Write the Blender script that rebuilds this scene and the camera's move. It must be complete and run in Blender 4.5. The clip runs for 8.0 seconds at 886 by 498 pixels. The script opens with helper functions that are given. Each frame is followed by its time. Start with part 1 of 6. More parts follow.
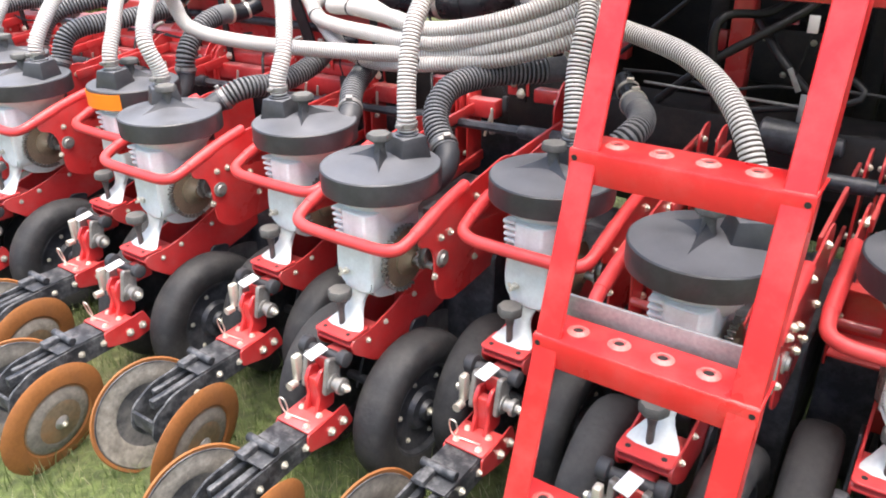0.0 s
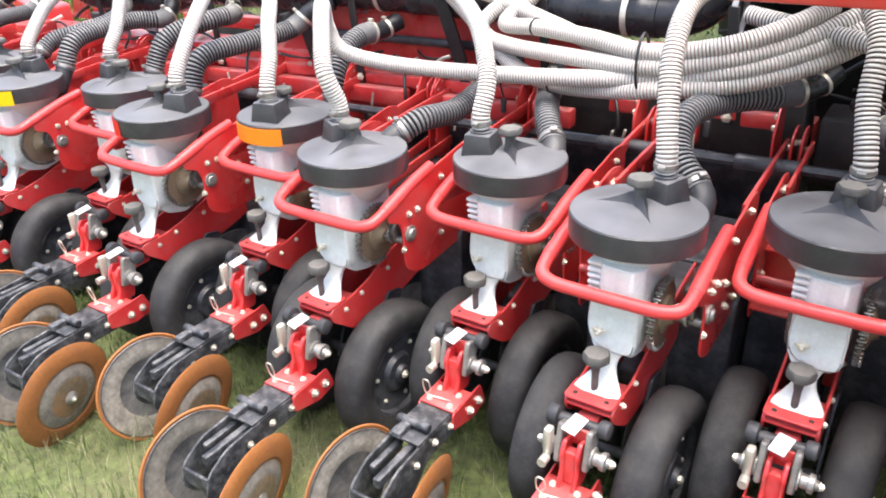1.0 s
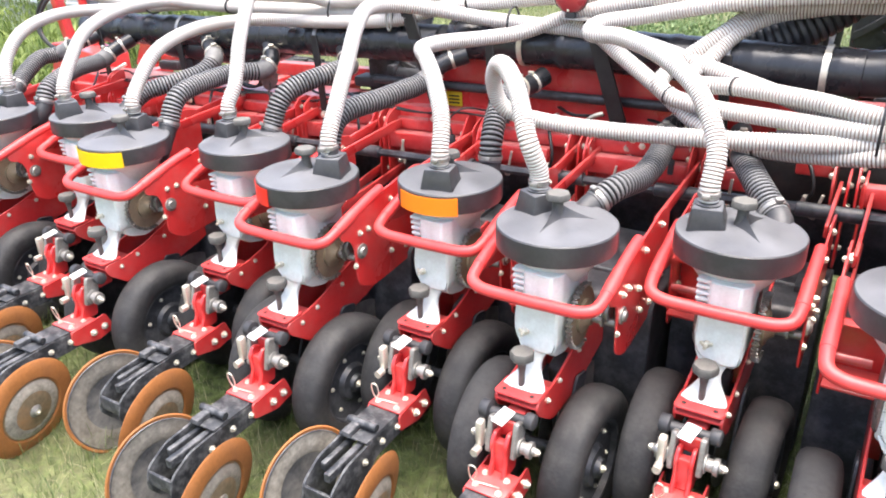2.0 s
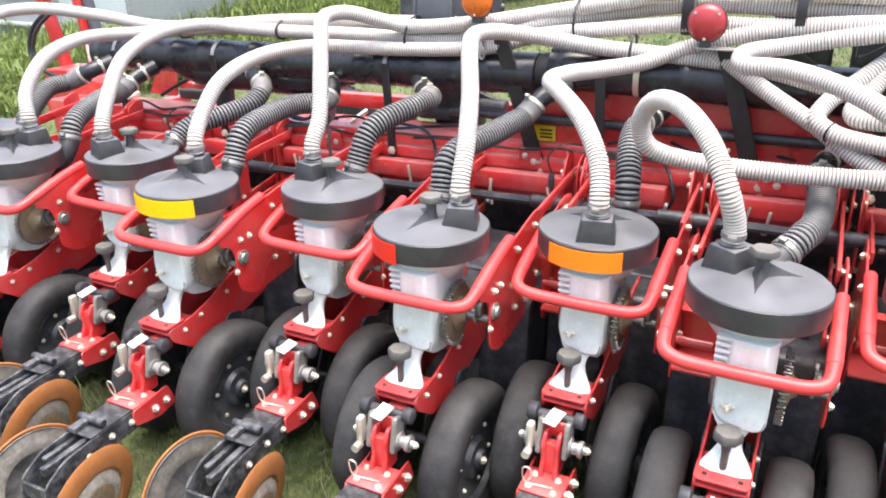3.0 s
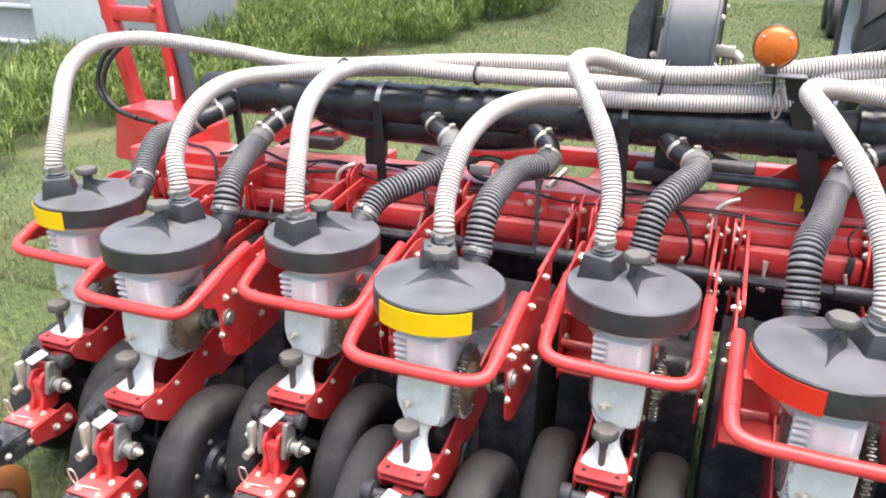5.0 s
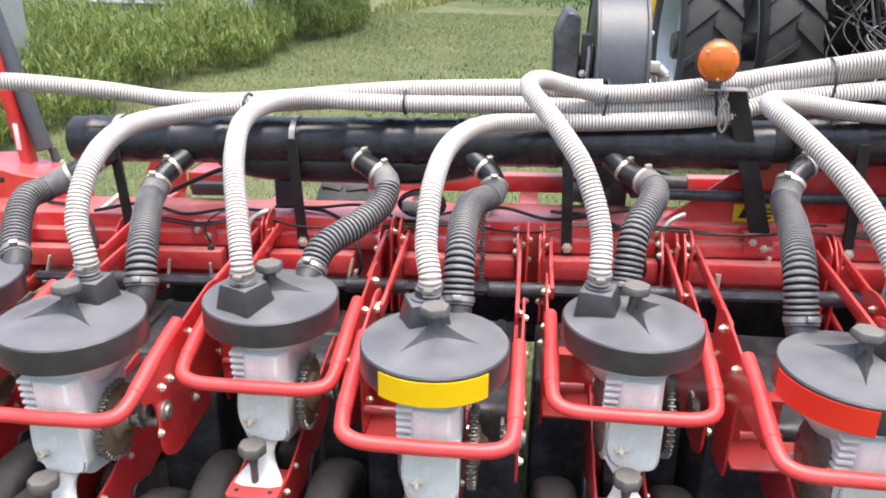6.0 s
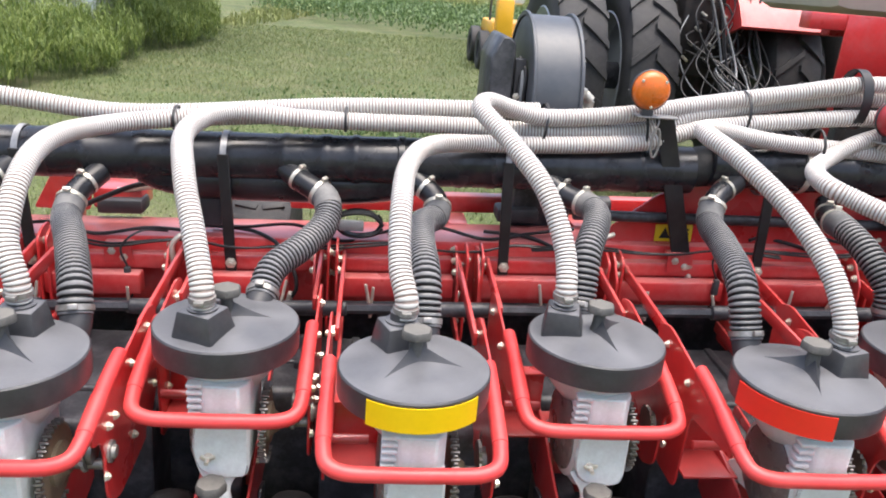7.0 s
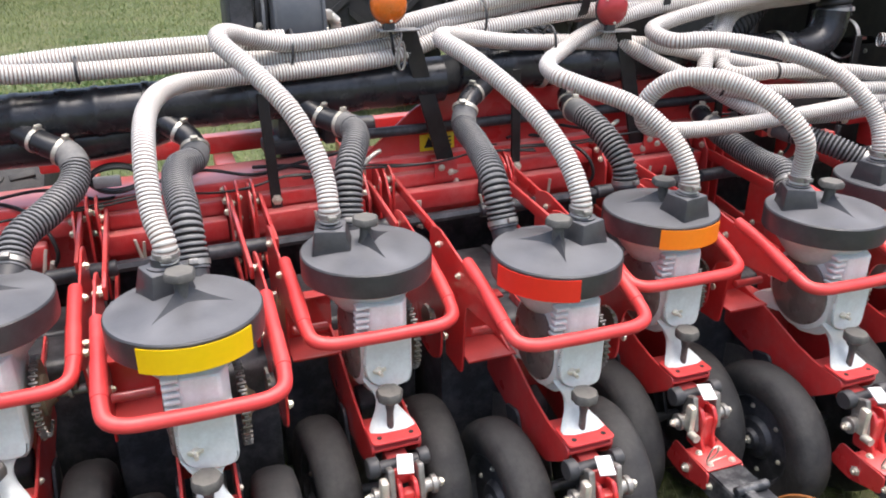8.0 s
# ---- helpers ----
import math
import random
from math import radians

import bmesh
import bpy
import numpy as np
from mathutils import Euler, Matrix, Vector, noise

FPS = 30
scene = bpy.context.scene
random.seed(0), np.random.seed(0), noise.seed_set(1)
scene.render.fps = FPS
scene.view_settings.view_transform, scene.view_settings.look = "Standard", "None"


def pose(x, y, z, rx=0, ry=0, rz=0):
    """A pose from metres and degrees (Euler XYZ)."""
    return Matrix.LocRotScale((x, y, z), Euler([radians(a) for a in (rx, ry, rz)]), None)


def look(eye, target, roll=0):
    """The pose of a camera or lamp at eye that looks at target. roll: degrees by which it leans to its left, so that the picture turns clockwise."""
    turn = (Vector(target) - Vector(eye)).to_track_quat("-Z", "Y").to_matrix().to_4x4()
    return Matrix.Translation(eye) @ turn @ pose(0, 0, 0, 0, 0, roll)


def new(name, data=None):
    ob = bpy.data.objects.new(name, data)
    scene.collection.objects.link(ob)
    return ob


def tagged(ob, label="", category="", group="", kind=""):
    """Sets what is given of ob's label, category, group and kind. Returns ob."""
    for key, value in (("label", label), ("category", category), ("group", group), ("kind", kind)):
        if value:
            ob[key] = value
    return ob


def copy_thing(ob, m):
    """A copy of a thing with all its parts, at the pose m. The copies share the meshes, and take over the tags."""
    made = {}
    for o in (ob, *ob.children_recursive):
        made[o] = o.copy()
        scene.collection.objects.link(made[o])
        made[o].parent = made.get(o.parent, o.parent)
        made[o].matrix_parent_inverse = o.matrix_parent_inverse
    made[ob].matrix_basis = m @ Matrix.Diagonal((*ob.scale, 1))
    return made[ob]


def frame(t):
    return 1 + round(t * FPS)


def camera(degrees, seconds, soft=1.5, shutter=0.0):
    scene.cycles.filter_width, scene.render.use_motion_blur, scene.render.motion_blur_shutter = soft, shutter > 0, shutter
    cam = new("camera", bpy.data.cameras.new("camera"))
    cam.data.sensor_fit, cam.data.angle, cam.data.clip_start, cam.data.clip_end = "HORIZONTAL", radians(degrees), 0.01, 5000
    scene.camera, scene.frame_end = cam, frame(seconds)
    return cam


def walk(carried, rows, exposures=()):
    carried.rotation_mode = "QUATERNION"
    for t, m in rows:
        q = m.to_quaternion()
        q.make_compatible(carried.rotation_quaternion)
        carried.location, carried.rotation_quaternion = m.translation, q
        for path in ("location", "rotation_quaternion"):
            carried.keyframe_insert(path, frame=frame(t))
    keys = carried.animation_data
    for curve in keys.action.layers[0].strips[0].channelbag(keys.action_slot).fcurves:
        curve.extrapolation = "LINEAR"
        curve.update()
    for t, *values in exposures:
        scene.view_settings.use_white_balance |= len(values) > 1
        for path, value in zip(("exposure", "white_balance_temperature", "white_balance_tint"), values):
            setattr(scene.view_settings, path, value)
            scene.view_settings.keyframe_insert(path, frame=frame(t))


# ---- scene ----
cam = camera(59.4, 8.0, 1.9)

PATH = [
    (0, (4.014, -1.378, 1.672), (2.991, 0.088, 0.773), -0.7),
    (0.5, (3.644, -1.398, 1.695), (2.593, 0.047, 0.797), -0.9),
    (1, (3.29, -1.522, 1.725), (2.289, -0.052, 0.81), -2.0),
    (1.5, (2.935, -1.673, 1.788), (1.998, -0.139, 0.911), -0.0),
    (2, (2.566, -1.654, 1.766), (1.614, -0.11, 0.923), -1.5),
    (2.2, (2.409, -1.628, 1.778), (1.487, -0.063, 0.942), -1.2),
    (3.3, (1.664, -1.673, 1.748), (0.888, -0.006, 0.959), -0.2),
    (3.5, (1.536, -1.665, 1.759), (0.776, 0.014, 0.984), -0.1),
    (4, (1.214, -1.541, 1.729), (0.485, 0.172, 0.997), -1.2),
    (4.5, (0.895, -1.499, 1.757), (0.154, 0.194, 0.993), 2.6),
    (4.7, (0.771, -1.493, 1.763), (0.048, 0.203, 0.988), 2.0),
    (5.8, (0.274, -1.415, 1.722), (0.0, 0.43, 0.999), 1.2),
    (6, (0.164, -1.359, 1.744), (-0.028, 0.497, 1.022), 0.9),
    (6.5, (0.023, -1.33, 1.761), (-0.005, 0.557, 1.101), 4.2),
    (7, (-0.137, -1.336, 1.732), (0.067, 0.54, 1.069), 4.8),
    (7.5, (-0.161, -1.374, 1.709), (0.365, 0.399, 0.948), 1.0),
    (8, (-0.013, -1.423, 1.715), (0.633, 0.295, 0.92), 0.4),
]
walk(cam, [(t, look(eye, target, roll)) for t, eye, target, roll in PATH],
     [(0, 1.88, 6400, 10.5), (1, 1.97, 6400, 10.5), (2, 2.11, 6400, 10.5), (3.5, 1.82, 6400, 10.5), (4.5, 1.7, 6400, 10.5), (6.5, 1.55, 6400, 10.5), (7.5, 1.36, 6400, 10.5), (8, 1.31, 6400, 10.5)])

# ---- world, sun ----
world = bpy.data.worlds.new("sky")
scene.world = world
world.use_nodes = True
wn = world.node_tree.nodes
sky = wn.new("ShaderNodeTexSky")
sky.sky_type = "NISHITA"
sky.sun_disc = False
sky.sun_elevation = radians(82)
sky.sun_rotation = radians(126)
sky.air_density, sky.dust_density, sky.ozone_density = 1.0, 6.0, 1.0
world.node_tree.links.new(sky.outputs["Color"], wn["Background"].inputs["Color"])
wn["Background"].inputs["Strength"].default_value = 0.13

sun = new("sun", bpy.data.lights.new("sun", "SUN"))
sun.data.energy, sun.data.angle, sun.data.color = 1.2, radians(60), (1.0, 0.97, 0.93)
sun.matrix_world = look((0.35, -0.25, 3.4), (0, 0, 0))


# ---- materials ----
def mat(name, color, rough=0.5, metal=0.0, var=0.15, scale=12.0, bump=0.0, bscale=60.0, dirt=None, dirt_amount=0.0,
        dirt_scale=6.0, coat=0.0, rand=0.0, rough_var=0.1, dust_light=None, dust_light_amount=0.0):
    """Painted, rubber, plastic or metal surface: tone varied at two scales, dusty stains, level faces paled for grime
    and sky light, fine relief.
    """
    m = bpy.data.materials.new(name)
    m.use_nodes = True
    nt = m.node_tree
    n, l = nt.nodes, nt.links
    b = n["Principled BSDF"]
    b.inputs["Metallic"].default_value = metal
    if coat:
        b.inputs["Coat Weight"].default_value = coat
        b.inputs["Coat Roughness"].default_value = 0.15
    tc = n.new("ShaderNodeTexCoord")
    n1 = n.new("ShaderNodeTexNoise")
    n1.inputs["Scale"].default_value, n1.inputs["Detail"].default_value = scale, 6
    l.new(tc.outputs["Object"], n1.inputs["Vector"])
    n2 = n.new("ShaderNodeTexNoise")
    n2.inputs["Scale"].default_value, n2.inputs["Detail"].default_value = scale * 9, 4
    l.new(tc.outputs["Object"], n2.inputs["Vector"])
    mix = n.new("ShaderNodeMath")
    mix.operation = "ADD"
    l.new(n1.outputs["Fac"], mix.inputs[0])
    l.new(n2.outputs["Fac"], mix.inputs[1])
    mr = n.new("ShaderNodeMapRange")
    mr.inputs["From Min"].default_value, mr.inputs["From Max"].default_value = 0.6, 1.4
    mr.inputs["To Min"].default_value, mr.inputs["To Max"].default_value = 1 - var, 1 + var
    l.new(mix.outputs[0], mr.inputs["Value"])
    val = mr.outputs["Result"]
    if rand:
        oi = n.new("ShaderNodeObjectInfo")
        rr = n.new("ShaderNodeMapRange")
        rr.inputs["To Min"].default_value, rr.inputs["To Max"].default_value = 1 - rand, 1 + rand
        l.new(oi.outputs["Random"], rr.inputs["Value"])
        mm = n.new("ShaderNodeMath")
        mm.operation = "MULTIPLY"
        l.new(val, mm.inputs[0])
        l.new(rr.outputs["Result"], mm.inputs[1])
        val = mm.outputs[0]
    vm = n.new("ShaderNodeVectorMath")
    vm.operation = "SCALE"
    vm.inputs[0].default_value = color
    l.new(val, vm.inputs["Scale"])
    col = vm.outputs["Vector"]
    if dirt:
        n3 = n.new("ShaderNodeTexNoise")
        n3.inputs["Scale"].default_value, n3.inputs["Detail"].default_value = dirt_scale, 8
        n3.inputs["Roughness"].default_value = 0.7
        l.new(tc.outputs["Object"], n3.inputs["Vector"])
        dr = n.new("ShaderNodeMapRange")
        dr.inputs["From Min"].default_value, dr.inputs["From Max"].default_value = 0.45, 0.75
        dr.inputs["To Max"].default_value = dirt_amount
        l.new(n3.outputs["Fac"], dr.inputs["Value"])
        mx = n.new("ShaderNodeMix")
        mx.data_type = "RGBA"
        l.new(dr.outputs["Result"], mx.inputs["Factor"])
        l.new(col, mx.inputs["A"])
        mx.inputs["B"].default_value = (*dirt, 1)
        col = mx.outputs["Result"]
    if dust_light:
        # paler level faces: dusty film and sky light put into the colour, patchy
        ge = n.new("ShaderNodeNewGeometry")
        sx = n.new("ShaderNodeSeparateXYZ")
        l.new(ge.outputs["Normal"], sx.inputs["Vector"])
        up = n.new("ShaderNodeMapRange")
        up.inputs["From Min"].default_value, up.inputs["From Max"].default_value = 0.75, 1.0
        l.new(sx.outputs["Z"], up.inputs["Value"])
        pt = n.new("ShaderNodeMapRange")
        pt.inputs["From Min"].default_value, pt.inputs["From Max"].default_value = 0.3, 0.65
        pt.inputs["To Min"].default_value, pt.inputs["To Max"].default_value = dust_light_amount * 0.55, dust_light_amount
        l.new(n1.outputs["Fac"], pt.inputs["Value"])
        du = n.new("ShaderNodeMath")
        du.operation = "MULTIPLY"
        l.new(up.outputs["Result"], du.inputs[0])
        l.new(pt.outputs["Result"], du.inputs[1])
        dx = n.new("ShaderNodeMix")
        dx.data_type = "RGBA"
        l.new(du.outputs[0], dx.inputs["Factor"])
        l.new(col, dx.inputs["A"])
        dx.inputs["B"].default_value = (*dust_light, 1)
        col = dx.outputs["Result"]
    l.new(col, b.inputs["Base Color"])
    rv = n.new("ShaderNodeMapRange")
    rv.inputs["From Min"].default_value, rv.inputs["From Max"].default_value = 0.3, 0.7
    rv.inputs["To Min"].default_value, rv.inputs["To Max"].default_value = rough - rough_var, min(rough + rough_var, 1)
    l.new(n1.outputs["Fac"], rv.inputs["Value"])
    l.new(rv.outputs["Result"], b.inputs["Roughness"])
    if bump:
        nb = n.new("ShaderNodeTexNoise")
        nb.inputs["Scale"].default_value, nb.inputs["Detail"].default_value = bscale, 5
        l.new(tc.outputs["Object"], nb.inputs["Vector"])
        bp = n.new("ShaderNodeBump")
        bp.inputs["Strength"].default_value, bp.inputs["Distance"].default_value = bump, 0.004
        l.new(nb.outputs["Fac"], bp.inputs["Height"])
        l.new(bp.outputs["Normal"], b.inputs["Normal"])
    return m


# level tops of the red parts tinted pale: dusty film plus sky reflection
RED = mat("red_paint", (0.60, 0.034, 0.034), 0.34, var=0.10, scale=5, dirt=(0.50, 0.20, 0.18), dirt_amount=0.35, coat=0.8, rand=0.05, bump=0.05, bscale=25, dust_light=(0.50, 0.30, 0.28), dust_light_amount=0.2)
FADED = mat("faded_red_paint", (0.58, 0.036, 0.037), 0.36, var=0.12, scale=4, dirt=(0.48, 0.22, 0.20), dirt_amount=0.4, dirt_scale=9, coat=0.6, rand=0.06, bump=0.06, bscale=25, dust_light=(0.50, 0.33, 0.31), dust_light_amount=0.5)
RED_TUBE = mat("red_powder_coat", (0.64, 0.050, 0.051), 0.40, var=0.07, scale=8, dirt=(0.60, 0.14, 0.12), dirt_amount=0.35, bump=0.05, bscale=120)
LADDER = mat("ladder_paint", (0.62, 0.020, 0.022), 0.36, var=0.08, scale=5, dirt=(0.58, 0.16, 0.14), dirt_amount=0.35, dirt_scale=9, bump=0.06, bscale=50, coat=0.3)
WORN = mat("worn_red_paint", (0.62, 0.17, 0.15), 0.5, var=0.3, scale=30, dirt=(0.62, 0.03, 0.03), dirt_amount=1.0, dirt_scale=35, bump=0.1)
# lid top coloured lighter than its rim, dusty film and sky light together
LID = mat("black_moulded_plastic", (0.035, 0.036, 0.040), 0.45, var=0.14, scale=9, dirt=(0.15, 0.15, 0.155), dirt_amount=0.32, dirt_scale=6, coat=0.12, bump=0.12, bscale=220, rand=0.12, dust_light=(0.215, 0.218, 0.228), dust_light_amount=0.6)
PLASTIC = mat("dark_plastic", (0.035, 0.036, 0.04), 0.5, var=0.2, scale=20, dirt=(0.15, 0.145, 0.14), dirt_amount=0.35, bump=0.1, bscale=200)
KNOB = mat("grey_dusty_plastic", (0.07, 0.069, 0.066), 0.65, var=0.25, scale=25, dirt=(0.17, 0.16, 0.145), dirt_amount=0.6, dirt_scale=30, bump=0.1, dust_light=(0.20, 0.19, 0.165), dust_light_amount=0.5)
WHITE = mat("grey_white_casting", (0.70, 0.745, 0.73), 0.42, var=0.08, scale=14, dirt=(0.36, 0.35, 0.31), dirt_amount=0.45, dirt_scale=12, bump=0.14, bscale=90)
CONE = mat("milky_plastic", (0.66, 0.70, 0.69), 0.35, var=0.1, scale=10, dirt=(0.33, 0.32, 0.29), dirt_amount=0.5)
COVER = mat("smoked_cover", (0.14, 0.11, 0.10), 0.3, var=0.2, scale=18, dirt=(0.24, 0.22, 0.2), dirt_amount=0.5, dirt_scale=15)
RUBBER = mat("worn_rubber", (0.020, 0.020, 0.021), 0.75, var=0.35, scale=7, dirt=(0.11, 0.104, 0.095), dirt_amount=0.42, dirt_scale=9, bump=0.5, bscale=60, rand=0.2, dust_light=(0.095, 0.092, 0.085), dust_light_amount=0.3)
BLACK = mat("black_paint", (0.030, 0.032, 0.037), 0.42, var=0.3, scale=12, dirt=(0.20, 0.20, 0.215), dirt_amount=0.5, dirt_scale=14, bump=0.12, bscale=50)
ARM = mat("chipped_black_paint", (0.026, 0.028, 0.032), 0.42, var=0.4, scale=16, dirt=(0.30, 0.30, 0.30), dirt_amount=0.62, dirt_scale=26, bump=0.3, bscale=70, rand=0.15)
# grimy near-black; also carries the shade under tank and deck as colour
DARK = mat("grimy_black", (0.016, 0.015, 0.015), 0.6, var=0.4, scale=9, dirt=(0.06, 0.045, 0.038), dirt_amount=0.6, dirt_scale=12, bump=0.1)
RUST = mat("rusted_steel", (0.33, 0.125, 0.032), 0.75, var=0.25, scale=9, dirt=(0.20, 0.085, 0.035), dirt_amount=0.7, dirt_scale=10, bump=0.25, bscale=90, rand=0.1)
DISCFACE = mat("worn_disc_face", (0.20, 0.15, 0.095), 0.6, metal=0.1, var=0.45, scale=6, dirt=(0.30, 0.13, 0.04), dirt_amount=0.9, dirt_scale=6, bump=0.25, bscale=40, rand=0.2)
DISCIN = mat("scoured_disc_inside", (0.10, 0.10, 0.105), 0.42, metal=0.35, var=0.5, scale=8, dirt=(0.33, 0.31, 0.28), dirt_amount=0.9, dirt_scale=8, bump=0.15, bscale=30, rand=0.2)
SOIL = mat("dried_soil", (0.27, 0.245, 0.205), 0.85, var=0.55, scale=7, dirt=(0.09, 0.075, 0.06), dirt_amount=1.0, dirt_scale=5, bump=0.5, bscale=60, rand=0.3)
POST = mat("black_steel_post", (0.012, 0.012, 0.013), 0.5, var=0.3, scale=12, dirt=(0.05, 0.047, 0.044), dirt_amount=0.4, dirt_scale=14, bump=0.1)
CUFF = mat("dusty_rubber_cuff", (0.11, 0.112, 0.115), 0.65, var=0.25, scale=10, dirt=(0.30, 0.29, 0.27), dirt_amount=0.7, dirt_scale=8, bump=0.1)
MOWER = mat("yellow_vehicle_paint", (0.80, 0.42, 0.02), 0.35, var=0.08, scale=6, coat=0.4)
WHITETANK = mat("white_moulded_plastic", (0.75, 0.74, 0.70), 0.45, var=0.06, scale=6)
ZINC = mat("zinc_bolt", (0.66, 0.63, 0.54), 0.38, metal=0.6, var=0.2, scale=40, rand=0.15)
STEEL = mat("cast_grey_steel", (0.34, 0.33, 0.31), 0.45, metal=0.6, var=0.3, scale=30, dirt=(0.12, 0.11, 0.10), dirt_amount=0.6, dirt_scale=25)
CHROME = mat("bright_plate", (0.82, 0.82, 0.82), 0.35, metal=0.1, var=0.08, scale=30)
SPROCKET = mat("oily_sprocket", (0.24, 0.19, 0.13), 0.5, metal=0.35, var=0.3, scale=25, dirt=(0.1, 0.08, 0.05), dirt_amount=0.5)
CHAIN = mat("roller_chain", (0.20, 0.19, 0.175), 0.38, metal=0.7, var=0.3, scale=60)
HOSE = mat("white_hose_rib", (0.575, 0.57, 0.55), 0.42, var=0.07, scale=14, dirt=(0.50, 0.46, 0.38), dirt_amount=0.5, dirt_scale=5)
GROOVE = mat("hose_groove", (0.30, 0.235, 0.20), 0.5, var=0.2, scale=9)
# darker groove colour, used on two of the white hoses
DARKGROOVE = mat("soiled_hose_groove", (0.11, 0.09, 0.075), 0.6, var=0.3, scale=9)
BHOSE = mat("black_hose_rib", (0.135, 0.137, 0.142), 0.5, var=0.25, scale=9, dirt=(0.34, 0.33, 0.31), dirt_amount=0.6, dirt_scale=6, rand=0.25)
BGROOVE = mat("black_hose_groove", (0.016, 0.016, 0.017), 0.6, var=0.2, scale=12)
DUCT = mat("black_duct", (0.018, 0.019, 0.022), 0.28, var=0.3, scale=8, dirt=(0.07, 0.072, 0.078), dirt_amount=0.35, dirt_scale=9, bump=0.08, bscale=30)
YELLOW = mat("yellow_tape", (0.86, 0.56, 0.0), 0.45, var=0.04, scale=9, bump=0.04)
ORANGE = mat("orange_tape", (0.95, 0.24, 0.012), 0.4, var=0.05, scale=9, bump=0.04)
REDTAPE = mat("red_tape", (0.72, 0.03, 0.015), 0.4, var=0.05, scale=9, bump=0.04)
SIGN = mat("yellow_label", (0.80, 0.60, 0.02), 0.5, var=0.05)
INK = mat("black_ink", (0.015, 0.015, 0.015), 0.6)
AMBER = mat("amber_lens", (0.66, 0.14, 0.008), 0.3, var=0.2, scale=14, dirt=(0.35, 0.14, 0.05), dirt_amount=0.5, dirt_scale=30, coat=0.2)
REDLENS = mat("red_lens", (0.36, 0.03, 0.035), 0.35, var=0.1, scale=14, coat=0.2)
FAN = mat("grey_fan_paint", (0.065, 0.072, 0.083), 0.4, var=0.12, scale=5, dirt=(0.17, 0.17, 0.17), dirt_amount=0.3)
RIM = mat("grey_rim_paint", (0.42, 0.45, 0.48), 0.4, var=0.1, scale=3)
TYRE = mat("tractor_tyre", (0.030, 0.030, 0.032), 0.7, var=0.3, scale=4, dirt=(0.10, 0.095, 0.085), dirt_amount=0.4, dirt_scale=4, bump=0.2, bscale=25)
TANK = mat("ivory_tank", (0.56, 0.50, 0.42), 0.4, var=0.08, scale=2, dirt=(0.45, 0.39, 0.31), dirt_amount=0.4, dirt_scale=3)
SHED = mat("shed_sheet", (0.45, 0.47, 0.49), 0.5, metal=0.3, var=0.15, scale=1.5, dirt=(0.3, 0.3, 0.29), dirt_amount=0.4, dirt_scale=1.0)
PALE = mat("white_sheet_paint", (0.70, 0.74, 0.76), 0.5, var=0.08, scale=2, dirt=(0.5, 0.5, 0.47), dirt_amount=0.4, dirt_scale=2)
TIE = mat("black_tie", (0.02, 0.02, 0.022), 0.5)
CABLE = mat("black_cable", (0.015, 0.015, 0.016), 0.45)
GHOSE = mat("grey_hydraulic_hose", (0.22, 0.23, 0.24), 0.45, var=0.2, scale=20)
ALU = mat("dull_aluminium", (0.38, 0.38, 0.38), 0.5, metal=0.5, var=0.25, scale=14, dirt=(0.16, 0.15, 0.15), dirt_amount=0.5, dirt_scale=12, bump=0.1)


def leaf_mat(name, c0, c1, rough=0.55):
    m = bpy.data.materials.new(name)
    m.use_nodes = True
    n, l = m.node_tree.nodes, m.node_tree.links
    b = n["Principled BSDF"]
    g = n.new("ShaderNodeNewGeometry")
    ramp = n.new("ShaderNodeValToRGB")
    ramp.color_ramp.elements[0].color = (*c0, 1)
    ramp.color_ramp.elements[1].color = (*c1, 1)
    l.new(g.outputs["Random Per Island"], ramp.inputs["Fac"])
    l.new(ramp.outputs["Color"], b.inputs["Base Color"])
    b.inputs["Roughness"].default_value = rough
    b.inputs["Transmission Weight"].default_value = 0.0
    tr = n.new("ShaderNodeBsdfTranslucent")
    l.new(ramp.outputs["Color"], tr.inputs["Color"])
    ms = n.new("ShaderNodeMixShader")
    ms.inputs["Fac"].default_value = 0.3
    l.new(b.outputs["BSDF"], ms.inputs[1])
    l.new(tr.outputs["BSDF"], ms.inputs[2])
    l.new(ms.outputs["Shader"], n["Material Output"].inputs["Surface"])
    return m


LAWNBLADE = leaf_mat("lawn_blade", (0.085, 0.12, 0.032), (0.22, 0.255, 0.095))
GRASS = leaf_mat("grass_blade", (0.045, 0.080, 0.016), (0.15, 0.195, 0.065))
DRYGRASS = leaf_mat("dry_grass_blade", (0.24, 0.23, 0.12), (0.44, 0.41, 0.27))
CORN = leaf_mat("tall_leaf", (0.065, 0.12, 0.02), (0.27, 0.33, 0.085))
MEADOW = leaf_mat("pale_meadow_leaf", (0.13, 0.165, 0.045), (0.29, 0.31, 0.11))
SOY = leaf_mat("crop_leaf", (0.06, 0.115, 0.035), (0.16, 0.235, 0.085))


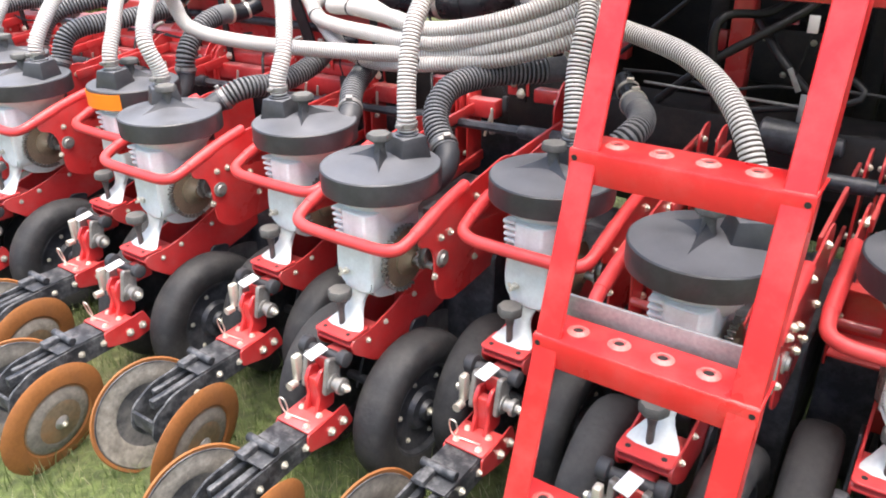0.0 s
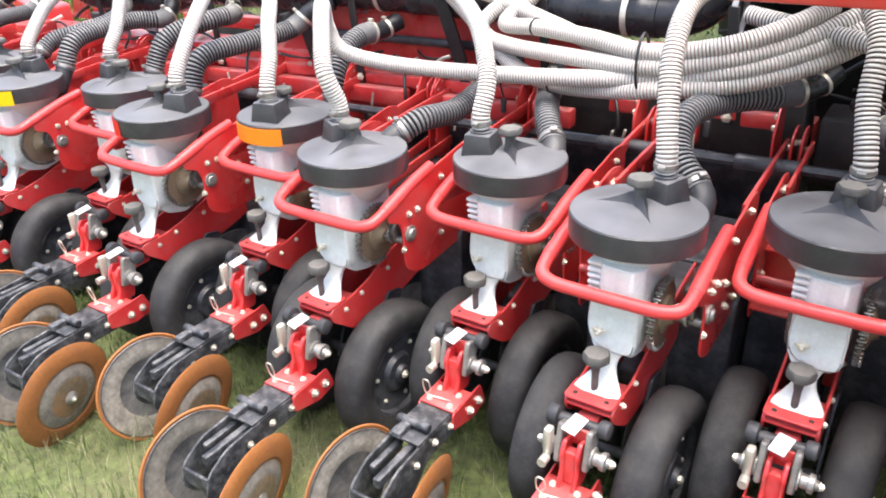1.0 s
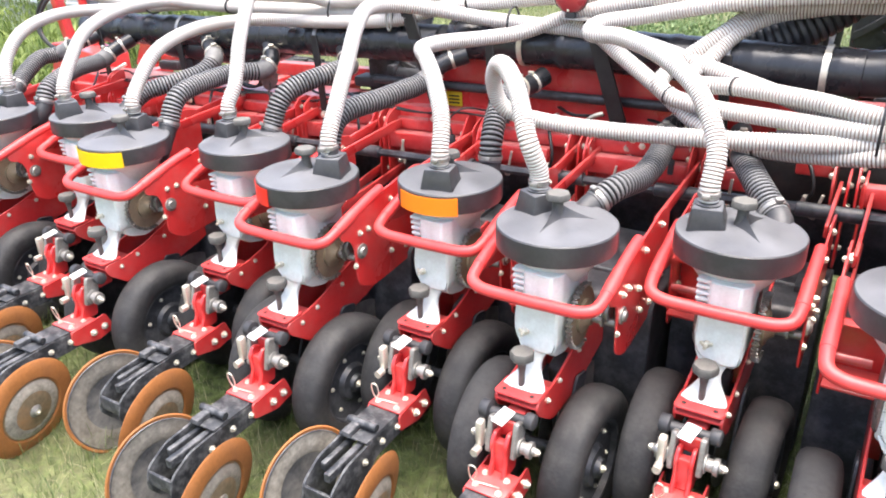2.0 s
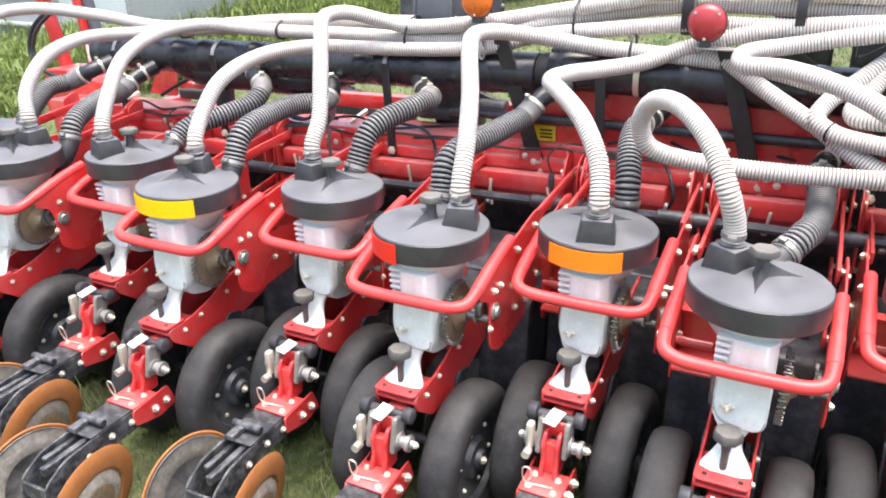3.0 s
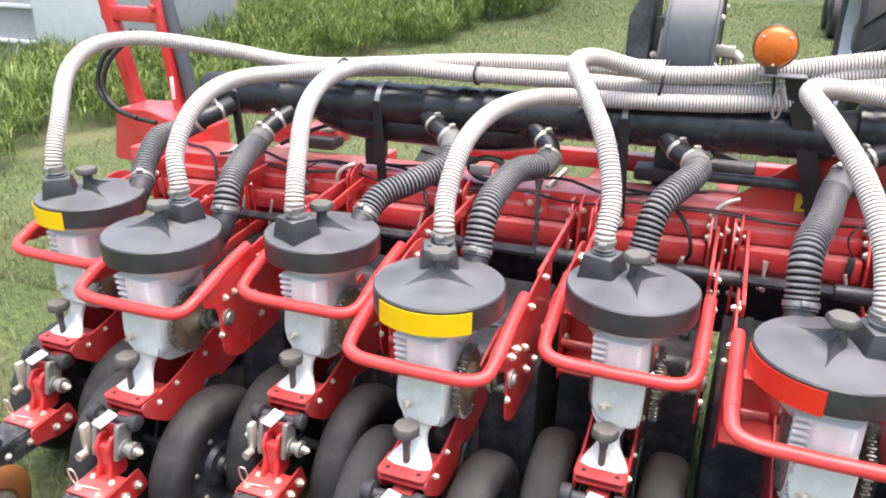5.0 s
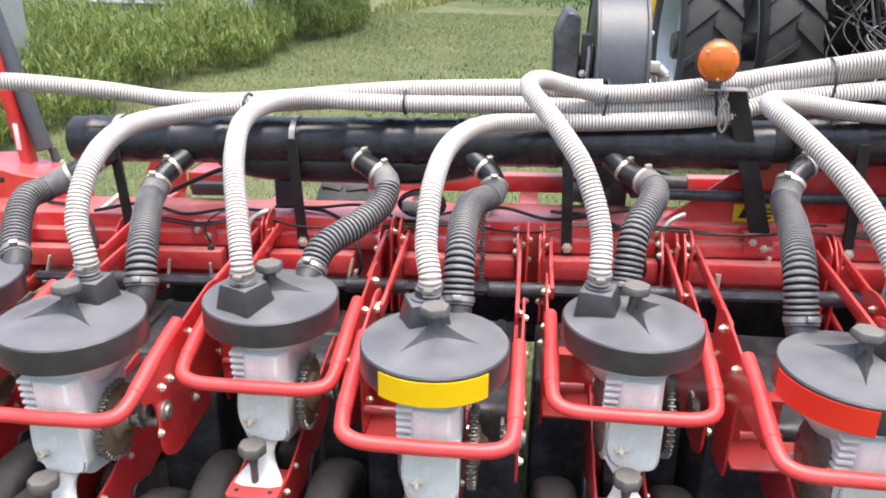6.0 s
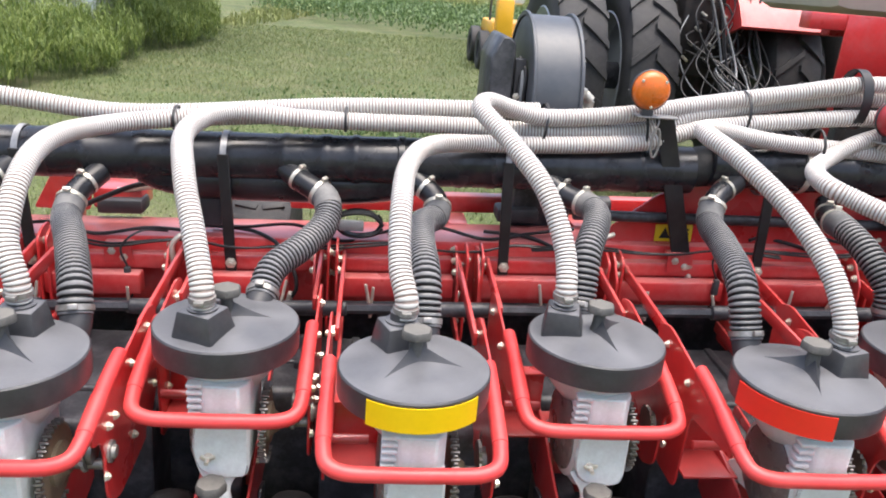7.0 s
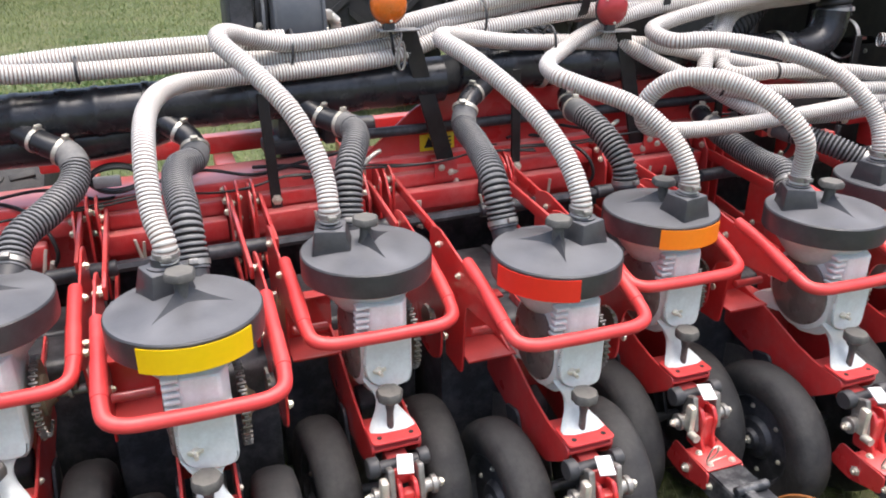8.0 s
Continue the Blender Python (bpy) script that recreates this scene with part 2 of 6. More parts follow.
def ground_mat():
    m = bpy.data.materials.new("lawn")
    m.use_nodes = True
    n, l = m.node_tree.nodes, m.node_tree.links
    b = n["Principled BSDF"]
    b.inputs["Roughness"].default_value = 0.9
    tc = n.new("ShaderNodeTexCoord")
    big = n.new("ShaderNodeTexNoise")
    big.inputs["Scale"].default_value, big.inputs["Detail"].default_value = 0.7, 6
    fine = n.new("ShaderNodeTexNoise")
    fine.inputs["Scale"].default_value, fine.inputs["Detail"].default_value = 28, 6
    for t in (big, fine):
        l.new(tc.outputs["Object"], t.inputs["Vector"])
    r1 = n.new("ShaderNodeValToRGB")
    r1.color_ramp.elements[0].position, r1.color_ramp.elements[1].position = 0.3, 0.7
    r1.color_ramp.elements[0].color = (0.057, 0.088, 0.024, 1)
    r1.color_ramp.elements[1].color = (0.112, 0.148, 0.05, 1)
    l.new(big.outputs["Fac"], r1.inputs["Fac"])
    r2 = n.new("ShaderNodeValToRGB")
    r2.color_ramp.elements[0].position, r2.color_ramp.elements[1].position = 0.35, 0.7
    r2.color_ramp.elements[0].color = (0.45, 0.45, 0.45, 1)
    r2.color_ramp.elements[1].color = (1.35, 1.3, 1.15, 1)
    l.new(fine.outputs["Fac"], r2.inputs["Fac"])
    mx = n.new("ShaderNodeMix")
    mx.data_type, mx.blend_type = "RGBA", "MULTIPLY"
    mx.inputs["Factor"].default_value = 1
    l.new(r1.outputs["Color"], mx.inputs["A"])
    l.new(r2.outputs["Color"], mx.inputs["B"])
    dry = n.new("ShaderNodeTexNoise")
    dry.inputs["Scale"].default_value, dry.inputs["Detail"].default_value, dry.inputs["Roughness"].default_value = 0.9, 9, 0.7
    l.new(tc.outputs["Object"], dry.inputs["Vector"])
    dr = n.new("ShaderNodeMapRange")
    dr.inputs["From Min"].default_value, dr.inputs["From Max"].default_value, dr.inputs["To Max"].default_value = 0.44, 0.70, 0.7
    l.new(dry.outputs["Fac"], dr.inputs["Value"])
    dm = n.new("ShaderNodeMix")
    dm.data_type = "RGBA"
    l.new(dr.outputs["Result"], dm.inputs["Factor"])
    l.new(mx.outputs["Result"], dm.inputs["A"])
    dm.inputs["B"].default_value = (0.165, 0.150, 0.080, 1)
    l.new(dm.outputs["Result"], b.inputs["Base Color"])
    bp = n.new("ShaderNodeBump")
    bp.inputs["Strength"].default_value, bp.inputs["Distance"].default_value = 0.6, 0.03
    l.new(fine.outputs["Fac"], bp.inputs["Height"])
    l.new(bp.outputs["Normal"], b.inputs["Normal"])
    return m


LAWN = ground_mat()


# ---- mesh helpers ----
def finish(ob, me, smooth=40):
    me.polygons.foreach_set("use_smooth", [True] * len(me.polygons))
    me.set_sharp_from_angle(angle=radians(smooth))
    return ob


def part(name, bm, material, parent=None, label="", at=None):
    """Link a bmesh as ONE mesh object, under a thing or a part."""
    bmesh.ops.recalc_face_normals(bm, faces=bm.faces[:])
    me = bpy.data.meshes.new(name)
    bm.to_mesh(me)
    bm.free()
    for m in material if isinstance(material, (list, tuple)) else [material]:
        me.materials.append(m)
    ob = new(name, me)
    finish(ob, me)
    if parent:
        ob.parent = parent
    if at is not None:
        ob.matrix_local = at
    if label:
        ob["label"] = label
    return ob


def again(ob, parent, at):
    """Another part on the same mesh."""
    o = new(ob.name.split(".")[0], ob.data)
    o.parent = parent
    o.matrix_local = at
    if "label" in ob:
        o["label"] = ob["label"]
    return o


def box(bm, c, s, bevel=0.0, m=None):
    """A box of size s about c, its edges rounded."""
    made = bmesh.ops.create_cube(bm, size=1.0)["verts"]
    bmesh.ops.scale(bm, verts=made, vec=s)
    edges = list({e for v in made for e in v.link_edges})
    if bevel:
        r = bmesh.ops.bevel(bm, geom=edges, offset=bevel, segments=2, affect="EDGES", profile=0.5)
        made = list({v for f in r["faces"] for v in f.verts} | {v for v in made if v.is_valid})
    bmesh.ops.translate(bm, verts=made, vec=c)
    if m is not None:
        bmesh.ops.transform(bm, verts=made, matrix=m)
    return made


def lathe(bm, profile, m=None, seg=24, closed=True):
    """Turn a profile of (radius, height) about z, placed by m."""
    rings = []
    for r, h in profile:
        if r < 1e-6:
            rings.append([bm.verts.new((0, 0, h))])
        else:
            rings.append([bm.verts.new((r * math.cos(2 * math.pi * i / seg), r * math.sin(2 * math.pi * i / seg), h)) for i in range(seg)])
    for a, b in zip(rings, rings[1:]):
        for i in range(seg):
            j = (i + 1) % seg
            if len(a) == 1 and len(b) == 1:
                continue
            if len(a) == 1:
                bm.faces.new((a[0], b[i], b[j]))
            elif len(b) == 1:
                bm.faces.new((a[i], a[j], b[0]))
            else:
                bm.faces.new((a[i], a[j], b[j], b[i]))
    if closed:
        for ring in (rings[0], rings[-1]):
            if len(ring) > 1:
                bm.faces.new(ring)
    verts = [v for ring in rings for v in ring]
    if m is not None:
        bmesh.ops.transform(bm, verts=verts, matrix=m)
    return verts


def along(p0, p1):
    """The pose that takes z onto the way from p0 to p1, at p0."""
    d = Vector(p1) - Vector(p0)
    return Matrix.Translation(p0) @ d.to_track_quat("Z", "Y").to_matrix().to_4x4()


def rod(bm, p0, p1, r, seg=14, bevel=0.15):
    h = (Vector(p1) - Vector(p0)).length
    e = min(r * bevel, h * 0.3)
    return lathe(bm, [(r - e, 0), (r, e), (r, h - e), (r - e, h)], along(p0, p1), seg)


def slab(bm, outline, x0, x1, bevel=0.003, axis="x"):
    """A plate: an outline of (y, z) pulled from x0 to x1 (or of (x, y) along z)."""
    put = (lambda u, v: (x0, u, v)) if axis == "x" else ((lambda u, v: (u, v, x0)) if axis == "z" else (lambda u, v: (u, x0, v)))
    step = Vector({"x": (x1 - x0, 0, 0), "y": (0, x1 - x0, 0), "z": (0, 0, x1 - x0)}[axis])
    face = bm.faces.new([bm.verts.new(put(u, v)) for u, v in outline])
    r = bmesh.ops.extrude_face_region(bm, geom=[face])
    top = [g for g in r["geom"] if isinstance(g, bmesh.types.BMVert)]
    bmesh.ops.translate(bm, verts=top, vec=step)
    made = list(face.verts) + top
    if bevel:
        edges = [e for v in made for e in v.link_edges if len(e.link_faces) == 2]
        edges = list(set(edges))
        r = bmesh.ops.bevel(bm, geom=edges, offset=bevel, segments=1, affect="EDGES")
        made = list({v for f in r["faces"] for v in f.verts})
    return made


def soft_outline(points, r, n=4):
    """Round the corners of a closed outline."""
    out = []
    k = len(points)
    for i in range(k):
        p, a, b = (Vector(points[j % k]) for j in (i, i - 1, i + 1))
        da, db = (a - p), (b - p)
        rr = min(r, da.length * 0.45, db.length * 0.45)
        s, e = p + da.normalized() * rr, p + db.normalized() * rr
        for q in range(n + 1):
            t = q / n
            out.append(tuple((1 - t) ** 2 * s + 2 * t * (1 - t) * p + t * t * e))
    return out


def smooth_path(points, step):
    """Points at even steps along a Catmull-Rom curve through the given ones."""
    P = np.array([points[0]] + list(points) + [points[-1]], float)
    P[0], P[-1] = 2 * P[1] - P[2], 2 * P[-2] - P[-3]
    out = []
    for i in range(1, len(P) - 2):
        p0, p1, p2, p3 = P[i - 1:i + 3]
        d = [max(np.linalg.norm(b - a), 1e-6) ** 0.5 for a, b in ((p0, p1), (p1, p2), (p2, p3))]
        m1 = d[1] * ((p1 - p0) / d[0] - (p2 - p0) / (d[0] + d[1]) + (p2 - p1) / d[1])
        m2 = d[1] * ((p2 - p1) / d[1] - (p3 - p1) / (d[1] + d[2]) + (p3 - p2) / d[2])
        for t in np.linspace(0, 1, 40, endpoint=False):
            out.append((2 * t**3 - 3 * t**2 + 1) * p1 + (t**3 - 2 * t**2 + t) * m1 + (-2 * t**3 + 3 * t**2) * p2 + (t**3 - t**2) * m2)
    out.append(P[-2])
    out = np.array(out)
    s = np.r_[0, np.cumsum(np.linalg.norm(np.diff(out, axis=0), axis=1))]
    n = max(int(s[-1] / step), 2)
    u = np.linspace(0, s[-1], n + 1)
    return np.stack([np.interp(u, s, out[:, k]) for k in range(3)], 1)


def frames_along(path):
    """Across and up vectors carried along a path without twist."""
    t = np.gradient(path, axis=0)
    t /= np.linalg.norm(t, axis=1)[:, None] + 1e-9
    a = np.cross(t[0], (0.3, 0.2, 0.9))
    across = []
    for d in t:
        a = a - d * (a @ d)
        a /= np.linalg.norm(a)
        across.append(a)
    across = np.array(across)
    return across, np.cross(t, across)


def sweep(path, radii, seg=12, slots=None):
    """A round tube along a path, with a radius for each point: verts, faces and material slots."""
    a, u = frames_along(path)
    ang = np.linspace(0, 2 * math.pi, seg, endpoint=False)
    ring = np.cos(ang)[None, :, None] * a[:, None] + np.sin(ang)[None, :, None] * u[:, None]
    verts = (path[:, None] + ring * np.asarray(radii)[:, None, None]).reshape(-1, 3)
    i, j = np.meshgrid(np.arange(len(path) - 1), np.arange(seg), indexing="ij")
    k = (j + 1) % seg
    quads = np.stack([i * seg + j, i * seg + k, (i + 1) * seg + k, (i + 1) * seg + j], -1).reshape(-1, 4)
    slot = None if slots is None else np.repeat(np.asarray(slots)[:-1], seg)
    return verts, quads, slot


def raw(name, verts, faces, material, parent=None, label="", slot=None, smooth=60):
    me = bpy.data.meshes.new(name)
    me.from_pydata(np.asarray(verts).tolist(), [], np.asarray(faces).tolist() if not isinstance(faces, list) else faces)
    for m in material if isinstance(material, (list, tuple)) else [material]:
        me.materials.append(m)
    if slot is not None:
        me.polygons.foreach_set("material_index", np.asarray(slot, dtype=np.int32))
    me.update()
    ob = new(name, me)
    finish(ob, me, smooth)
    if parent:
        ob.parent = parent
    if label:
        ob["label"] = label
    return ob


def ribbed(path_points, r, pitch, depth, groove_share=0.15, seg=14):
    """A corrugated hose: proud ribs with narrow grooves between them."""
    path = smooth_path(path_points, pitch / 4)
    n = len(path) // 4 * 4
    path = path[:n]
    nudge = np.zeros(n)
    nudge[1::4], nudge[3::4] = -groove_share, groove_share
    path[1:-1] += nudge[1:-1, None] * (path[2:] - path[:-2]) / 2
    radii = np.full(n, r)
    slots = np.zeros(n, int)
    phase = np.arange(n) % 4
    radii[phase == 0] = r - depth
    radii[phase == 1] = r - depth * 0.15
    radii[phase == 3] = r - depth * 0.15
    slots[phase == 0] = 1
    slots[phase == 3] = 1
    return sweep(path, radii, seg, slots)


def tube(name, points, r, material, parent=None, label="", seg=10, step=0.015):
    path = smooth_path(points, step)
    v, f, _ = sweep(path, np.full(len(path), r), seg)
    n = len(v)
    f = f.tolist() + [list(range(seg))[::-1], list(range(n - seg, n))]
    return raw(name, v, f, material, parent, label)


def hexbolt(r=0.009, h=0.008, stud=0.003):
    bm = bmesh.new()
    lathe(bm, [(r * 1.35, 0), (r * 1.35, 0.002), (r, 0.002), (r, h), (r * 0.6, h + 0.001), (r * 0.5, h + stud), (0, h + stud)], None, 6)
    return bm


def thing(name, at, label, category, group="", kind=""):
    ob = new(name)
    ob.matrix_world = at
    ob.empty_display_size = 0.1
    return tagged(ob, label, category, group, kind)


# ---- ground ----
bm = bmesh.new()
bmesh.ops.create_grid(bm, x_segments=60, y_segments=60, size=300)
GROUND = -0.04
ground = part("ground", bm, LAWN, None, "", pose(0, 0, GROUND))
tagged(ground, "mown green grass lawn with dry patches", "lawn", kind="structure")


# ---- row unit ----
SPACING, STAGGER = 0.45, 0.18
LID_C = (0.0, 0.193)
bolt_mesh = part("bolt", hexbolt(), ZINC)
FACE_R, FACE_L = Euler((0, radians(90), 0)).to_matrix().to_4x4(), Euler((0, radians(-90), 0)).to_matrix().to_4x4()
FACE_F = Euler((radians(90), 0, 0)).to_matrix().to_4x4()


def bolts(parent, places, turn, size=1.0):
    for p in places:
        again(bolt_mesh, parent, Matrix.Translation(p) @ turn @ Matrix.Scale(size, 4))


def make_lid(unit):
    """Round hopper lid: rounded rim, slightly domed top with three ribs, square inlet and star knob."""
    bm = bmesh.new()
    R = 0.170
    lathe(bm, [(0.0, 0.868), (R - 0.012, 0.868), (R - 0.004, 0.856), (R - 0.001, 0.857), (R, 0.861), (R, 0.9165), (R - 0.0035, 0.9200), (R - 0.0095, 0.9202),
               (R - 0.016, 0.9200), (0.12, 0.927), (0.08, 0.933), (0.04, 0.938), (0, 0.940)], None, 64)
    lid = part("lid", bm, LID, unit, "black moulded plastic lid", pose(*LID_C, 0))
    # two moulded ridges that run from the knob's stem out over the dome
    for a in (118, 236):
        bm = bmesh.new()
        rows = []
        for i in range(10):
            t = i / 9
            d = 0.008 + 0.122 * t
            top = 0.9405 - 0.125 * d + 0.034 * (1 - t) ** 1.7
            half = 0.005 + 0.021 * (1 - t) ** 1.2
            low = 0.9405 - 0.135 * d - 0.006
            row = []
            for j in range(9):
                u = j / 4 - 1
                lift = max(0.0, 1 - abs(u)) ** 1.35
                row.append(bm.verts.new((half * u, d, low + (top - low) * lift)))
            rows.append(row)
        for p, q in zip(rows, rows[1:]):
            for j in range(8):
                bm.faces.new((p[j], p[j + 1], q[j + 1], q[j]))
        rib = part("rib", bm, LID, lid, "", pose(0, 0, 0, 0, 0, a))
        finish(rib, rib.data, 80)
    bm = bmesh.new()
    v = box(bm, (0, 0.085, 0.950), (0.108, 0.104, 0.072), 0.008)
    for q in v:
        if q.co.z > 0.965:
            q.co.x *= 0.80
            q.co.y = 0.089 + (q.co.y - 0.085) * 0.78
    lathe(bm, [(0.034, 0.975), (0.034, 0.990), (0.024, 0.992), (0.0235, 1.01)], pose(0, 0.09, 0), 20)
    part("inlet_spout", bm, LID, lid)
    bm = bmesh.new()
    lathe(bm, [(0.022, 0.93), (0.016, 0.955), (0.015, 0.982), (0.019, 0.986), (0.030, 0.987), (0.034, 0.991), (0.034, 1.002), (0.030, 1.007), (0.012, 1.0085), (0, 1.0085)], None, 18)
    for q in bm.verts:
        if q.co.z > 0.985:
            a = math.atan2(q.co.y, q.co.x)
            k = 1 + 0.06 * math.cos(6 * a)
            q.co.x *= k
            q.co.y *= k
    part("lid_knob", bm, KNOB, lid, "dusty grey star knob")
    return lid


def make_wheel(unit, side):
    """Gauge wheel: smooth rubber tyre with rounded shoulders, dark rim with studs."""
    m = pose(0.152 * side, 0.118, 0.20) @ (FACE_R if side > 0 else FACE_L) @ pose(0, 0, 0, 2.0, 0, 0)
    bm = bmesh.new()
    w = 0.058
    lathe(bm, [(0.148, w - 0.012), (0.165, w - 0.004), (0.20, w), (0.222, w - 0.006), (0.234, w - 0.020), (0.2395, w - 0.042), (0.2395, -w + 0.042), (0.234, -w + 0.020),
               (0.222, -w + 0.006), (0.20, -w), (0.165, -w + 0.004), (0.148, -w + 0.012), (0.148, w - 0.012)], None, 52, False)
    bmesh.ops.remove_doubles(bm, verts=bm.verts[:], dist=1e-5)
    wheel = part("gauge_wheel", bm, RUBBER, unit, "worn black rubber gauge wheel", m)
    bm = bmesh.new()
    lathe(bm, [(0.149, w - 0.012), (0.140, w - 0.014), (0.134, w - 0.032), (0.07, w - 0.036), (0.06, w - 0.02), (0.034, w - 0.018), (0.028, w - 0.004), (0, w - 0.003)], None, 32, False)
    lathe(bm, [(0.149, -w + 0.012), (0.134, -w + 0.03), (0.03, -w + 0.03), (0, -w + 0.03)], None, 32, False)
    part("rim", bm, BLACK, wheel)
    for k in range(6):
        a = k * math.pi / 3 + 0.3
        again(bolt_mesh, wheel, pose(0.105 * math.cos(a), 0.105 * math.sin(a), w - 0.034) @ Matrix.Scale(0.75, 4))
    again(bolt_mesh, wheel, pose(0, 0, w - 0.006) @ Matrix.Scale(1.3, 4))


def make_disc(unit, side):
    """Closing disc: dished steel plate, rusted rim band and worn face."""
    m = pose(0.122 * side, -0.487, 0.122, 0, 9 * side, 8 * side) @ FACE_R
    o = 1 if side > 0 else -1
    bm = bmesh.new()
    R = 0.188
    lathe(bm, [(0.118, 0.001 * o), (0.124, 0.006 * o), (0.150, 0.005 * o), (R - 0.004, -0.006 * o), (R, -0.010 * o), (R - 0.004, -0.014 * o), (0.158, -0.006 * o), (0.118, -0.004 * o), (0.118, 0.001 * o)], None, 52, False)
    bmesh.ops.remove_doubles(bm, verts=bm.verts[:], dist=1e-5)
    disc = part("closing_disc", bm, RUST, unit, "rusty orange-brown steel closing disc", m)
    bm = bmesh.new()
    lathe(bm, [(0.1185, 0.0005 * o), (0.11, 0.004 * o), (0.095, 0.010 * o), (0.065, 0.016 * o), (0.04, 0.018 * o), (0, 0.018 * o)], None, 36, False)
    part("disc_face", bm, DISCFACE, disc, "worn grey disc face with soil marks")
    bm = bmesh.new()
    lathe(bm, [(0.175, -0.0115 * o), (0.173, -0.0135 * o), (0.158, -0.0090 * o), (0.13, -0.0080 * o), (0.118, -0.0070 * o), (0.11, -0.005 * o), (0.07, 0.004 * o), (0, 0.006 * o)], None, 40, False)
    part("disc_inside", bm, DISCIN, disc, "scoured dark steel inside with pale rings")
    bm = bmesh.new()
    lathe(bm, [(0.170, -0.0150 * o), (0.160, -0.0118 * o), (0.140, -0.0105 * o), (0.112, -0.0080 * o), (0.104, -0.0045 * o)], None, 44, False)
    part("soil_ring", bm, SOIL, disc, "pale dried soil smeared in a ring")
    bm = bmesh.new()
    lathe(bm, [(0.1125, 0.0040 * o), (0.109, 0.0056 * o), (0.095, 0.0112 * o), (0.080, 0.0146 * o), (0.074, 0.0142 * o)], None, 36, False)
    part("soil_smear", bm, SOIL, disc, "pale dried soil smeared on the face")
    bm = bmesh.new()
    lathe(bm, [(0.024, 0.016 * o), (0.024, 0.021 * o), (0.018, 0.025 * o), (0.012, 0.03 * o), (0, 0.03 * o)], None, 18)
    part("hub", bm, STEEL, disc)
    again(bolt_mesh, disc, pose(0, 0, 0.028 * o, 0 if o > 0 else 180))


def make_unit(odd):
    """A seed row unit on its parallel arms, from the hopper lid to the closing discs."""
    far = 1.0 - (STAGGER if odd else 0.0)
    u = thing("row_unit", pose(0, 0, 0), "red planter row unit with white seed meter and black hopper lid", "planter unit", "row units along the planter")
    make_lid(u)
    cx, cy = LID_C
    bm = bmesh.new()
    lathe(bm, [(0.152, 0.872), (0.152, 0.858), (0.149, 0.850), (0.136, 0.838), (0.118, 0.818), (0.102, 0.795), (0.078, 0.765), (0.06, 0.758)], pose(cx, cy, 0), 36)
    part("hopper_cone", bm, CONE, u, "milky white hopper cone")
    # meter body
    bm = bmesh.new()
    slab(bm, soft_outline([(-0.030, 0.052), (0.050, 0.048), (0.072, 0.080), (0.072, 0.27), (-0.045, 0.27), (-0.050, 0.20), (-0.050, 0.085)], 0.008, 3), 0.70, 0.822, 0.003, "z")
    slab(bm, soft_outline([(-0.046, 0.745), (0.0735, 0.745), (0.0735, 0.612), (0.066, 0.590), (0.030, 0.582), (-0.020, 0.592), (-0.046, 0.612), (-0.056, 0.650), (-0.054, 0.700)], 0.016, 4), 0.043, 0.25, 0.006, "y")
    body = part("meter_body", bm, WHITE, u, "grey-white cast seed meter body")
    fin = None
    for i in range(6):
        at = pose(-0.050, 0.068 + 0.002 * i, 0.820 - 0.019 * i)
        if fin is None:
            bm = bmesh.new()
            box(bm, (0, 0, 0), (0.036, 0.030, 0.010), 0.003)
            fin = part("casting_fin", bm, WHITE, body, "", at)
        else:
            again(fin, body, at)
    # foot: a waisted cast web that flares out over the red plate, and the scoop behind it
    bm = bmesh.new()
    rows = []
    for z, y, w in ((0.622, 0.085, 0.056), (0.604, 0.058, 0.054), (0.588, 0.050, 0.044), (0.572, 0.046, 0.033), (0.556, 0.041, 0.026), (0.541, 0.033, 0.025), (0.527, 0.020, 0.031), (0.514, 0.004, 0.043), (0.503, -0.010, 0.054), (0.495, -0.020, 0.060)):
        ring_pts = []
        for across, back in ((-1, 0.010), (-0.55, 0.0), (0.55, 0.0), (1, 0.010), (1, 0.026), (-1, 0.026)):
            ring_pts.append(bm.verts.new((0.002 + w * across, y + back, z)))
        rows.append(ring_pts)
    for p, q in zip(rows, rows[1:]):
        for j in range(6):
            bm.faces.new((p[j], p[(j + 1) % 6], q[(j + 1) % 6], q[j]))
    bm.faces.new(rows[0])
    bm.faces.new(rows[-1])
    foot = part("meter_foot", bm, WHITE, u)
    finish(foot, foot.data, 50)
    bm = bmesh.new()
    slab(bm, soft_outline([(0.07, 0.60), (0.066, 0.575), (0.10, 0.548), (0.17, 0.528), (0.24, 0.545), (0.31, 0.575), (0.31, 0.60)], 0.015, 3), -0.034, 0.054, 0.005)
    part("scoop", bm, WHITE, u)
    bm = bmesh.new()
    lathe(bm, [(0.015, 0), (0.015, 0.004), (0.010, 0.006), (0.009, 0.018), (0.005, 0.020), (0.005, 0.036)], pose(-0.018, 0.049, 0.645) @ FACE_F, 12)
    for s in (-1, 1):
        box(bm, (0.010 * s, -0.018, 0.005 * s), (0.015, 0.006, 0.011), 0.003, pose(-0.018, 0.049, 0.645, 0, -25 * s + 20, 0))
    part("wing_nut", bm, ZINC, u, "bright wing nut")
    bm = bmesh.new()
    lathe(bm, [(0.118, 0), (0.124, 0.004), (0.124, 0.045), (0.118, 0.05)], pose(-0.006, 0.178, 0.672) @ FACE_L, 44)
    slab(bm, soft_outline([(0.24, 0.56), (0.33, 0.545), (0.37, 0.565), (0.33, 0.60), (0.28, 0.62)], 0.015, 3), -0.05, -0.012, 0.004)
    part("meter_housing", bm, WHITE, u)
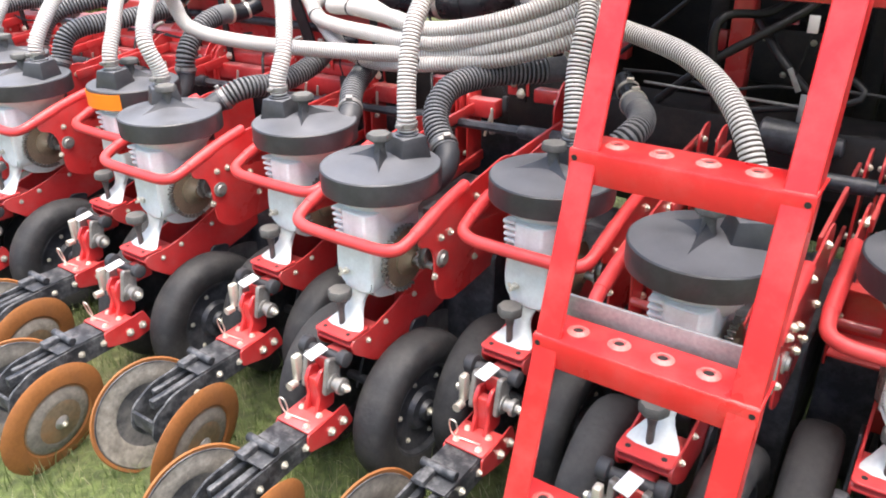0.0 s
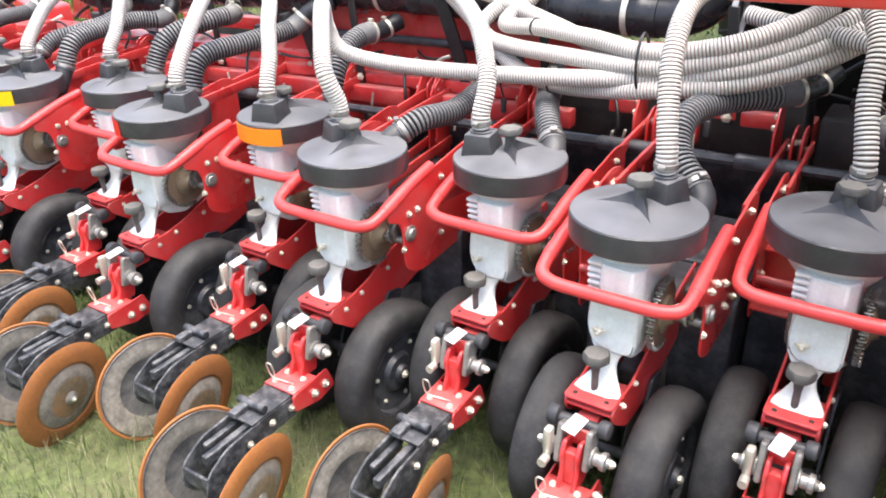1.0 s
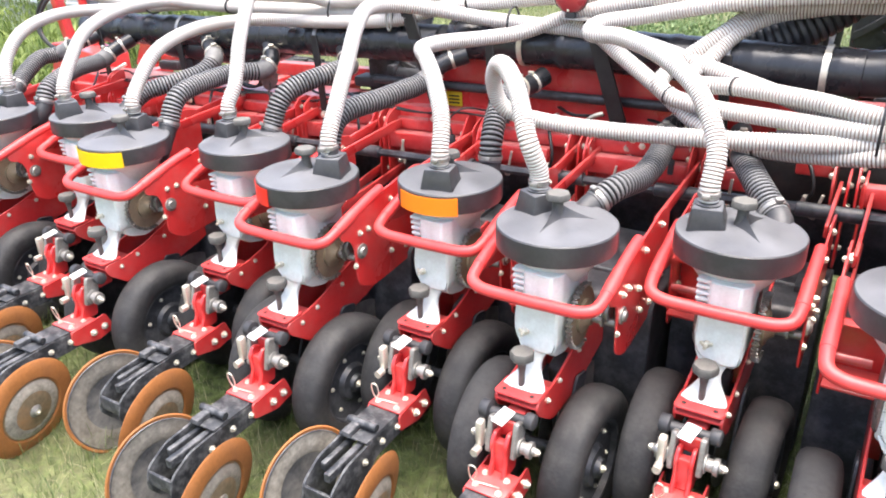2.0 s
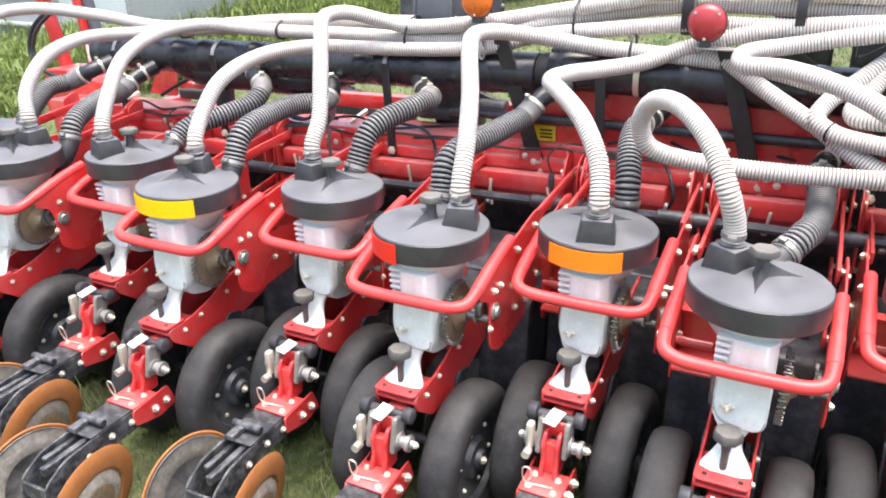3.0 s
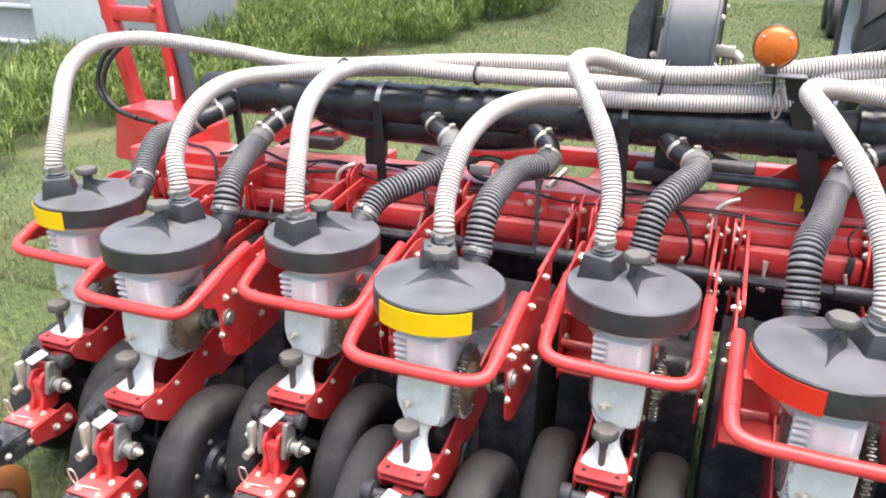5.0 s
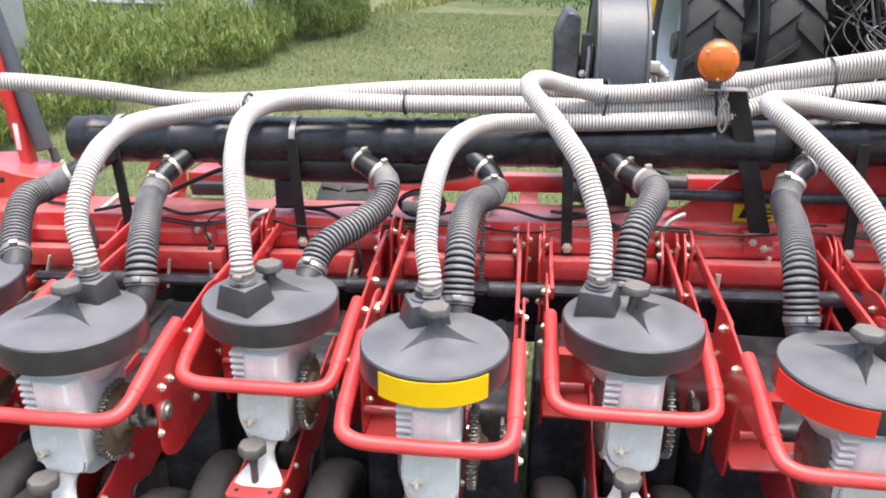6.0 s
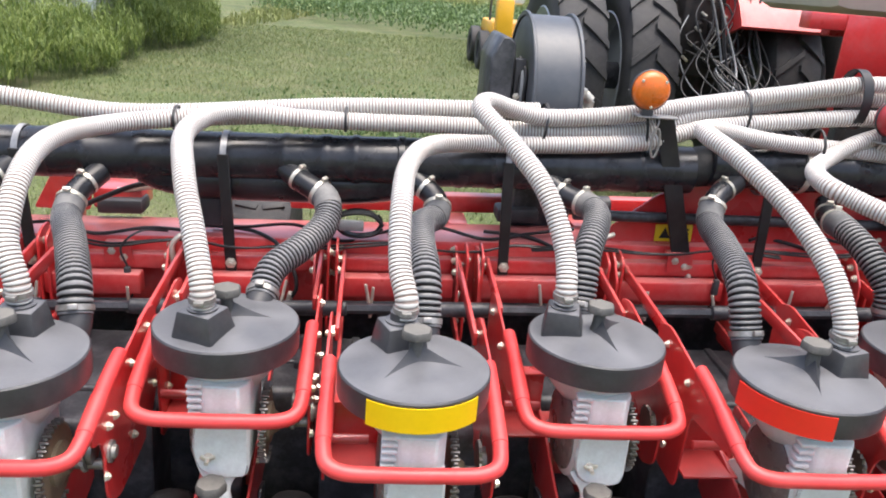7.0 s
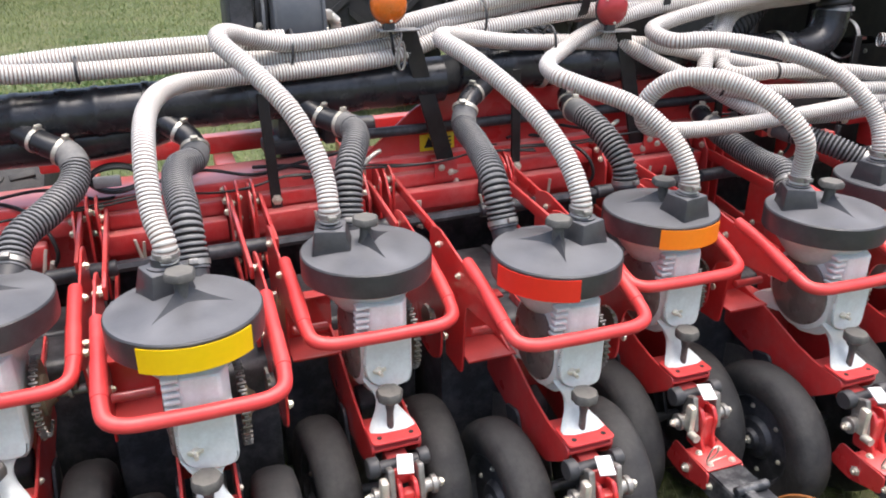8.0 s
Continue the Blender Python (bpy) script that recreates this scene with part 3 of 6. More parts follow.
    bm = bmesh.new()
    lathe(bm, [(0.108, 0), (0.108, 0.008), (0.098, 0.016), (0.03, 0.022), (0, 0.022)], pose(-0.052, 0.178, 0.672) @ FACE_L, 40)
    part("seed_disc_cover", bm, COVER, u, "smoky round seed disc cover")
    # sprocket and chain
    bm = bmesh.new()
    seg = 44
    prof = []
    for i in range(seg * 2):
        r = 0.090 if i % 2 else 0.083
        a = math.pi * i / seg
        prof.append((0.165 + r * math.cos(a), 0.665 + r * math.sin(a)))
    slab(bm, prof, 0.095, 0.101, 0.0)
    lathe(bm, [(0.05, 0), (0.05, 0.010), (0.03, 0.016), (0.02, 0.03)], pose(0.10, 0.165, 0.665) @ FACE_R, 20)
    part("sprocket", bm, SPROCKET, u, "oily brown chain sprocket")
    bm = bmesh.new()
    for i in range(44):
        a = math.pi * (0.36 + 1.22 * i / 43)
        p = (0.165 + 0.094 * math.cos(a), 0.665 + 0.094 * math.sin(a))
        box(bm, (0, 0, 0), (0.020 if i % 2 else 0.010, 0.010, 0.0062), 0.0015, Matrix.Translation((0.098, *p)) @ Euler((a, 0, 0)).to_matrix().to_4x4())
    part("drive_chain", bm, CHAIN, u)
    bm = bmesh.new()
    prof = []
    for i in range(36):
        r = 0.045 if i % 2 else 0.039
        a = math.pi * i / 18
        prof.append((0.175 + r * math.cos(a), 0.690 + r * math.sin(a)))
    slab(bm, prof, 0.158, 0.165, 0.0)
    lathe(bm, [(0.030, 0), (0.030, 0.012), (0.02, 0.014)], pose(0.165, 0.175, 0.690) @ FACE_R, 18)
    part("small_sprocket", bm, CHAIN, u, "small dark toothed sprocket")
    bm = bmesh.new()
    rod(bm, (0.07, 0.165, 0.665), (0.197, 0.165, 0.665), 0.012)
    part("sprocket_axle", bm, CHAIN, u)
    # side panels
    bm = bmesh.new()
    slab(bm, soft_outline([(0.085, 0.752), (0.10, 0.808), (0.345, 0.850), (0.53, 0.880), (0.60, 0.86), (0.60, 0.66), (0.50, 0.545), (0.33, 0.530), (0.235, 0.525),
                           (0.165, 0.565), (0.158, 0.70), (0.14, 0.735)], 0.03, 3), 0.196, 0.203, 0.0015)
    panel = part("side_panel", bm, RED, u, "red painted steel side panel")
    bolts(panel, [(0.203, 0.19, 0.745), (0.203, 0.235, 0.745), (0.203, 0.155, 0.64), (0.203, 0.33, 0.70), (0.203, 0.36, 0.615), (0.203, 0.37, 0.805), (0.203, 0.52, 0.83), (0.203, 0.55, 0.65), (0.203, 0.45, 0.60)], FACE_R)
    bm = bmesh.new()
    lathe(bm, [(0.026, 0), (0.026, 0.006), (0.018, 0.007), (0.015, 0.014), (0, 0.014)], pose(0.203, 0.192, 0.68) @ FACE_R, 16)
    part("bearing", bm, STEEL, panel)
    bm = bmesh.new()
    slab(bm, soft_outline([(0.085, 0.752), (0.10, 0.808), (0.53, 0.880), (0.60, 0.86), (0.60, 0.62), (0.47, 0.50), (0.33, 0.50), (0.315, 0.73), (0.14, 0.752)], 0.025, 3), -0.203, -0.196, 0.0015)
    panel = part("side_panel", bm, RED, u, "red painted steel side panel")
    bolts(panel, [(-0.203, 0.36, 0.80), (-0.203, 0.52, 0.83), (-0.203, 0.55, 0.65)], FACE_L)
    bolts(panel, [(-0.196, 0.52, 0.83), (-0.196, 0.40, 0.62)], FACE_R)
    bm = bmesh.new()
    box(bm, (-0.125, 0.425, 0.62), (0.14, 0.008, 0.17), 0.002)
    box(bm, (-0.125, 0.405, 0.703), (0.14, 0.045, 0.008), 0.002)
    box(bm, (-0.10, 0.36, 0.56), (0.19, 0.13, 0.008), 0.002)
    part("cross_plate", bm, RED, u)
    bm = bmesh.new()
    rod(bm, (-0.19, 0.30, 0.655), (-0.09, 0.30, 0.655), 0.012)
    part("cross_bar", bm, RED, u)
    # guard handle
    h = [(0.192, 0.33, 0.852), (0.191, 0.26, 0.838), (0.190, 0.20, 0.822), (0.190, 0.13, 0.800), (0.189, 0.075, 0.782), (0.180, 0.035, 0.768), (0.150, 0.018, 0.761), (0.05, 0.014, 0.758),
         (-0.05, 0.014, 0.758), (-0.150, 0.018, 0.761), (-0.180, 0.035, 0.768), (-0.189, 0.075, 0.782), (-0.190, 0.13, 0.800), (-0.190, 0.20, 0.822), (-0.191, 0.26, 0.838), (-0.192, 0.33, 0.852)]
    tube("guard_handle", h, 0.0172, RED_TUBE, u, "bent red tubular guard handle", 14, 0.012)
    for s in (-1, 1):
        bm = bmesh.new()
        rod(bm, (0.190 * s, 0.088, 0.7868), (0.190 * s, 0.19, 0.819), 0.0187, 16)
        part("handle_sleeve", bm, RED_TUBE, u)
    # frame beam under the meter
    out = soft_outline([(-0.052, 0.482), (0.05, 0.485), (0.14, 0.505), (0.27, 0.555), (0.45, 0.60), (0.58, 0.62), (0.58, 0.46), (0.40, 0.40), (0.22, 0.36), (0.06, 0.36), (-0.045, 0.44)], 0.025, 3)
    bm = bmesh.new()
    slab(bm, out, 0.058, 0.066, 0.002)
    slab(bm, out, -0.066, -0.058, 0.002)
    box(bm, (0, 0.02, 0.465), (0.12, 0.14, 0.008), 0.002)
    box(bm, (0, 0.30, 0.46), (0.12, 0.008, 0.16), 0.002)
    beam = part("frame_beam", bm, RED, u, "curved red frame beam")
    bolts(beam, [(0.066, 0.02, 0.455), (0.066, 0.10, 0.475), (0.066, 0.24, 0.50), (0.066, 0.42, 0.54)], FACE_R, 0.8)
    bm = bmesh.new()
    slab(bm, soft_outline([(-0.066, -0.058), (0.066, -0.058), (0.066, 0.03), (-0.066, 0.03)], 0.014, 3), 0.486, 0.494, 0.002, "z")
    plate = part("mounting_plate", bm, RED_TUBE, u)
    for x in (-0.042, 0.042):
        bm = bmesh.new()
        lathe(bm, [(0.007, 0), (0.007, 0.0015), (0, 0.0015)], pose(x, -0.036, 0.4935), 10)
        part("plate_hole", bm, INK, plate)
    # adjusting knob on the plate
    bm = bmesh.new()
    lathe(bm, [(0.009, 0.494), (0.009, 0.545), (0.014, 0.575), (0.028, 0.583), (0.033, 0.588), (0.034, 0.605), (0.030, 0.611), (0, 0.612)], pose(-0.004, -0.006, 0), 20)
    for q in bm.verts:
        if q.co.z > 0.58:
            a = math.atan2(q.co.y + 0.006, q.co.x + 0.004)
            k = 1 + 0.05 * math.cos(7 * a)
            q.co.x, q.co.y = -0.004 + (q.co.x + 0.004) * k, -0.006 + (q.co.y + 0.006) * k
    part("adjusting_knob", bm, KNOB, u, "dusty dark grey adjusting knob")
    # depth adjuster
    bm = bmesh.new()
    for s in (-1, 1):
        slab(bm, soft_outline([(-0.175, 0.288), (-0.095, 0.288), (-0.088, 0.345), (-0.10, 0.415), (-0.135, 0.425), (-0.158, 0.39), (-0.15, 0.34)], 0.012, 3), 0.014 * s, 0.026 * s, 0.003)
    box(bm, (0, -0.132, 0.345), (0.04, 0.03, 0.10), 0.006)
    box(bm, (0, -0.055, 0.415), (0.06, 0.10, 0.05), 0.008)
    part("adjuster_bracket", bm, RED, u)
    bm = bmesh.new()
    box(bm, (0, 0, 0), (0.040, 0.058, 0.006), 0.0015, pose(-0.002, -0.122, 0.468, 14, 0, -14))
    part("scale_plate", bm, CHROME, u, "bright metal scale plate")
    bm = bmesh.new()
    rod(bm, (-0.070, -0.082, 0.440), (0.056, -0.078, 0.440), 0.016)
    lathe(bm, [(0.024, 0), (0.027, 0.004), (0.027, 0.026), (0.02, 0.030)], pose(-0.088, -0.082, 0.445) @ FACE_R, 14)
    lathe(bm, [(0.02, 0), (0.023, 0.004), (0.023, 0.026), (0.016, 0.030)], pose(0.045, -0.078, 0.445) @ FACE_R, 14)
    part("adjuster_shaft", bm, PLASTIC, u)
    for s in (-1, 1):
        bm = bmesh.new()
        lathe(bm, [(0.024, 0), (0.027, 0.003), (0.027, 0.012), (0.018, 0.014), (0.018, 0.03), (0.024, 0.032), (0.024, 0.044), (0.014, 0.046), (0.011, 0.056), (0, 0.056)],
              pose(0.038 * s, -0.112, 0.378) @ (FACE_R if s > 0 else FACE_L), 16)
        slab(bm, soft_outline([(-0.15, 0.35), (-0.09, 0.352), (-0.075, 0.44), (-0.125, 0.462)], 0.012, 3), 0.030 * s, 0.046 * s, 0.003)
        part("clamp_roller", bm, STEEL, u, "greasy cast steel clamp roller")
        again(bolt_mesh, u, pose(0.094 * s, -0.112, 0.378) @ (FACE_R if s > 0 else FACE_L))
    bm = bmesh.new()
    box(bm, (-0.062, -0.14, 0.405), (0.022, 0.03, 0.085), 0.008)
    lathe(bm, [(0.012, 0), (0.012, 0.03), (0, 0.03)], pose(-0.062, -0.15, 0.36) @ FACE_F, 12)
    part("locking_lever", bm, ZINC, u)
    # hinge bracket and tail arm
    bm = bmesh.new()
    for s in (-1, 1):
        slab(bm, soft_outline([(-0.245, 0.288), (-0.13, 0.295), (-0.09, 0.30), (-0.06, 0.22), (-0.14, 0.205), (-0.245, 0.230)], 0.012, 2), 0.056 * s, 0.062 * s, 0.0015)
    box(bm, (0, -0.187, 0.291), (0.118, 0.105, 0.007), 0.002)
    hinge = part("hinge_bracket", bm, RED, u)
    bolts(hinge, [(0.062, -0.155, 0.245), (0.062, -0.105, 0.25)], FACE_R, 1.25)
    bolts(hinge, [(-0.062, -0.155, 0.245)], FACE_L, 1.25)
    bolts(hinge, [(0.036, -0.222, 0.2945), (-0.034, -0.165, 0.2945), (0.034, -0.168, 0.2945), (-0.036, -0.218, 0.2945)], Matrix.Identity(4), 0.9)
    tube("spring_pin", [(0.03, -0.205, 0.298), (-0.01, -0.21, 0.299), (-0.045, -0.215, 0.302), (-0.052, -0.225, 0.335), (-0.045, -0.232, 0.366), (-0.030, -0.232, 0.366), (-0.027, -0.225, 0.335), (-0.040, -0.215, 0.310)], 0.0024, ZINC, u, "bent wire spring pin", 6, 0.006)
    bm = bmesh.new()
    side = soft_outline([(-0.20, 0.278), (-0.32, 0.286), (-0.50, 0.276), (-0.575, 0.235), (-0.592, 0.17), (-0.55, 0.11), (-0.47, 0.09), (-0.43, 0.155), (-0.36, 0.212), (-0.20, 0.215)], 0.02, 3)
    for s in (-1, 1):
        slab(bm, side, 0.046 * s, 0.054 * s, 0.0015)
        rod(bm, (0.05 * s, -0.485, 0.125), (0.115 * s, -0.485, 0.122), 0.02)
    box(bm, (0, -0.322, 0.287), (0.105, 0.16, 0.007), 0.002)
    arm = part("tail_arm", bm, ARM, u, "chipped black painted closing arm")
    bm = bmesh.new()
    box(bm, (0.022, -0.47, 0.262), (0.022, 0.17, 0.03), 0.004, None)
    part("arm_rib", bm, ARM, arm)
    bm = bmesh.new()
    box(bm, (-0.024, -0.45, 0.255), (0.018, 0.13, 0.03), 0.004, None)
    part("arm_rib", bm, ARM, arm)
    bm = bmesh.new()
    box(bm, (0, -0.575, 0.20), (0.098, 0.012, 0.05), 0.004, None)
    part("end_plate", bm, ARM, arm)
    bolts(arm, [(0.054, -0.25, 0.25), (0.054, -0.33, 0.25), (0.054, -0.42, 0.235)], FACE_R)
    bolts(arm, [(-0.054, -0.25, 0.25), (-0.054, -0.35, 0.25)], FACE_L)
    bm = bmesh.new()
    rod(bm, (-0.055, -0.345, 0.306), (0.05, -0.345, 0.306), 0.013)
    box(bm, (-0.02, -0.375, 0.300), (0.03, 0.07, 0.02), 0.004)
    part("stop_bracket", bm, ARM, u)
    for s in (-1, 1):
        make_wheel(u, s)
        make_disc(u, s)
    bm = bmesh.new()
    rod(bm, (-0.12, 0.13, 0.20), (0.12, 0.13, 0.20), 0.016)
    slab(bm, soft_outline([(0.10, 0.17), (0.16, 0.17), (0.30, 0.40), (0.22, 0.42)], 0.02, 3), 0.068, 0.078, 0.002)
    slab(bm, soft_outline([(0.10, 0.17), (0.16, 0.17), (0.30, 0.40), (0.22, 0.42)], 0.02, 3), -0.078, -0.068, 0.002)
    part("wheel_arm", bm, BLACK, u)
    bm = bmesh.new()
    slab(bm, soft_outline([(0.22, 0.42), (0.50, 0.50), (0.46, 0.30), (0.38, 0.06), (0.30, 0.05), (0.26, 0.25)], 0.02, 3), -0.025, 0.025, 0.004)
    part("opener_shank", bm, BLACK, u, "dark seed opener shank")
    for s in (-1, 1):
        bm = bmesh.new()
        lathe(bm, [(0.19, 0), (0.192, 0.002), (0.19, 0.004), (0.07, 0.008), (0.05, 0.016), (0, 0.016)], pose(0.035 * s, 0.36, 0.165, 0, 0, -4 * s) @ (FACE_R if s > 0 else FACE_L), 36)
        part("opener_disc", bm, STEEL, u)
    # parallel arms to the toolbar
    for s in (-1, 1):
        for z0, z1 in ((0.83, 0.86), (0.62, 0.66)):
            bm = bmesh.new()
            d = (Vector((0, far, z1)) - Vector((0, 0.54, z0)))
            box(bm, (0, d.length / 2, 0), (0.012, d.length + 0.05, 0.04), 0.004, Matrix.Translation((0.183 * s, 0.54, z0)) @ Euler((math.atan2(d.z, d.y), 0, 0)).to_matrix().to_4x4())
            link = part("parallel_arm", bm, RED, u)
            bolts(link, [(0.19 * s, 0.545, z0), (0.19 * s, far - 0.005, z1)], FACE_R if s > 0 else FACE_L)
        bm = bmesh.new()
        slab(bm, soft_outline([(far - 0.05, 0.60), (far - 0.05, 0.90), (far + 0.0, 0.925), (far + 0.045, 0.925), (far + 0.045, 0.60)], 0.015, 3), 0.202 * s, 0.210 * s, 0.0015)
        br = part("toolbar_bracket", bm, RED, u)
        bolts(br, [(0.21 * s, far - 0.01, 0.88), (0.21 * s, far + 0.02, 0.80), (0.21 * s, far + 0.0, 0.66)], FACE_R if s > 0 else FACE_L)
    bm = bmesh.new()
    d = far - 0.62
    for x in (-0.135, 0.135):
        box(bm, (x, 0.58 + d / 2, 0.585), (0.026, d, 0.045), 0.005, None)
    rod(bm, (-0.15, 0.62, 0.585), (0.15, 0.62, 0.585), 0.014)
    part("lower_link", bm, BLACK, u, "dark lower link frame")
    # added black slab: stands for the shade and hides bright grass behind
    bm = bmesh.new()
    slab(bm, soft_outline([(0.46, 0.58), (far - 0.02, 0.60), (far - 0.02, 0.18), (0.60, 0.06), (0.44, 0.08)], 0.03, 3), -0.216, 0.216, 0.004)
    part("opener_housing", bm, BLACK, u, "black slab standing for shade under the unit")
    return u


unit_even, unit_odd = make_unit(False), make_unit(True)
LID_TURN = {-3: 130, -2: -2, -1: 155, 0: 22, 1: 75, 2: -72, 3: 192, 4: 60, 5: 100, 6: -20, 7: -5, 8: -60, 9: -30}
# small offsets of single units from the even spacing
EXTRA = {-3: 0.035, -2: 0.022, 0: -0.012, 2: 0.008, 6: 0.010, 8: 0.017, 9: 0.020}
TAPE = {-3: (YELLOW, 205, 285, "yellow"), 0: (YELLOW, 233, 318, "yellow"), 2: (REDTAPE, 185, 262, "red"), 3: (ORANGE, 236, 308, "orange")}
LABEL = {0: "red row unit with yellow tape on its black lid", -3: "outermost red row unit with yellow tape on its lid",
         2: "red row unit with red tape on its black lid", 3: "red row unit with orange tape on its black lid"}
random.seed(4)
units = {}
for k in range(-3, 10):
    odd = k % 2 == 1
    src = unit_odd if odd else unit_even
    at = pose(SPACING * k + EXTRA.get(k, 0), STAGGER * odd, random.uniform(-0.003, 0.003))
    if k in (0, 1):
        src.matrix_basis = at
        units[k] = src
    else:
        units[k] = None
for k in range(-3, 10):
    odd = k % 2 == 1
    if units[k] is None:
        units[k] = copy_thing(unit_odd if odd else unit_even, pose(SPACING * k + EXTRA.get(k, 0), STAGGER * odd, random.uniform(-0.003, 0.003)))
for k in range(-3, 10):
    for c in units[k].children:
        if c.name.split(".")[0] == "lid":
            c.matrix_basis = pose(*LID_C, 0, 0, 0, LID_TURN[k])
    if k in TAPE:
        m, a0, a1, word = TAPE[k]
        bm = bmesh.new()
        n = 14
        rows = []
        for i in range(n + 1):
            a = radians(a0 + (a1 - a0) * i / n)
            rows.append([bm.verts.new((LID_C[0] + r * math.cos(a), LID_C[1] + r * math.sin(a), z)) for r, z in ((0.1735, 0.853), (0.1735, 0.911), (0.1715, 0.911), (0.1715, 0.853))])
        for p, q in zip(rows, rows[1:]):
            for j in range(4):
                bm.faces.new((p[j], q[j], q[(j + 1) % 4], p[(j + 1) % 4]))
        bm.faces.new(rows[0])
        bm.faces.new(rows[-1])
        part("reflective_tape", bm, m, units[k], word + " reflective tape")
        units[k]["label"] = LABEL[k]



# ---- planter frame ----
SLOPE = 0.03


def bar_z(x):
    """The toolbar rises a little towards the middle of the machine."""
    return SLOPE * (x - 0.3)


X0, X1 = -1.75, 2.95
BAR = Euler((0, -math.atan(SLOPE), 0)).to_matrix().to_4x4()
frame_at = pose(0.3, 0, 0) @ BAR
toolbar = thing("toolbar", frame_at, "red painted steel planter toolbar with long square beams", "planter frame")


def beam(name, x0, x1, y, z, sy, sz, material=FADED, label=""):
    bm = bmesh.new()
    box(bm, ((x0 + x1) / 2 - 0.3, y, z), (x1 - x0, sy, sz), 0.008)
    return part(name, bm, material, toolbar, label)


beam("front_beam", X0, 2.02, 1.165, 0.805, 0.20, 0.22)
# the beam goes on in near-black, its shade put into the colour
beam("inner_beam", 2.02, X1, 1.175, 0.800, 0.18, 0.20, DARK, "inner beam painted near-black to stand for shade")
beam("rear_rail", -0.38, X1, 1.43, 0.945, 0.06, 0.065)
beam("lower_rail", X0, X1, 1.355, 0.72, 0.10, 0.10)
# made-up black bar that blocks the bright ground and gives the dark below
beam("fertiliser_bar", X0 + 0.1, X1, 1.30, 0.50, 0.16, 0.22, BLACK, "black bar added to hide bright ground below the toolbar")
random.seed(21)
for n, x in enumerate(np.arange(-1.575, 2.9, 0.45)):
    # two stepped clamp bars in each bay between the brackets
    cut = random.choice((0.405, 0.405, 0.27, 0.33))
    if x < 1.9:
        beam("upper_bar", x + 0.043, x + 0.405, 1.040, 0.845, 0.046, 0.050)
    else:
        # towards the middle only short clamps sit on the beam
        cut = 0.17
        beam("upper_bar", x + 0.29, x + 0.405, 1.040, 0.845, 0.046, 0.050)
    beam("front_bar", x + 0.043, x + cut, 0.985, 0.790, 0.056, 0.068)
    beam("cross_member", x - 0.04, x + 0.03, 1.335, 0.87, 0.14, 0.09)
    for dx in (0.030, 0.410):
        bm = bmesh.new()
        slab(bm, soft_outline([(0.935, 0.72), (1.062, 0.72), (1.062, 0.905), (1.02, 0.915), (0.985, 0.895), (0.935, 0.83)], 0.012, 3), x + dx - 0.3, x + dx - 0.292, 0.0015)
        lug = part("lug_plate", bm, RED, toolbar)
        side = x + dx - (0.292 if dx < 0.2 else 0.300)
        bolts(lug, [(side, 0.968, 0.845), (side, 1.0, 0.872), (side, 1.04, 0.895)], FACE_R if dx < 0.2 else FACE_L, 1.15)
    if n % 2:
        # bolted square bracket on the bars
        w = random.uniform(0.20, 0.28)
        bm = bmesh.new()
        box(bm, (x + w - 0.3, 1.012, 0.872), (0.085, 0.008, 0.060), 0.002)
        box(bm, (x + w - 0.3, 1.030, 0.904), (0.085, 0.040, 0.007), 0.002)
        cl = part("clamp_plate", bm, FADED, toolbar)
        bolts(cl, [(x + w - 0.318, 1.007, 0.882), (x + w - 0.283, 1.007, 0.862)], FACE_F, 1.1)
        bm = bmesh.new()
        rod(bm, (x + 0.14 - 0.3, 0.93, 0.70), (x + 0.15 - 0.3 + random.uniform(-0.02, 0.02), 0.94, 0.80), 0.005, 8)
        part("adjusting_pin", bm, ZINC, toolbar)
    # rubber-wrapped hydraulic coupling and its loose hose in the gap
    if n % 2 == 0:
        g = x + 0.33 - 0.3
        tube("link_hose", [(g, 0.96, 0.74), (g + 0.03, 0.935, 0.80), (g + 0.015, 0.955, 0.865), (g - 0.03, 1.02, 0.905), (g - 0.12, 1.10, 0.925), (g - 0.26, 1.15, 0.925)], 0.0065, CABLE, toolbar, "thin black link hose", 7, 0.015)
        bm = bmesh.new()
        rod(bm, (g, 0.958, 0.735), (g + 0.012, 0.948, 0.775), 0.010, 10)
        part("coupling", bm, ZINC, toolbar)
    if n % 3 == 1:
        bm = bmesh.new()
        box(bm, (x + 0.2 - 0.3, 1.28, 0.955), (0.15, 0.10, 0.05), 0.012)
        part("sensor_box", bm, PLASTIC, toolbar, "black sensor box")
    if n % 3 == 0:
        bm = bmesh.new()
        rod(bm, (x + 0.3 - 0.3, 1.10, 0.913), (x + 0.34 - 0.3, 1.20, 0.955), 0.011, 12)
        part("lever", bm, ZINC, toolbar, "bright metal lever")
shaft = thing("drive_shaft", frame_at, "long black hexagonal drive shaft along the row units", "shaft")
bm = bmesh.new()
lathe(bm, [(0.016, 0), (0.016, 6.6)], along((-1.7, 0.86, 0.762), (5.0, 0.86, 0.762)), 6)
part("hex_bar", bm, BLACK, shaft)
for x in np.arange(-1.6, 4.9, 0.45):
    bm = bmesh.new()
    lathe(bm, [(0.02, 0), (0.024, 0.004), (0.024, 0.19), (0.02, 0.194)], along((x + 0.05, 0.86, 0.762), (x + 1.0, 0.86, 0.762)), 14)
    part("sleeve", bm, BLACK, shaft)
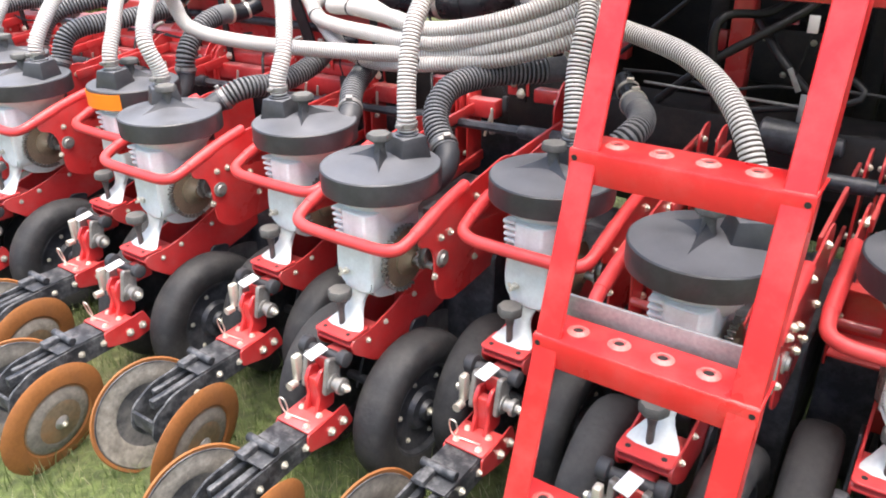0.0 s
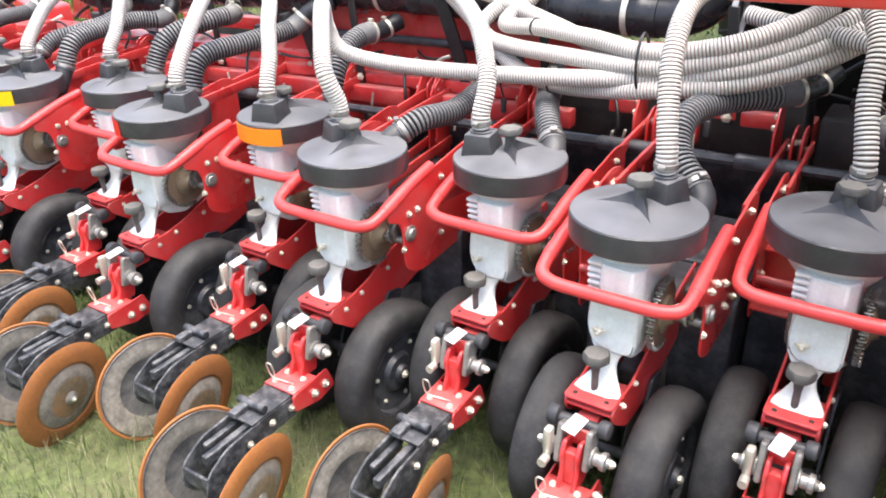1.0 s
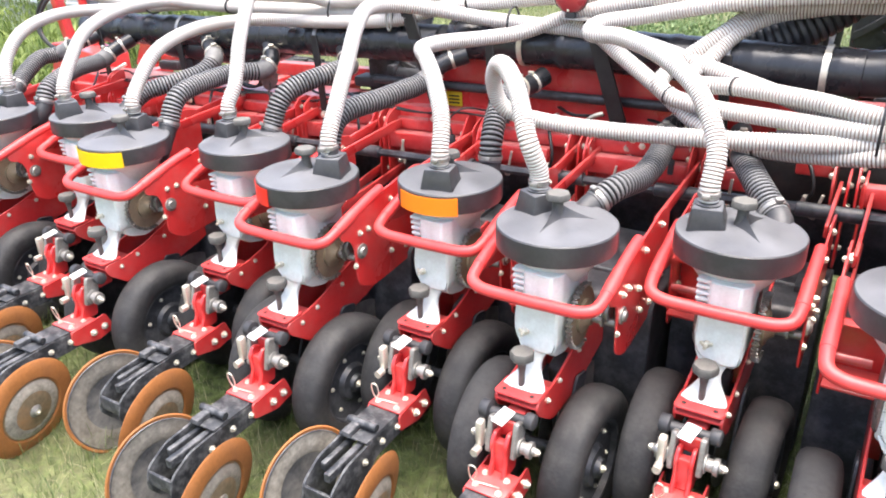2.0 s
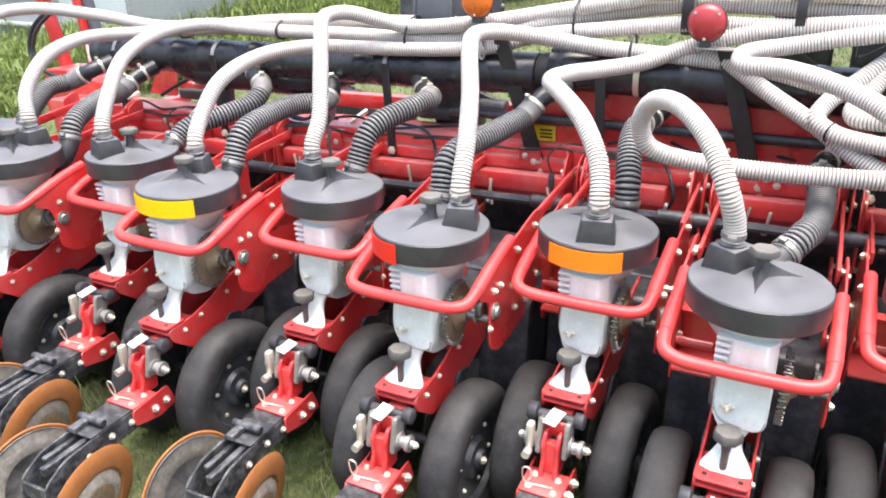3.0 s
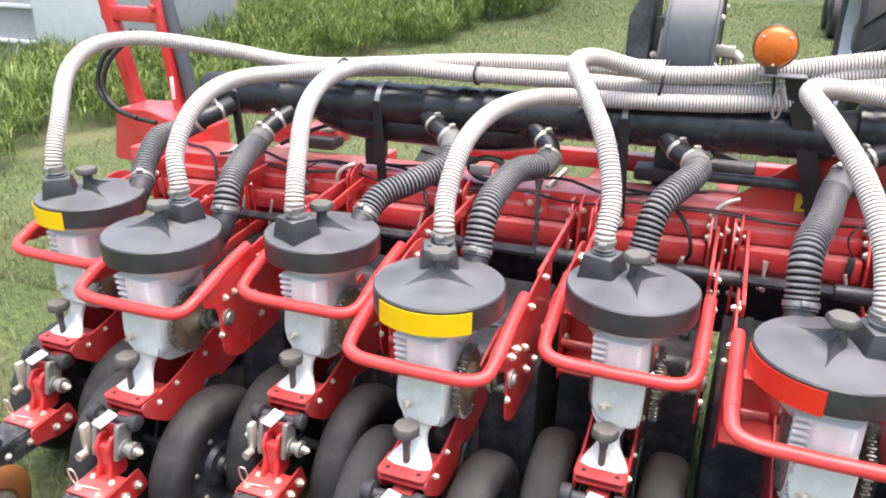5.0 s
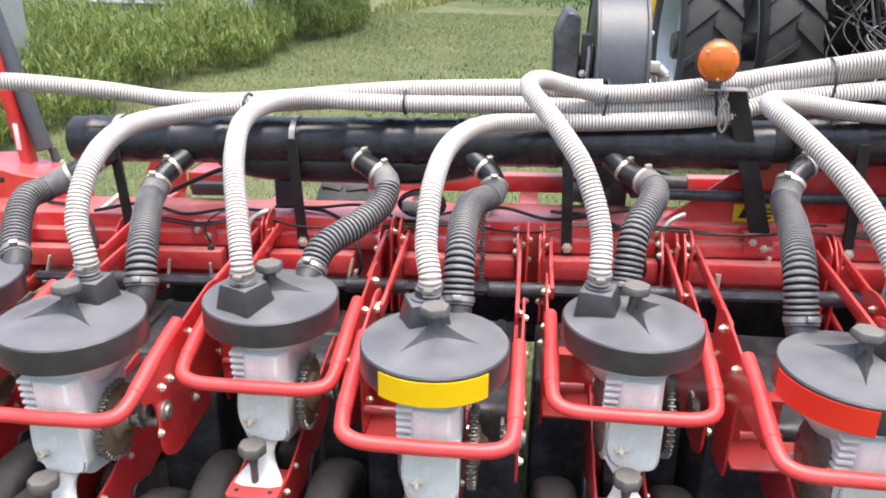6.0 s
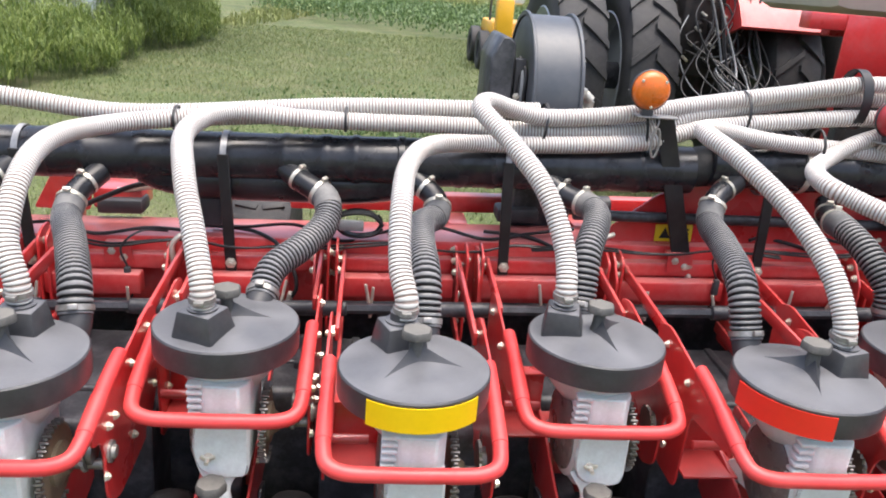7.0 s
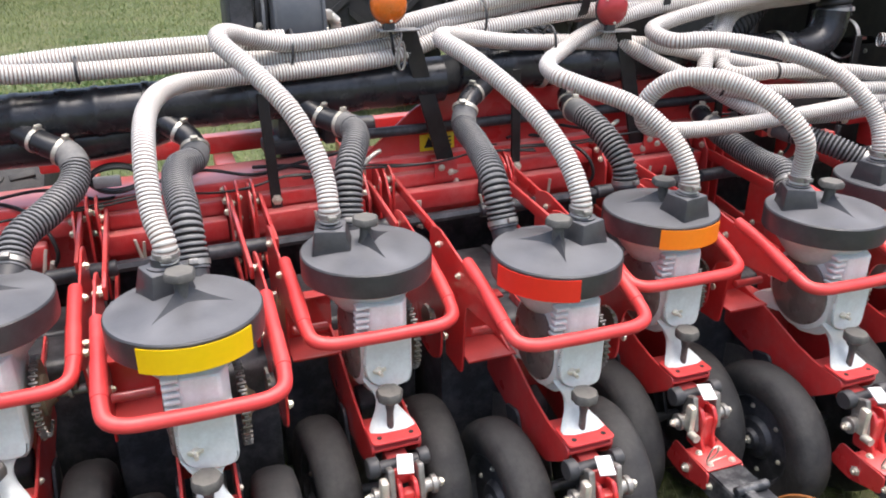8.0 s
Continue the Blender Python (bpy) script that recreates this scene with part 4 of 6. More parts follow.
# ---- air duct ----
duct = thing("air_duct", frame_at, "shiny black air duct pipe strapped above the toolbar", "pipe")
random.seed(12)
for x0, x1, za, zb in ((-1.30, 0.95, 1.176, 1.176), (1.0, 2.47, 1.204, 1.148)):
    bm = bmesh.new()
    prof = [(0.04, 0), (0.070, 0), (0.076, 0.004)]
    L = x1 - x0
    at = 0.07
    while at < L - 0.06:
        # wound strips overlap in uneven low steps
        wide = random.uniform(0.012, 0.03)
        lift = random.uniform(0.001, 0.0035)
        prof += [(0.076, at - wide), (0.076 + lift, at - wide + 0.004), (0.076 + lift, at + wide - 0.004), (0.076, at + wide)]
        at += random.uniform(0.09, 0.19)
    prof += [(0.076, L - 0.004), (0.070, L), (0.04, L)]
    lathe(bm, prof, along((x0 - 0.3, 1.075, za), (x1 - 0.3, 1.075, zb)), 28)
    part("pipe_section", bm, DUCT, duct)
path = [(-0.78, 1.085, 1.150), (-0.70, 1.088, 1.116), (-0.35, 1.09, 1.100), (-0.15, 1.095, 1.096), (0.0, 1.10, 1.115), (0.10, 1.10, 1.15)]
tube("sagging_sleeve", [(p[0] - 0.3, p[1], p[2]) for p in path], 0.068, DUCT, duct, "wrinkled black sleeve", 20, 0.05)
tube("bend", [(2.14, 1.075, 1.149), (2.22, 1.076, 1.152), (2.295, 1.08, 1.180), (2.335, 1.085, 1.235), (2.345, 1.09, 1.29)], 0.072, DUCT, duct, "smooth black pipe bend", 24, 0.02)
bm = bmesh.new()
rod(bm, (0.58, 1.085, 1.176), (0.78, 1.085, 1.196), 0.066, 24)
part("coupling_sleeve", bm, RUBBER, duct, "dull rubber coupling sleeve")
for x in (1.02, 2.06):
    bm = bmesh.new()
    lathe(bm, [(0.078, -0.010), (0.0815, -0.010), (0.0815, 0.010), (0.078, 0.010)], along((x, 1.075, 1.153 if x > 2 else 1.191), (x + 1, 1.075, 1.115 if x > 2 else 1.153)), 30, False)
    part("band", bm, ZINC, duct, "bright metal pipe band")


def strap_post(name, foot, top, label, w=0.05, strap=True):
    """A flat black upright bolted to the toolbar that carries the duct."""
    t = thing(name, pose(*foot), label, "bracket", "duct posts")
    d = Vector(top) - Vector(foot)
    bm = bmesh.new()
    slab(bm, [(-w / 2, -0.03), (w / 2, -0.03), (d.x + w / 2, d.z), (d.x - w / 2, d.z)], -0.006, 0.006, 0.002, "y")
    for q in bm.verts:
        q.co.y += d.y * q.co.z / d.z
    part("upright", bm, POST, t)
    again(bolt_mesh, t, pose(0, -0.008, 0.0) @ FACE_F @ Matrix.Scale(1.5, 4))
    if strap:
        bm = bmesh.new()
        lathe(bm, [(0.0765, 0), (0.0795, 0), (0.0795, 0.018), (0.0765, 0.018)], along((d.x - 0.009, 1.075 - foot[1], 1.178 + bar_z(foot[0]) - foot[2]), (d.x + 1, 1.075 - foot[1], 1.178 + bar_z(foot[0]) - foot[2])), 30, False)
        part("strap", bm, ALU, t, "dull metal strap")
    return t


for x in (-1.15, -0.55, 0.32, 1.18, 2.05, 2.7):
    z = bar_z(x)
    strap_post("duct_post", (x, 1.009, 0.852 + z), (x - 0.02, 1.0, 1.20 + z), "flat black steel post bolted to the toolbar", 0.034)


# ---- hoses ----
def ring(parent, p, d, r, material=ZINC, w=0.012, screw=True):
    """A worm-drive clamp round a hose."""
    bm = bmesh.new()
    m = along(p, Vector(p) + Vector(d))
    lathe(bm, [(r, -w / 2), (r + 0.0025, -w / 2), (r + 0.0025, w / 2), (r, w / 2)], m, 20, False)
    if screw:
        box(bm, (0, r + 0.007, 0), (0.022, 0.012, w), 0.002, m)
    part("hose_clamp" if screw else "cable_tie", bm, material, parent)


def seed_hose(points, label, clamp=True, r=0.0275, soiled=False):
    t = thing("seed_hose", pose(0, 0, 0), label, "hose", "white seed hoses")
    v, f, s = ribbed(points, r, 0.0112 if soiled else 0.0098, 0.0036, 0.10 if soiled else 0.22)
    raw("ribbed_tube", v, f, [HOSE, DARKGROOVE if soiled else GROOVE], t, "", s, 80)
    if clamp:
        p, d = Vector(points[0]), (Vector(points[1]) - Vector(points[0])).normalized()
        ring(t, p + d * 0.020, d, r + 0.0005, STEEL)
    else:
        m = len(points) // 2
        p, d = Vector(points[m]), (Vector(points[m + 1]) - Vector(points[m - 1])).normalized()
        ring(t, p - d * 0.012, d, r, TIE, 0.006, False)
    return t


def air_hose(points, label, r=0.0405, elbow=0.15, clamped=True):
    """A black corrugated hose from a row unit to a clamped elbow on the duct."""
    t = thing("air_hose", pose(0, 0, 0), label, "hose", "black air hoses")
    path = smooth_path(points, 0.006)
    run = np.r_[0, np.cumsum(np.linalg.norm(np.diff(path, axis=0), axis=1))]
    total = run[-1]

    def stretch(s0, s1):
        """The stretch of the hose's line between two lengths."""
        u = np.linspace(s0, s1, max(int((s1 - s0) / 0.02), 3))
        return np.stack([np.interp(u, run, path[:, k]) for k in range(3)], 1)

    bend, cuff = min(elbow, total * 0.4), 0.055
    v, f, s = ribbed(stretch(0, total - bend - cuff), r, 0.0142, 0.0075, 0.0)
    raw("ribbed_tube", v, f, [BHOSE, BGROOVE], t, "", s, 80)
    tube("cuff", stretch(total - bend - cuff - 0.012, total - bend + 0.01), r * 1.01, CUFF, t, "dusty grey rubber cuff", 18, 0.012)
    tube("elbow", stretch(total - bend, total), r * 0.86, DUCT, t, "smooth black elbow", 18, 0.01)
    for s0, rr in ((total - bend + 0.004, r * 1.02), (total - bend * 0.42, r * 0.87)):
        q = stretch(s0 - 0.008, s0 + 0.008)
        ring(t, q[1], Vector(q[2] - q[0]).normalized(), rr)
    P = [Vector(p) for p in points]
    if clamped:
        q = stretch(0.012, 0.028)
        ring(t, q[1], Vector(q[2] - q[0]).normalized(), r * 1.0, STEEL, 0.014)
    d = (P[1] - P[0]).normalized()
    k = round(P[0].x / SPACING)
    end = Vector((SPACING * k + 0.02, STAGGER * (k % 2) + 0.30, 0.79))
    tube("port", [P[0] + d * 0.02, P[0] - d * 0.02, (P[0] - d * 0.07) * 0.7 + end * 0.3, end], r * 0.9, PLASTIC, t, "", 16, 0.015)
    return t


def supply_hose(points, r=0.068):
    t = thing("supply_hose", pose(0, 0, 0), "thick black corrugated supply hose above the duct", "hose", "thick supply hoses")
    v, f, s = ribbed(points, r, 0.024, 0.008)
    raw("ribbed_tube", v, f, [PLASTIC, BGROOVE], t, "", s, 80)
    d = (Vector(points[1]) - Vector(points[0])).normalized()
    ring(t, Vector(points[0]) + d * 0.03, d, r, ALU, 0.016)


seed_hose([(-1.384, 0.315, 0.994), (-1.384, 0.315, 1.035), (-1.407, 0.381, 1.147), (-1.502, 0.548, 1.281), (-1.543, 0.724, 1.335), (-1.483, 0.88, 1.343), (-1.208, 0.98, 1.315), (-0.88, 1.04, 1.275), (-0.2, 1.07, 1.33), (0.4, 1.1, 1.35)], "white ribbed seed hose arching up from a hopper lid")
seed_hose([(-0.875, 0.283, 0.994), (-0.875, 0.283, 1.035), (-0.906, 0.32, 1.114), (-0.917, 0.426, 1.219), (-0.924, 0.623, 1.272), (-0.861, 0.9, 1.266), (-0.718, 1, 1.272), (-0.2, 1.1, 1.3), (0.4, 1.13, 1.32)], "white ribbed seed hose arching up from a hopper lid")
seed_hose([(-0.488, 0.291, 0.994), (-0.488, 0.291, 1.035), (-0.519, 0.369, 1.131), (-0.572, 0.516, 1.24), (-0.614, 0.763, 1.297), (-0.543, 0.95, 1.311), (-0.35, 1, 1.298), (-0.198, 1.03, 1.292), (0.166, 1.05, 1.297), (0.393, 1.05, 1.296), (0.748, 1.06, 1.32), (0.893, 1.08, 1.372), (1.2, 1.12, 1.425), (1.42, 1.12, 1.455), (1.76, 1.12, 1.46), (2.181, 1.12, 1.465), (2.6, 1.13, 1.475), (3.1, 1.16, 1.49), (3.5, 1.25, 1.5)], "white ribbed seed hose arching up from a hopper lid")
seed_hose([(-0.034, 0.276, 0.994), (-0.034, 0.276, 1.035), (-0.05, 0.327, 1.09), (-0.051, 0.448, 1.202), (-0.028, 0.649, 1.261), (0.054, 0.88, 1.268), (0.2, 0.98, 1.259), (0.39, 1, 1.262), (0.742, 1.02, 1.29), (0.907, 1.05, 1.335), (1.2, 1.06, 1.375), (1.42, 1.06, 1.4), (1.76, 1.07, 1.405), (2.181, 1.08, 1.404), (2.5, 1.12, 1.415), (2.9, 1.2, 1.43), (3.3, 1.35, 1.44)], "white ribbed seed hose arching up from a hopper lid")
seed_hose([(0.363, 0.396, 0.994), (0.363, 0.396, 1.035), (0.362, 0.447, 1.109), (0.317, 0.538, 1.237), (0.238, 0.669, 1.331), (0.171, 0.8, 1.393), (0.204, 0.9, 1.399), (0.289, 0.98, 1.37), (0.39, 1.02, 1.345), (0.674, 1.04, 1.369), (0.903, 1.08, 1.407), (1.2, 1.08, 1.462), (1.42, 1.07, 1.505), (1.76, 1.08, 1.51), (2.183, 1.1, 1.504), (2.6, 1.08, 1.53), (3.1, 1.1, 1.55), (3.5, 1.2, 1.56)], "white ribbed seed hose arching up from a hopper lid")
seed_hose([(0.986, 0.221, 0.994), (0.986, 0.221, 1.035), (0.972, 0.291, 1.132), (0.922, 0.43, 1.243), (0.84, 0.61, 1.338), (0.799, 0.74, 1.373), (0.837, 0.84, 1.372), (0.968, 0.95, 1.346), (1.135, 1, 1.318), (1.4, 1.03, 1.3), (1.7, 1, 1.28), (2.083, 0.9, 1.204), (2.491, 0.72, 1.134)], "white ribbed seed hose arching up from a hopper lid")
seed_hose([(1.369, 0.285, 0.994), (1.369, 0.285, 1.035), (1.347, 0.334, 1.12), (1.271, 0.422, 1.209), (1.16, 0.551, 1.255), (1.113, 0.6, 1.273), (1.129, 0.7, 1.277), (1.205, 0.85, 1.273), (1.317, 0.97, 1.285), (1.427, 1.02, 1.326), (1.7, 1.05, 1.4), (2.183, 1.05, 1.443), (2.6, 1.06, 1.46), (3.0, 1.12, 1.47), (3.4, 1.3, 1.48)], "white ribbed seed hose arching up from a hopper lid")
seed_hose([(1.722, 0.238, 0.994), (1.722, 0.238, 1.035), (1.693, 0.22, 1.135), (1.624, 0.3, 1.231), (1.525, 0.42, 1.279), (1.441, 0.52, 1.258), (1.4, 0.58, 1.181), (1.435, 0.6, 1.101), (2.544, 0.68, 1.106), (2.773, 0.7, 1.151), (2.95, 0.8, 1.206), (3.089, 0.9, 1.283)], "white ribbed seed hose arching up from a hopper lid")
seed_hose([(2.161, 0.357, 0.994), (2.161, 0.357, 1.035), (2.158, 0.398, 1.122), (2.073, 0.499, 1.242), (1.932, 0.619, 1.307), (1.757, 0.74, 1.333), (1.638, 0.8, 1.327), (1.627, 0.9, 1.343), (1.75, 1, 1.36), (2.084, 1, 1.425), (2.5, 1.03, 1.46), (2.9, 1.08, 1.475), (3.3, 1.25, 1.48)], "white ribbed seed hose arching up from a hopper lid")
seed_hose([(2.741, 0.278, 0.994), (2.741, 0.278, 1.035), (2.721, 0.313, 1.14), (2.697, 0.389, 1.274), (2.694, 0.504, 1.364), (2.739, 0.65, 1.401), (2.815, 0.8, 1.409), (2.977, 0.95, 1.405), (3.175, 1, 1.402)], "white ribbed seed hose arching up from a hopper lid")
seed_hose([(3.158, 0.463, 0.994), (3.158, 0.463, 1.035), (3.131, 0.52, 1.164), (3.123, 0.58, 1.286), (3.033, 0.75, 1.399), (2.878, 0.95, 1.436)], "white ribbed seed hose with dark grooves above a lid", soiled=True)
seed_hose([(3.695, 0.238, 0.994), (3.695, 0.238, 1.035), (3.641, 0.288, 1.138), (3.55, 0.399, 1.198), (3.414, 0.539, 1.231), (3.211, 0.7, 1.238), (2.95, 0.85, 1.247), (2.737, 0.95, 1.26)], "white ribbed seed hose with dark grooves above a lid", soiled=True)
air_hose([(-1.232, 0.52, 0.915), (-1.278, 0.6, 0.957), (-1.33, 0.75, 1.017), (-1.322, 0.85, 1.021), (-1.233, 0.9, 1.069), (-1.186, 1, 1.103)], "black corrugated air hose from duct to row unit")
air_hose([(-0.797, 0.38, 0.915), (-0.808, 0.42, 0.974), (-0.886, 0.62, 1.019), (-0.976, 0.85, 1.017), (-0.975, 0.93, 1.053), (-0.934, 1.02, 1.095)], "black corrugated air hose from duct to row unit")
air_hose([(-0.392, 0.52, 0.915), (-0.374, 0.6, 0.966), (-0.304, 0.72, 0.995), (-0.25, 0.85, 1.026), (-0.254, 0.93, 1.072), (-0.326, 0.98, 1.107), (-0.388, 1.03, 1.134)], "black corrugated air hose from duct to row unit")
air_hose([(0.022, 0.38, 0.915), (0.02, 0.45, 1.02), (0.015, 0.65, 1.055), (0.028, 0.78, 1.059), (0.078, 0.9, 1.051), (0.076, 0.96, 1.083), (0.005, 1.03, 1.131)], "black corrugated air hose from duct to row unit")
air_hose([(0.443, 0.52, 0.915), (0.466, 0.6, 1.047), (0.541, 0.8, 1.1), (0.539, 0.92, 1.102), (0.485, 0.98, 1.115), (0.436, 1.03, 1.148)], "black corrugated air hose from duct to row unit")
air_hose([(0.845, 0.38, 0.915), (0.841, 0.45, 1.032), (0.894, 0.7, 1.064), (0.93, 0.9, 1.084), (0.97, 0.96, 1.14), (1.051, 1.02, 1.175)], "black corrugated air hose from duct to row unit")
air_hose([(1.375, 0.6, 0.905), (1.37, 0.62, 0.98), (1.345, 0.72, 1.06), (1.335, 0.84, 1.095), (1.35, 0.95, 1.095), (1.38, 1.03, 1.12)], "black corrugated air hose from duct to row unit")
air_hose([(1.834, 0.38, 0.915), (1.874, 0.45, 0.948), (1.906, 0.6, 0.942), (1.908, 0.78, 0.971), (1.896, 0.9, 1.017), (1.939, 1, 1.032)], "black corrugated air hose from duct to row unit")
air_hose([(2.317, 0.52, 0.915), (2.246, 0.62, 0.957), (2.162, 0.8, 0.986), (2.117, 0.95, 1.021)], "black corrugated air hose from duct to row unit")
air_hose([(2.802, 0.38, 0.915), (2.717, 0.45, 0.98), (2.693, 0.55, 1.039), (2.734, 0.7, 1.058), (2.865, 0.85, 1.06), (2.95, 0.95, 1.067), (2.991, 1.02, 1.101)], "black corrugated air hose from duct to row unit")
air_hose([(3.209, 0.52, 0.915), (3.266, 0.6, 0.981), (3.242, 0.75, 0.985), (3.15, 0.9, 0.991), (3.077, 1, 1.023)], "black corrugated air hose from duct to row unit")
seed_hose([(2.30, 1.13, 1.40), (2.13, 1.10, 1.365), (2.035, 1.03, 1.305), (1.985, 0.96, 1.24), (1.95, 0.90, 1.20), (1.965, 0.855, 1.186), (2.117, 0.8, 1.198), (2.346, 0.73, 1.196), (2.538, 0.68, 1.183), (2.762, 0.7, 1.224), (2.908, 0.8, 1.279), (2.971, 0.9, 1.311)], "white ribbed hose in a tied hanging bundle", False)
seed_hose([(2.28, 1.13, 1.425), (2.10, 1.11, 1.385), (2.016, 1.03, 1.322), (1.944, 0.97, 1.265), (1.88, 0.92, 1.214), (1.857, 0.87, 1.17), (1.91, 0.83, 1.142), (2.012, 0.8, 1.13), (2.254, 0.73, 1.134), (2.545, 0.67, 1.144), (2.767, 0.7, 1.186), (2.93, 0.8, 1.235), (3.058, 0.9, 1.303)], "white ribbed hose in a tied hanging bundle", False)
seed_hose([(1.50, 1.03, 1.325), (1.60, 1.0, 1.28), (1.68, 0.97, 1.235), (1.765, 0.93, 1.193), (1.851, 0.88, 1.155), (2.034, 0.8, 1.059), (2.212, 0.74, 1.037), (2.39, 0.69, 1.054), (2.555, 0.66, 1.081), (2.777, 0.7, 1.115), (2.957, 0.8, 1.168), (3.096, 0.9, 1.246)], "white ribbed hose in a tied hanging bundle", False)
supply_hose([(2.624, 1.09, 1.331), (2.621, 1.1, 1.395), (2.612, 1.13, 1.495), (2.602, 1.2, 1.615)])
supply_hose([(1.993, 1.14, 1.21), (2.114, 1.16, 1.263), (2.255, 1.2, 1.34), (2.376, 1.25, 1.433), (2.455, 1.32, 1.522)])


# ---- ties round the hose bundles ----
def tie(p, ry, rz, lean=0.0):
    """A black strap round a bundle that runs along x."""
    pts = [(p[0] + lean * math.sin(a), p[1] + ry * math.cos(a), p[2] + rz * math.sin(a)) for a in np.linspace(0, 2 * math.pi, 17)]
    path = np.array(pts)
    v, f, _ = sweep(path, np.full(len(path), 0.0045), 6)
    t = raw("cable_tie", v, f, TIE)
    tagged(t, "black cable tie round the white hoses", "cable tie", "ties on the hoses")


tie((-0.208, 1.045, 1.295), 0.05, 0.036)
tie((-0.70, 1.0, 1.275), 0.05, 0.036)
tie((0.40, 1.06, 1.305), 0.075, 0.075, 0.01)
tie((0.72, 1.06, 1.33), 0.07, 0.085, -0.01)
tie((1.05, 1.08, 1.39), 0.07, 0.07)
tie((1.27, 0.98, 1.31), 0.05, 0.06)
tie((2.52, 0.67, 1.155), 0.05, 0.085)

def band(p, ry, rz, width, turn):
    """A wide black strap laid round a hose bundle."""
    bm = bmesh.new()
    lathe(bm, [(1.0, -width / 2), (1.05, -width / 2), (1.05, width / 2), (1.0, width / 2)], FACE_R, 36, False)
    bmesh.ops.remove_doubles(bm, verts=bm.verts[:], dist=1e-6)
    for q in bm.verts:
        q.co.y, q.co.z = q.co.y * ry, q.co.z * rz
    t = part("bundle_strap", bm, TIE, None, "", pose(*p, 0, 0, turn))
    tagged(t, "wide black strap round the white hose bundle", "strap", "straps on the hose bundle")


band((1.42, 1.085, 1.458), 0.068, 0.092, 0.034, 4)
band((1.76, 1.09, 1.458), 0.068, 0.092, 0.030, 2)
hook = thing("snap_hook", pose(0.735, 0.955, 1.30), "dull metal snap hook hanging under the amber lamp", "hook")
tube("ring", [(0.012 * math.sin(a), -0.004, 0.045 * math.cos(a)) for a in np.linspace(0.2, 2 * math.pi - 0.1, 18)], 0.0042, STEEL, hook, "", 8, 0.006)
tube("loop", [(0.0, 0.0, 0.042), (0.006, 0.012, 0.070), (-0.004, 0.02, 0.078), (-0.008, 0.008, 0.060)], 0.003, CHAIN, hook, "", 6, 0.006)

# ---- lamps on posts ----
def beacon(name, foot, top, lens, label):
    """A round lamp on a short bracket beside the head of a flat leaning post."""
    t = thing(name, pose(*foot), label, "warning lamp")
    d = Vector(top) - Vector(foot)
    bm = bmesh.new()
    slab(bm, [(-0.032, -0.05), (0.032, -0.05), (d.x + 0.030, d.z), (d.x - 0.030, d.z)], -0.006, 0.006, 0.002, "y")
    for q in bm.verts:
        q.co.y += d.y * q.co.z / d.z
    post = part("post", bm, POST, t)
    again(bolt_mesh, t, pose(0, -0.008, 0.0) @ FACE_F @ Matrix.Scale(1.5, 4))
    again(bolt_mesh, t, pose(0.008, -0.008, -0.035) @ FACE_F @ Matrix.Scale(1.1, 4))
    bm = bmesh.new()
    box(bm, (d.x - 0.035, d.y - 0.012, d.z + 0.003), (0.13, 0.055, 0.006), 0.002)
    part("bracket", bm, STEEL, t, "dull steel lamp bracket")
    c = Vector((d.x - 0.068, d.y - 0.02, d.z + 0.082))
    bm = bmesh.new()
    lathe(bm, [(0.0, -0.046), (0.022, -0.044), (0.042, -0.035), (0.055, -0.018), (0.060, 0.0), (0.055, 0.018), (0.042, 0.030), (0, 0.034)], Matrix.Translation(c) @ FACE_F, 32)
    ball = part("lens", bm, lens, t)
    bm = bmesh.new()
    lathe(bm, [(0.0605, -0.005), (0.0625, -0.003), (0.0625, 0.003), (0.0605, 0.005)], Matrix.Translation(c) @ FACE_F, 32, False)
    box(bm, (c.x, c.y, c.z - 0.066), (0.034, 0.026, 0.030), 0.004)
    part("lamp_base", bm, PLASTIC, t)
    for a in (40, 140, 270):
        again(bolt_mesh, t, Matrix.Translation(c + Vector((0.047 * math.cos(radians(a)), -0.028, 0.047 * math.sin(radians(a))))) @ FACE_F @ Matrix.Scale(0.45, 4))
    return t


beacon("amber_lamp", (0.945, 1.03, 0.88), (0.772, 1.0, 1.372), AMBER, "round orange warning lamp on a black post")
beacon("red_lamp", (1.72, 1.03, 0.89), (1.565, 0.99, 1.338), REDLENS, "round red tail lamp on a black post")

# ---- warning label ----
label = thing("warning_label", pose(0.912, 1.106, 0.967, 0, -2, 0), "yellow warning label with black pictogram on red plate", "sign")
bm = bmesh.new()
box(bm, (0, 0, 0), (0.13, 0.003, 0.06), 0.001)
part("sticker", bm, SIGN, label)
bm = bmesh.new()
slab(bm, [(-0.05, -0.018), (-0.012, -0.018), (-0.031, 0.02)], -0.0035, -0.0017, 0, "y")
for i in range(3):
    box(bm, (0.028, -0.0025, 0.012 - i * 0.014), (0.05, 0.0015, 0.006), 0)
part("pictogram", bm, INK, label)

# ---- centre plates ----
hitch = thing("hitch_plate", pose(0, 0, 0), "large red sloping hitch plate behind the toolbar", "planter frame")
bm = bmesh.new()
slab(bm, soft_outline([(0.60, 0.90), (1.05, 0.92), (2.2, 0.95), (2.2, 1.14), (1.05, 1.16), (0.84, 1.10)], 0.03, 3), 1.109, 1.121, 0.003, "y")
part("plate", bm, RED, hitch)
bm = bmesh.new()
rod(bm, (0.55, 1.085, 1.02), (2.4, 1.085, 1.05), 0.018)
part("round_bar", bm, BLACK, hitch)

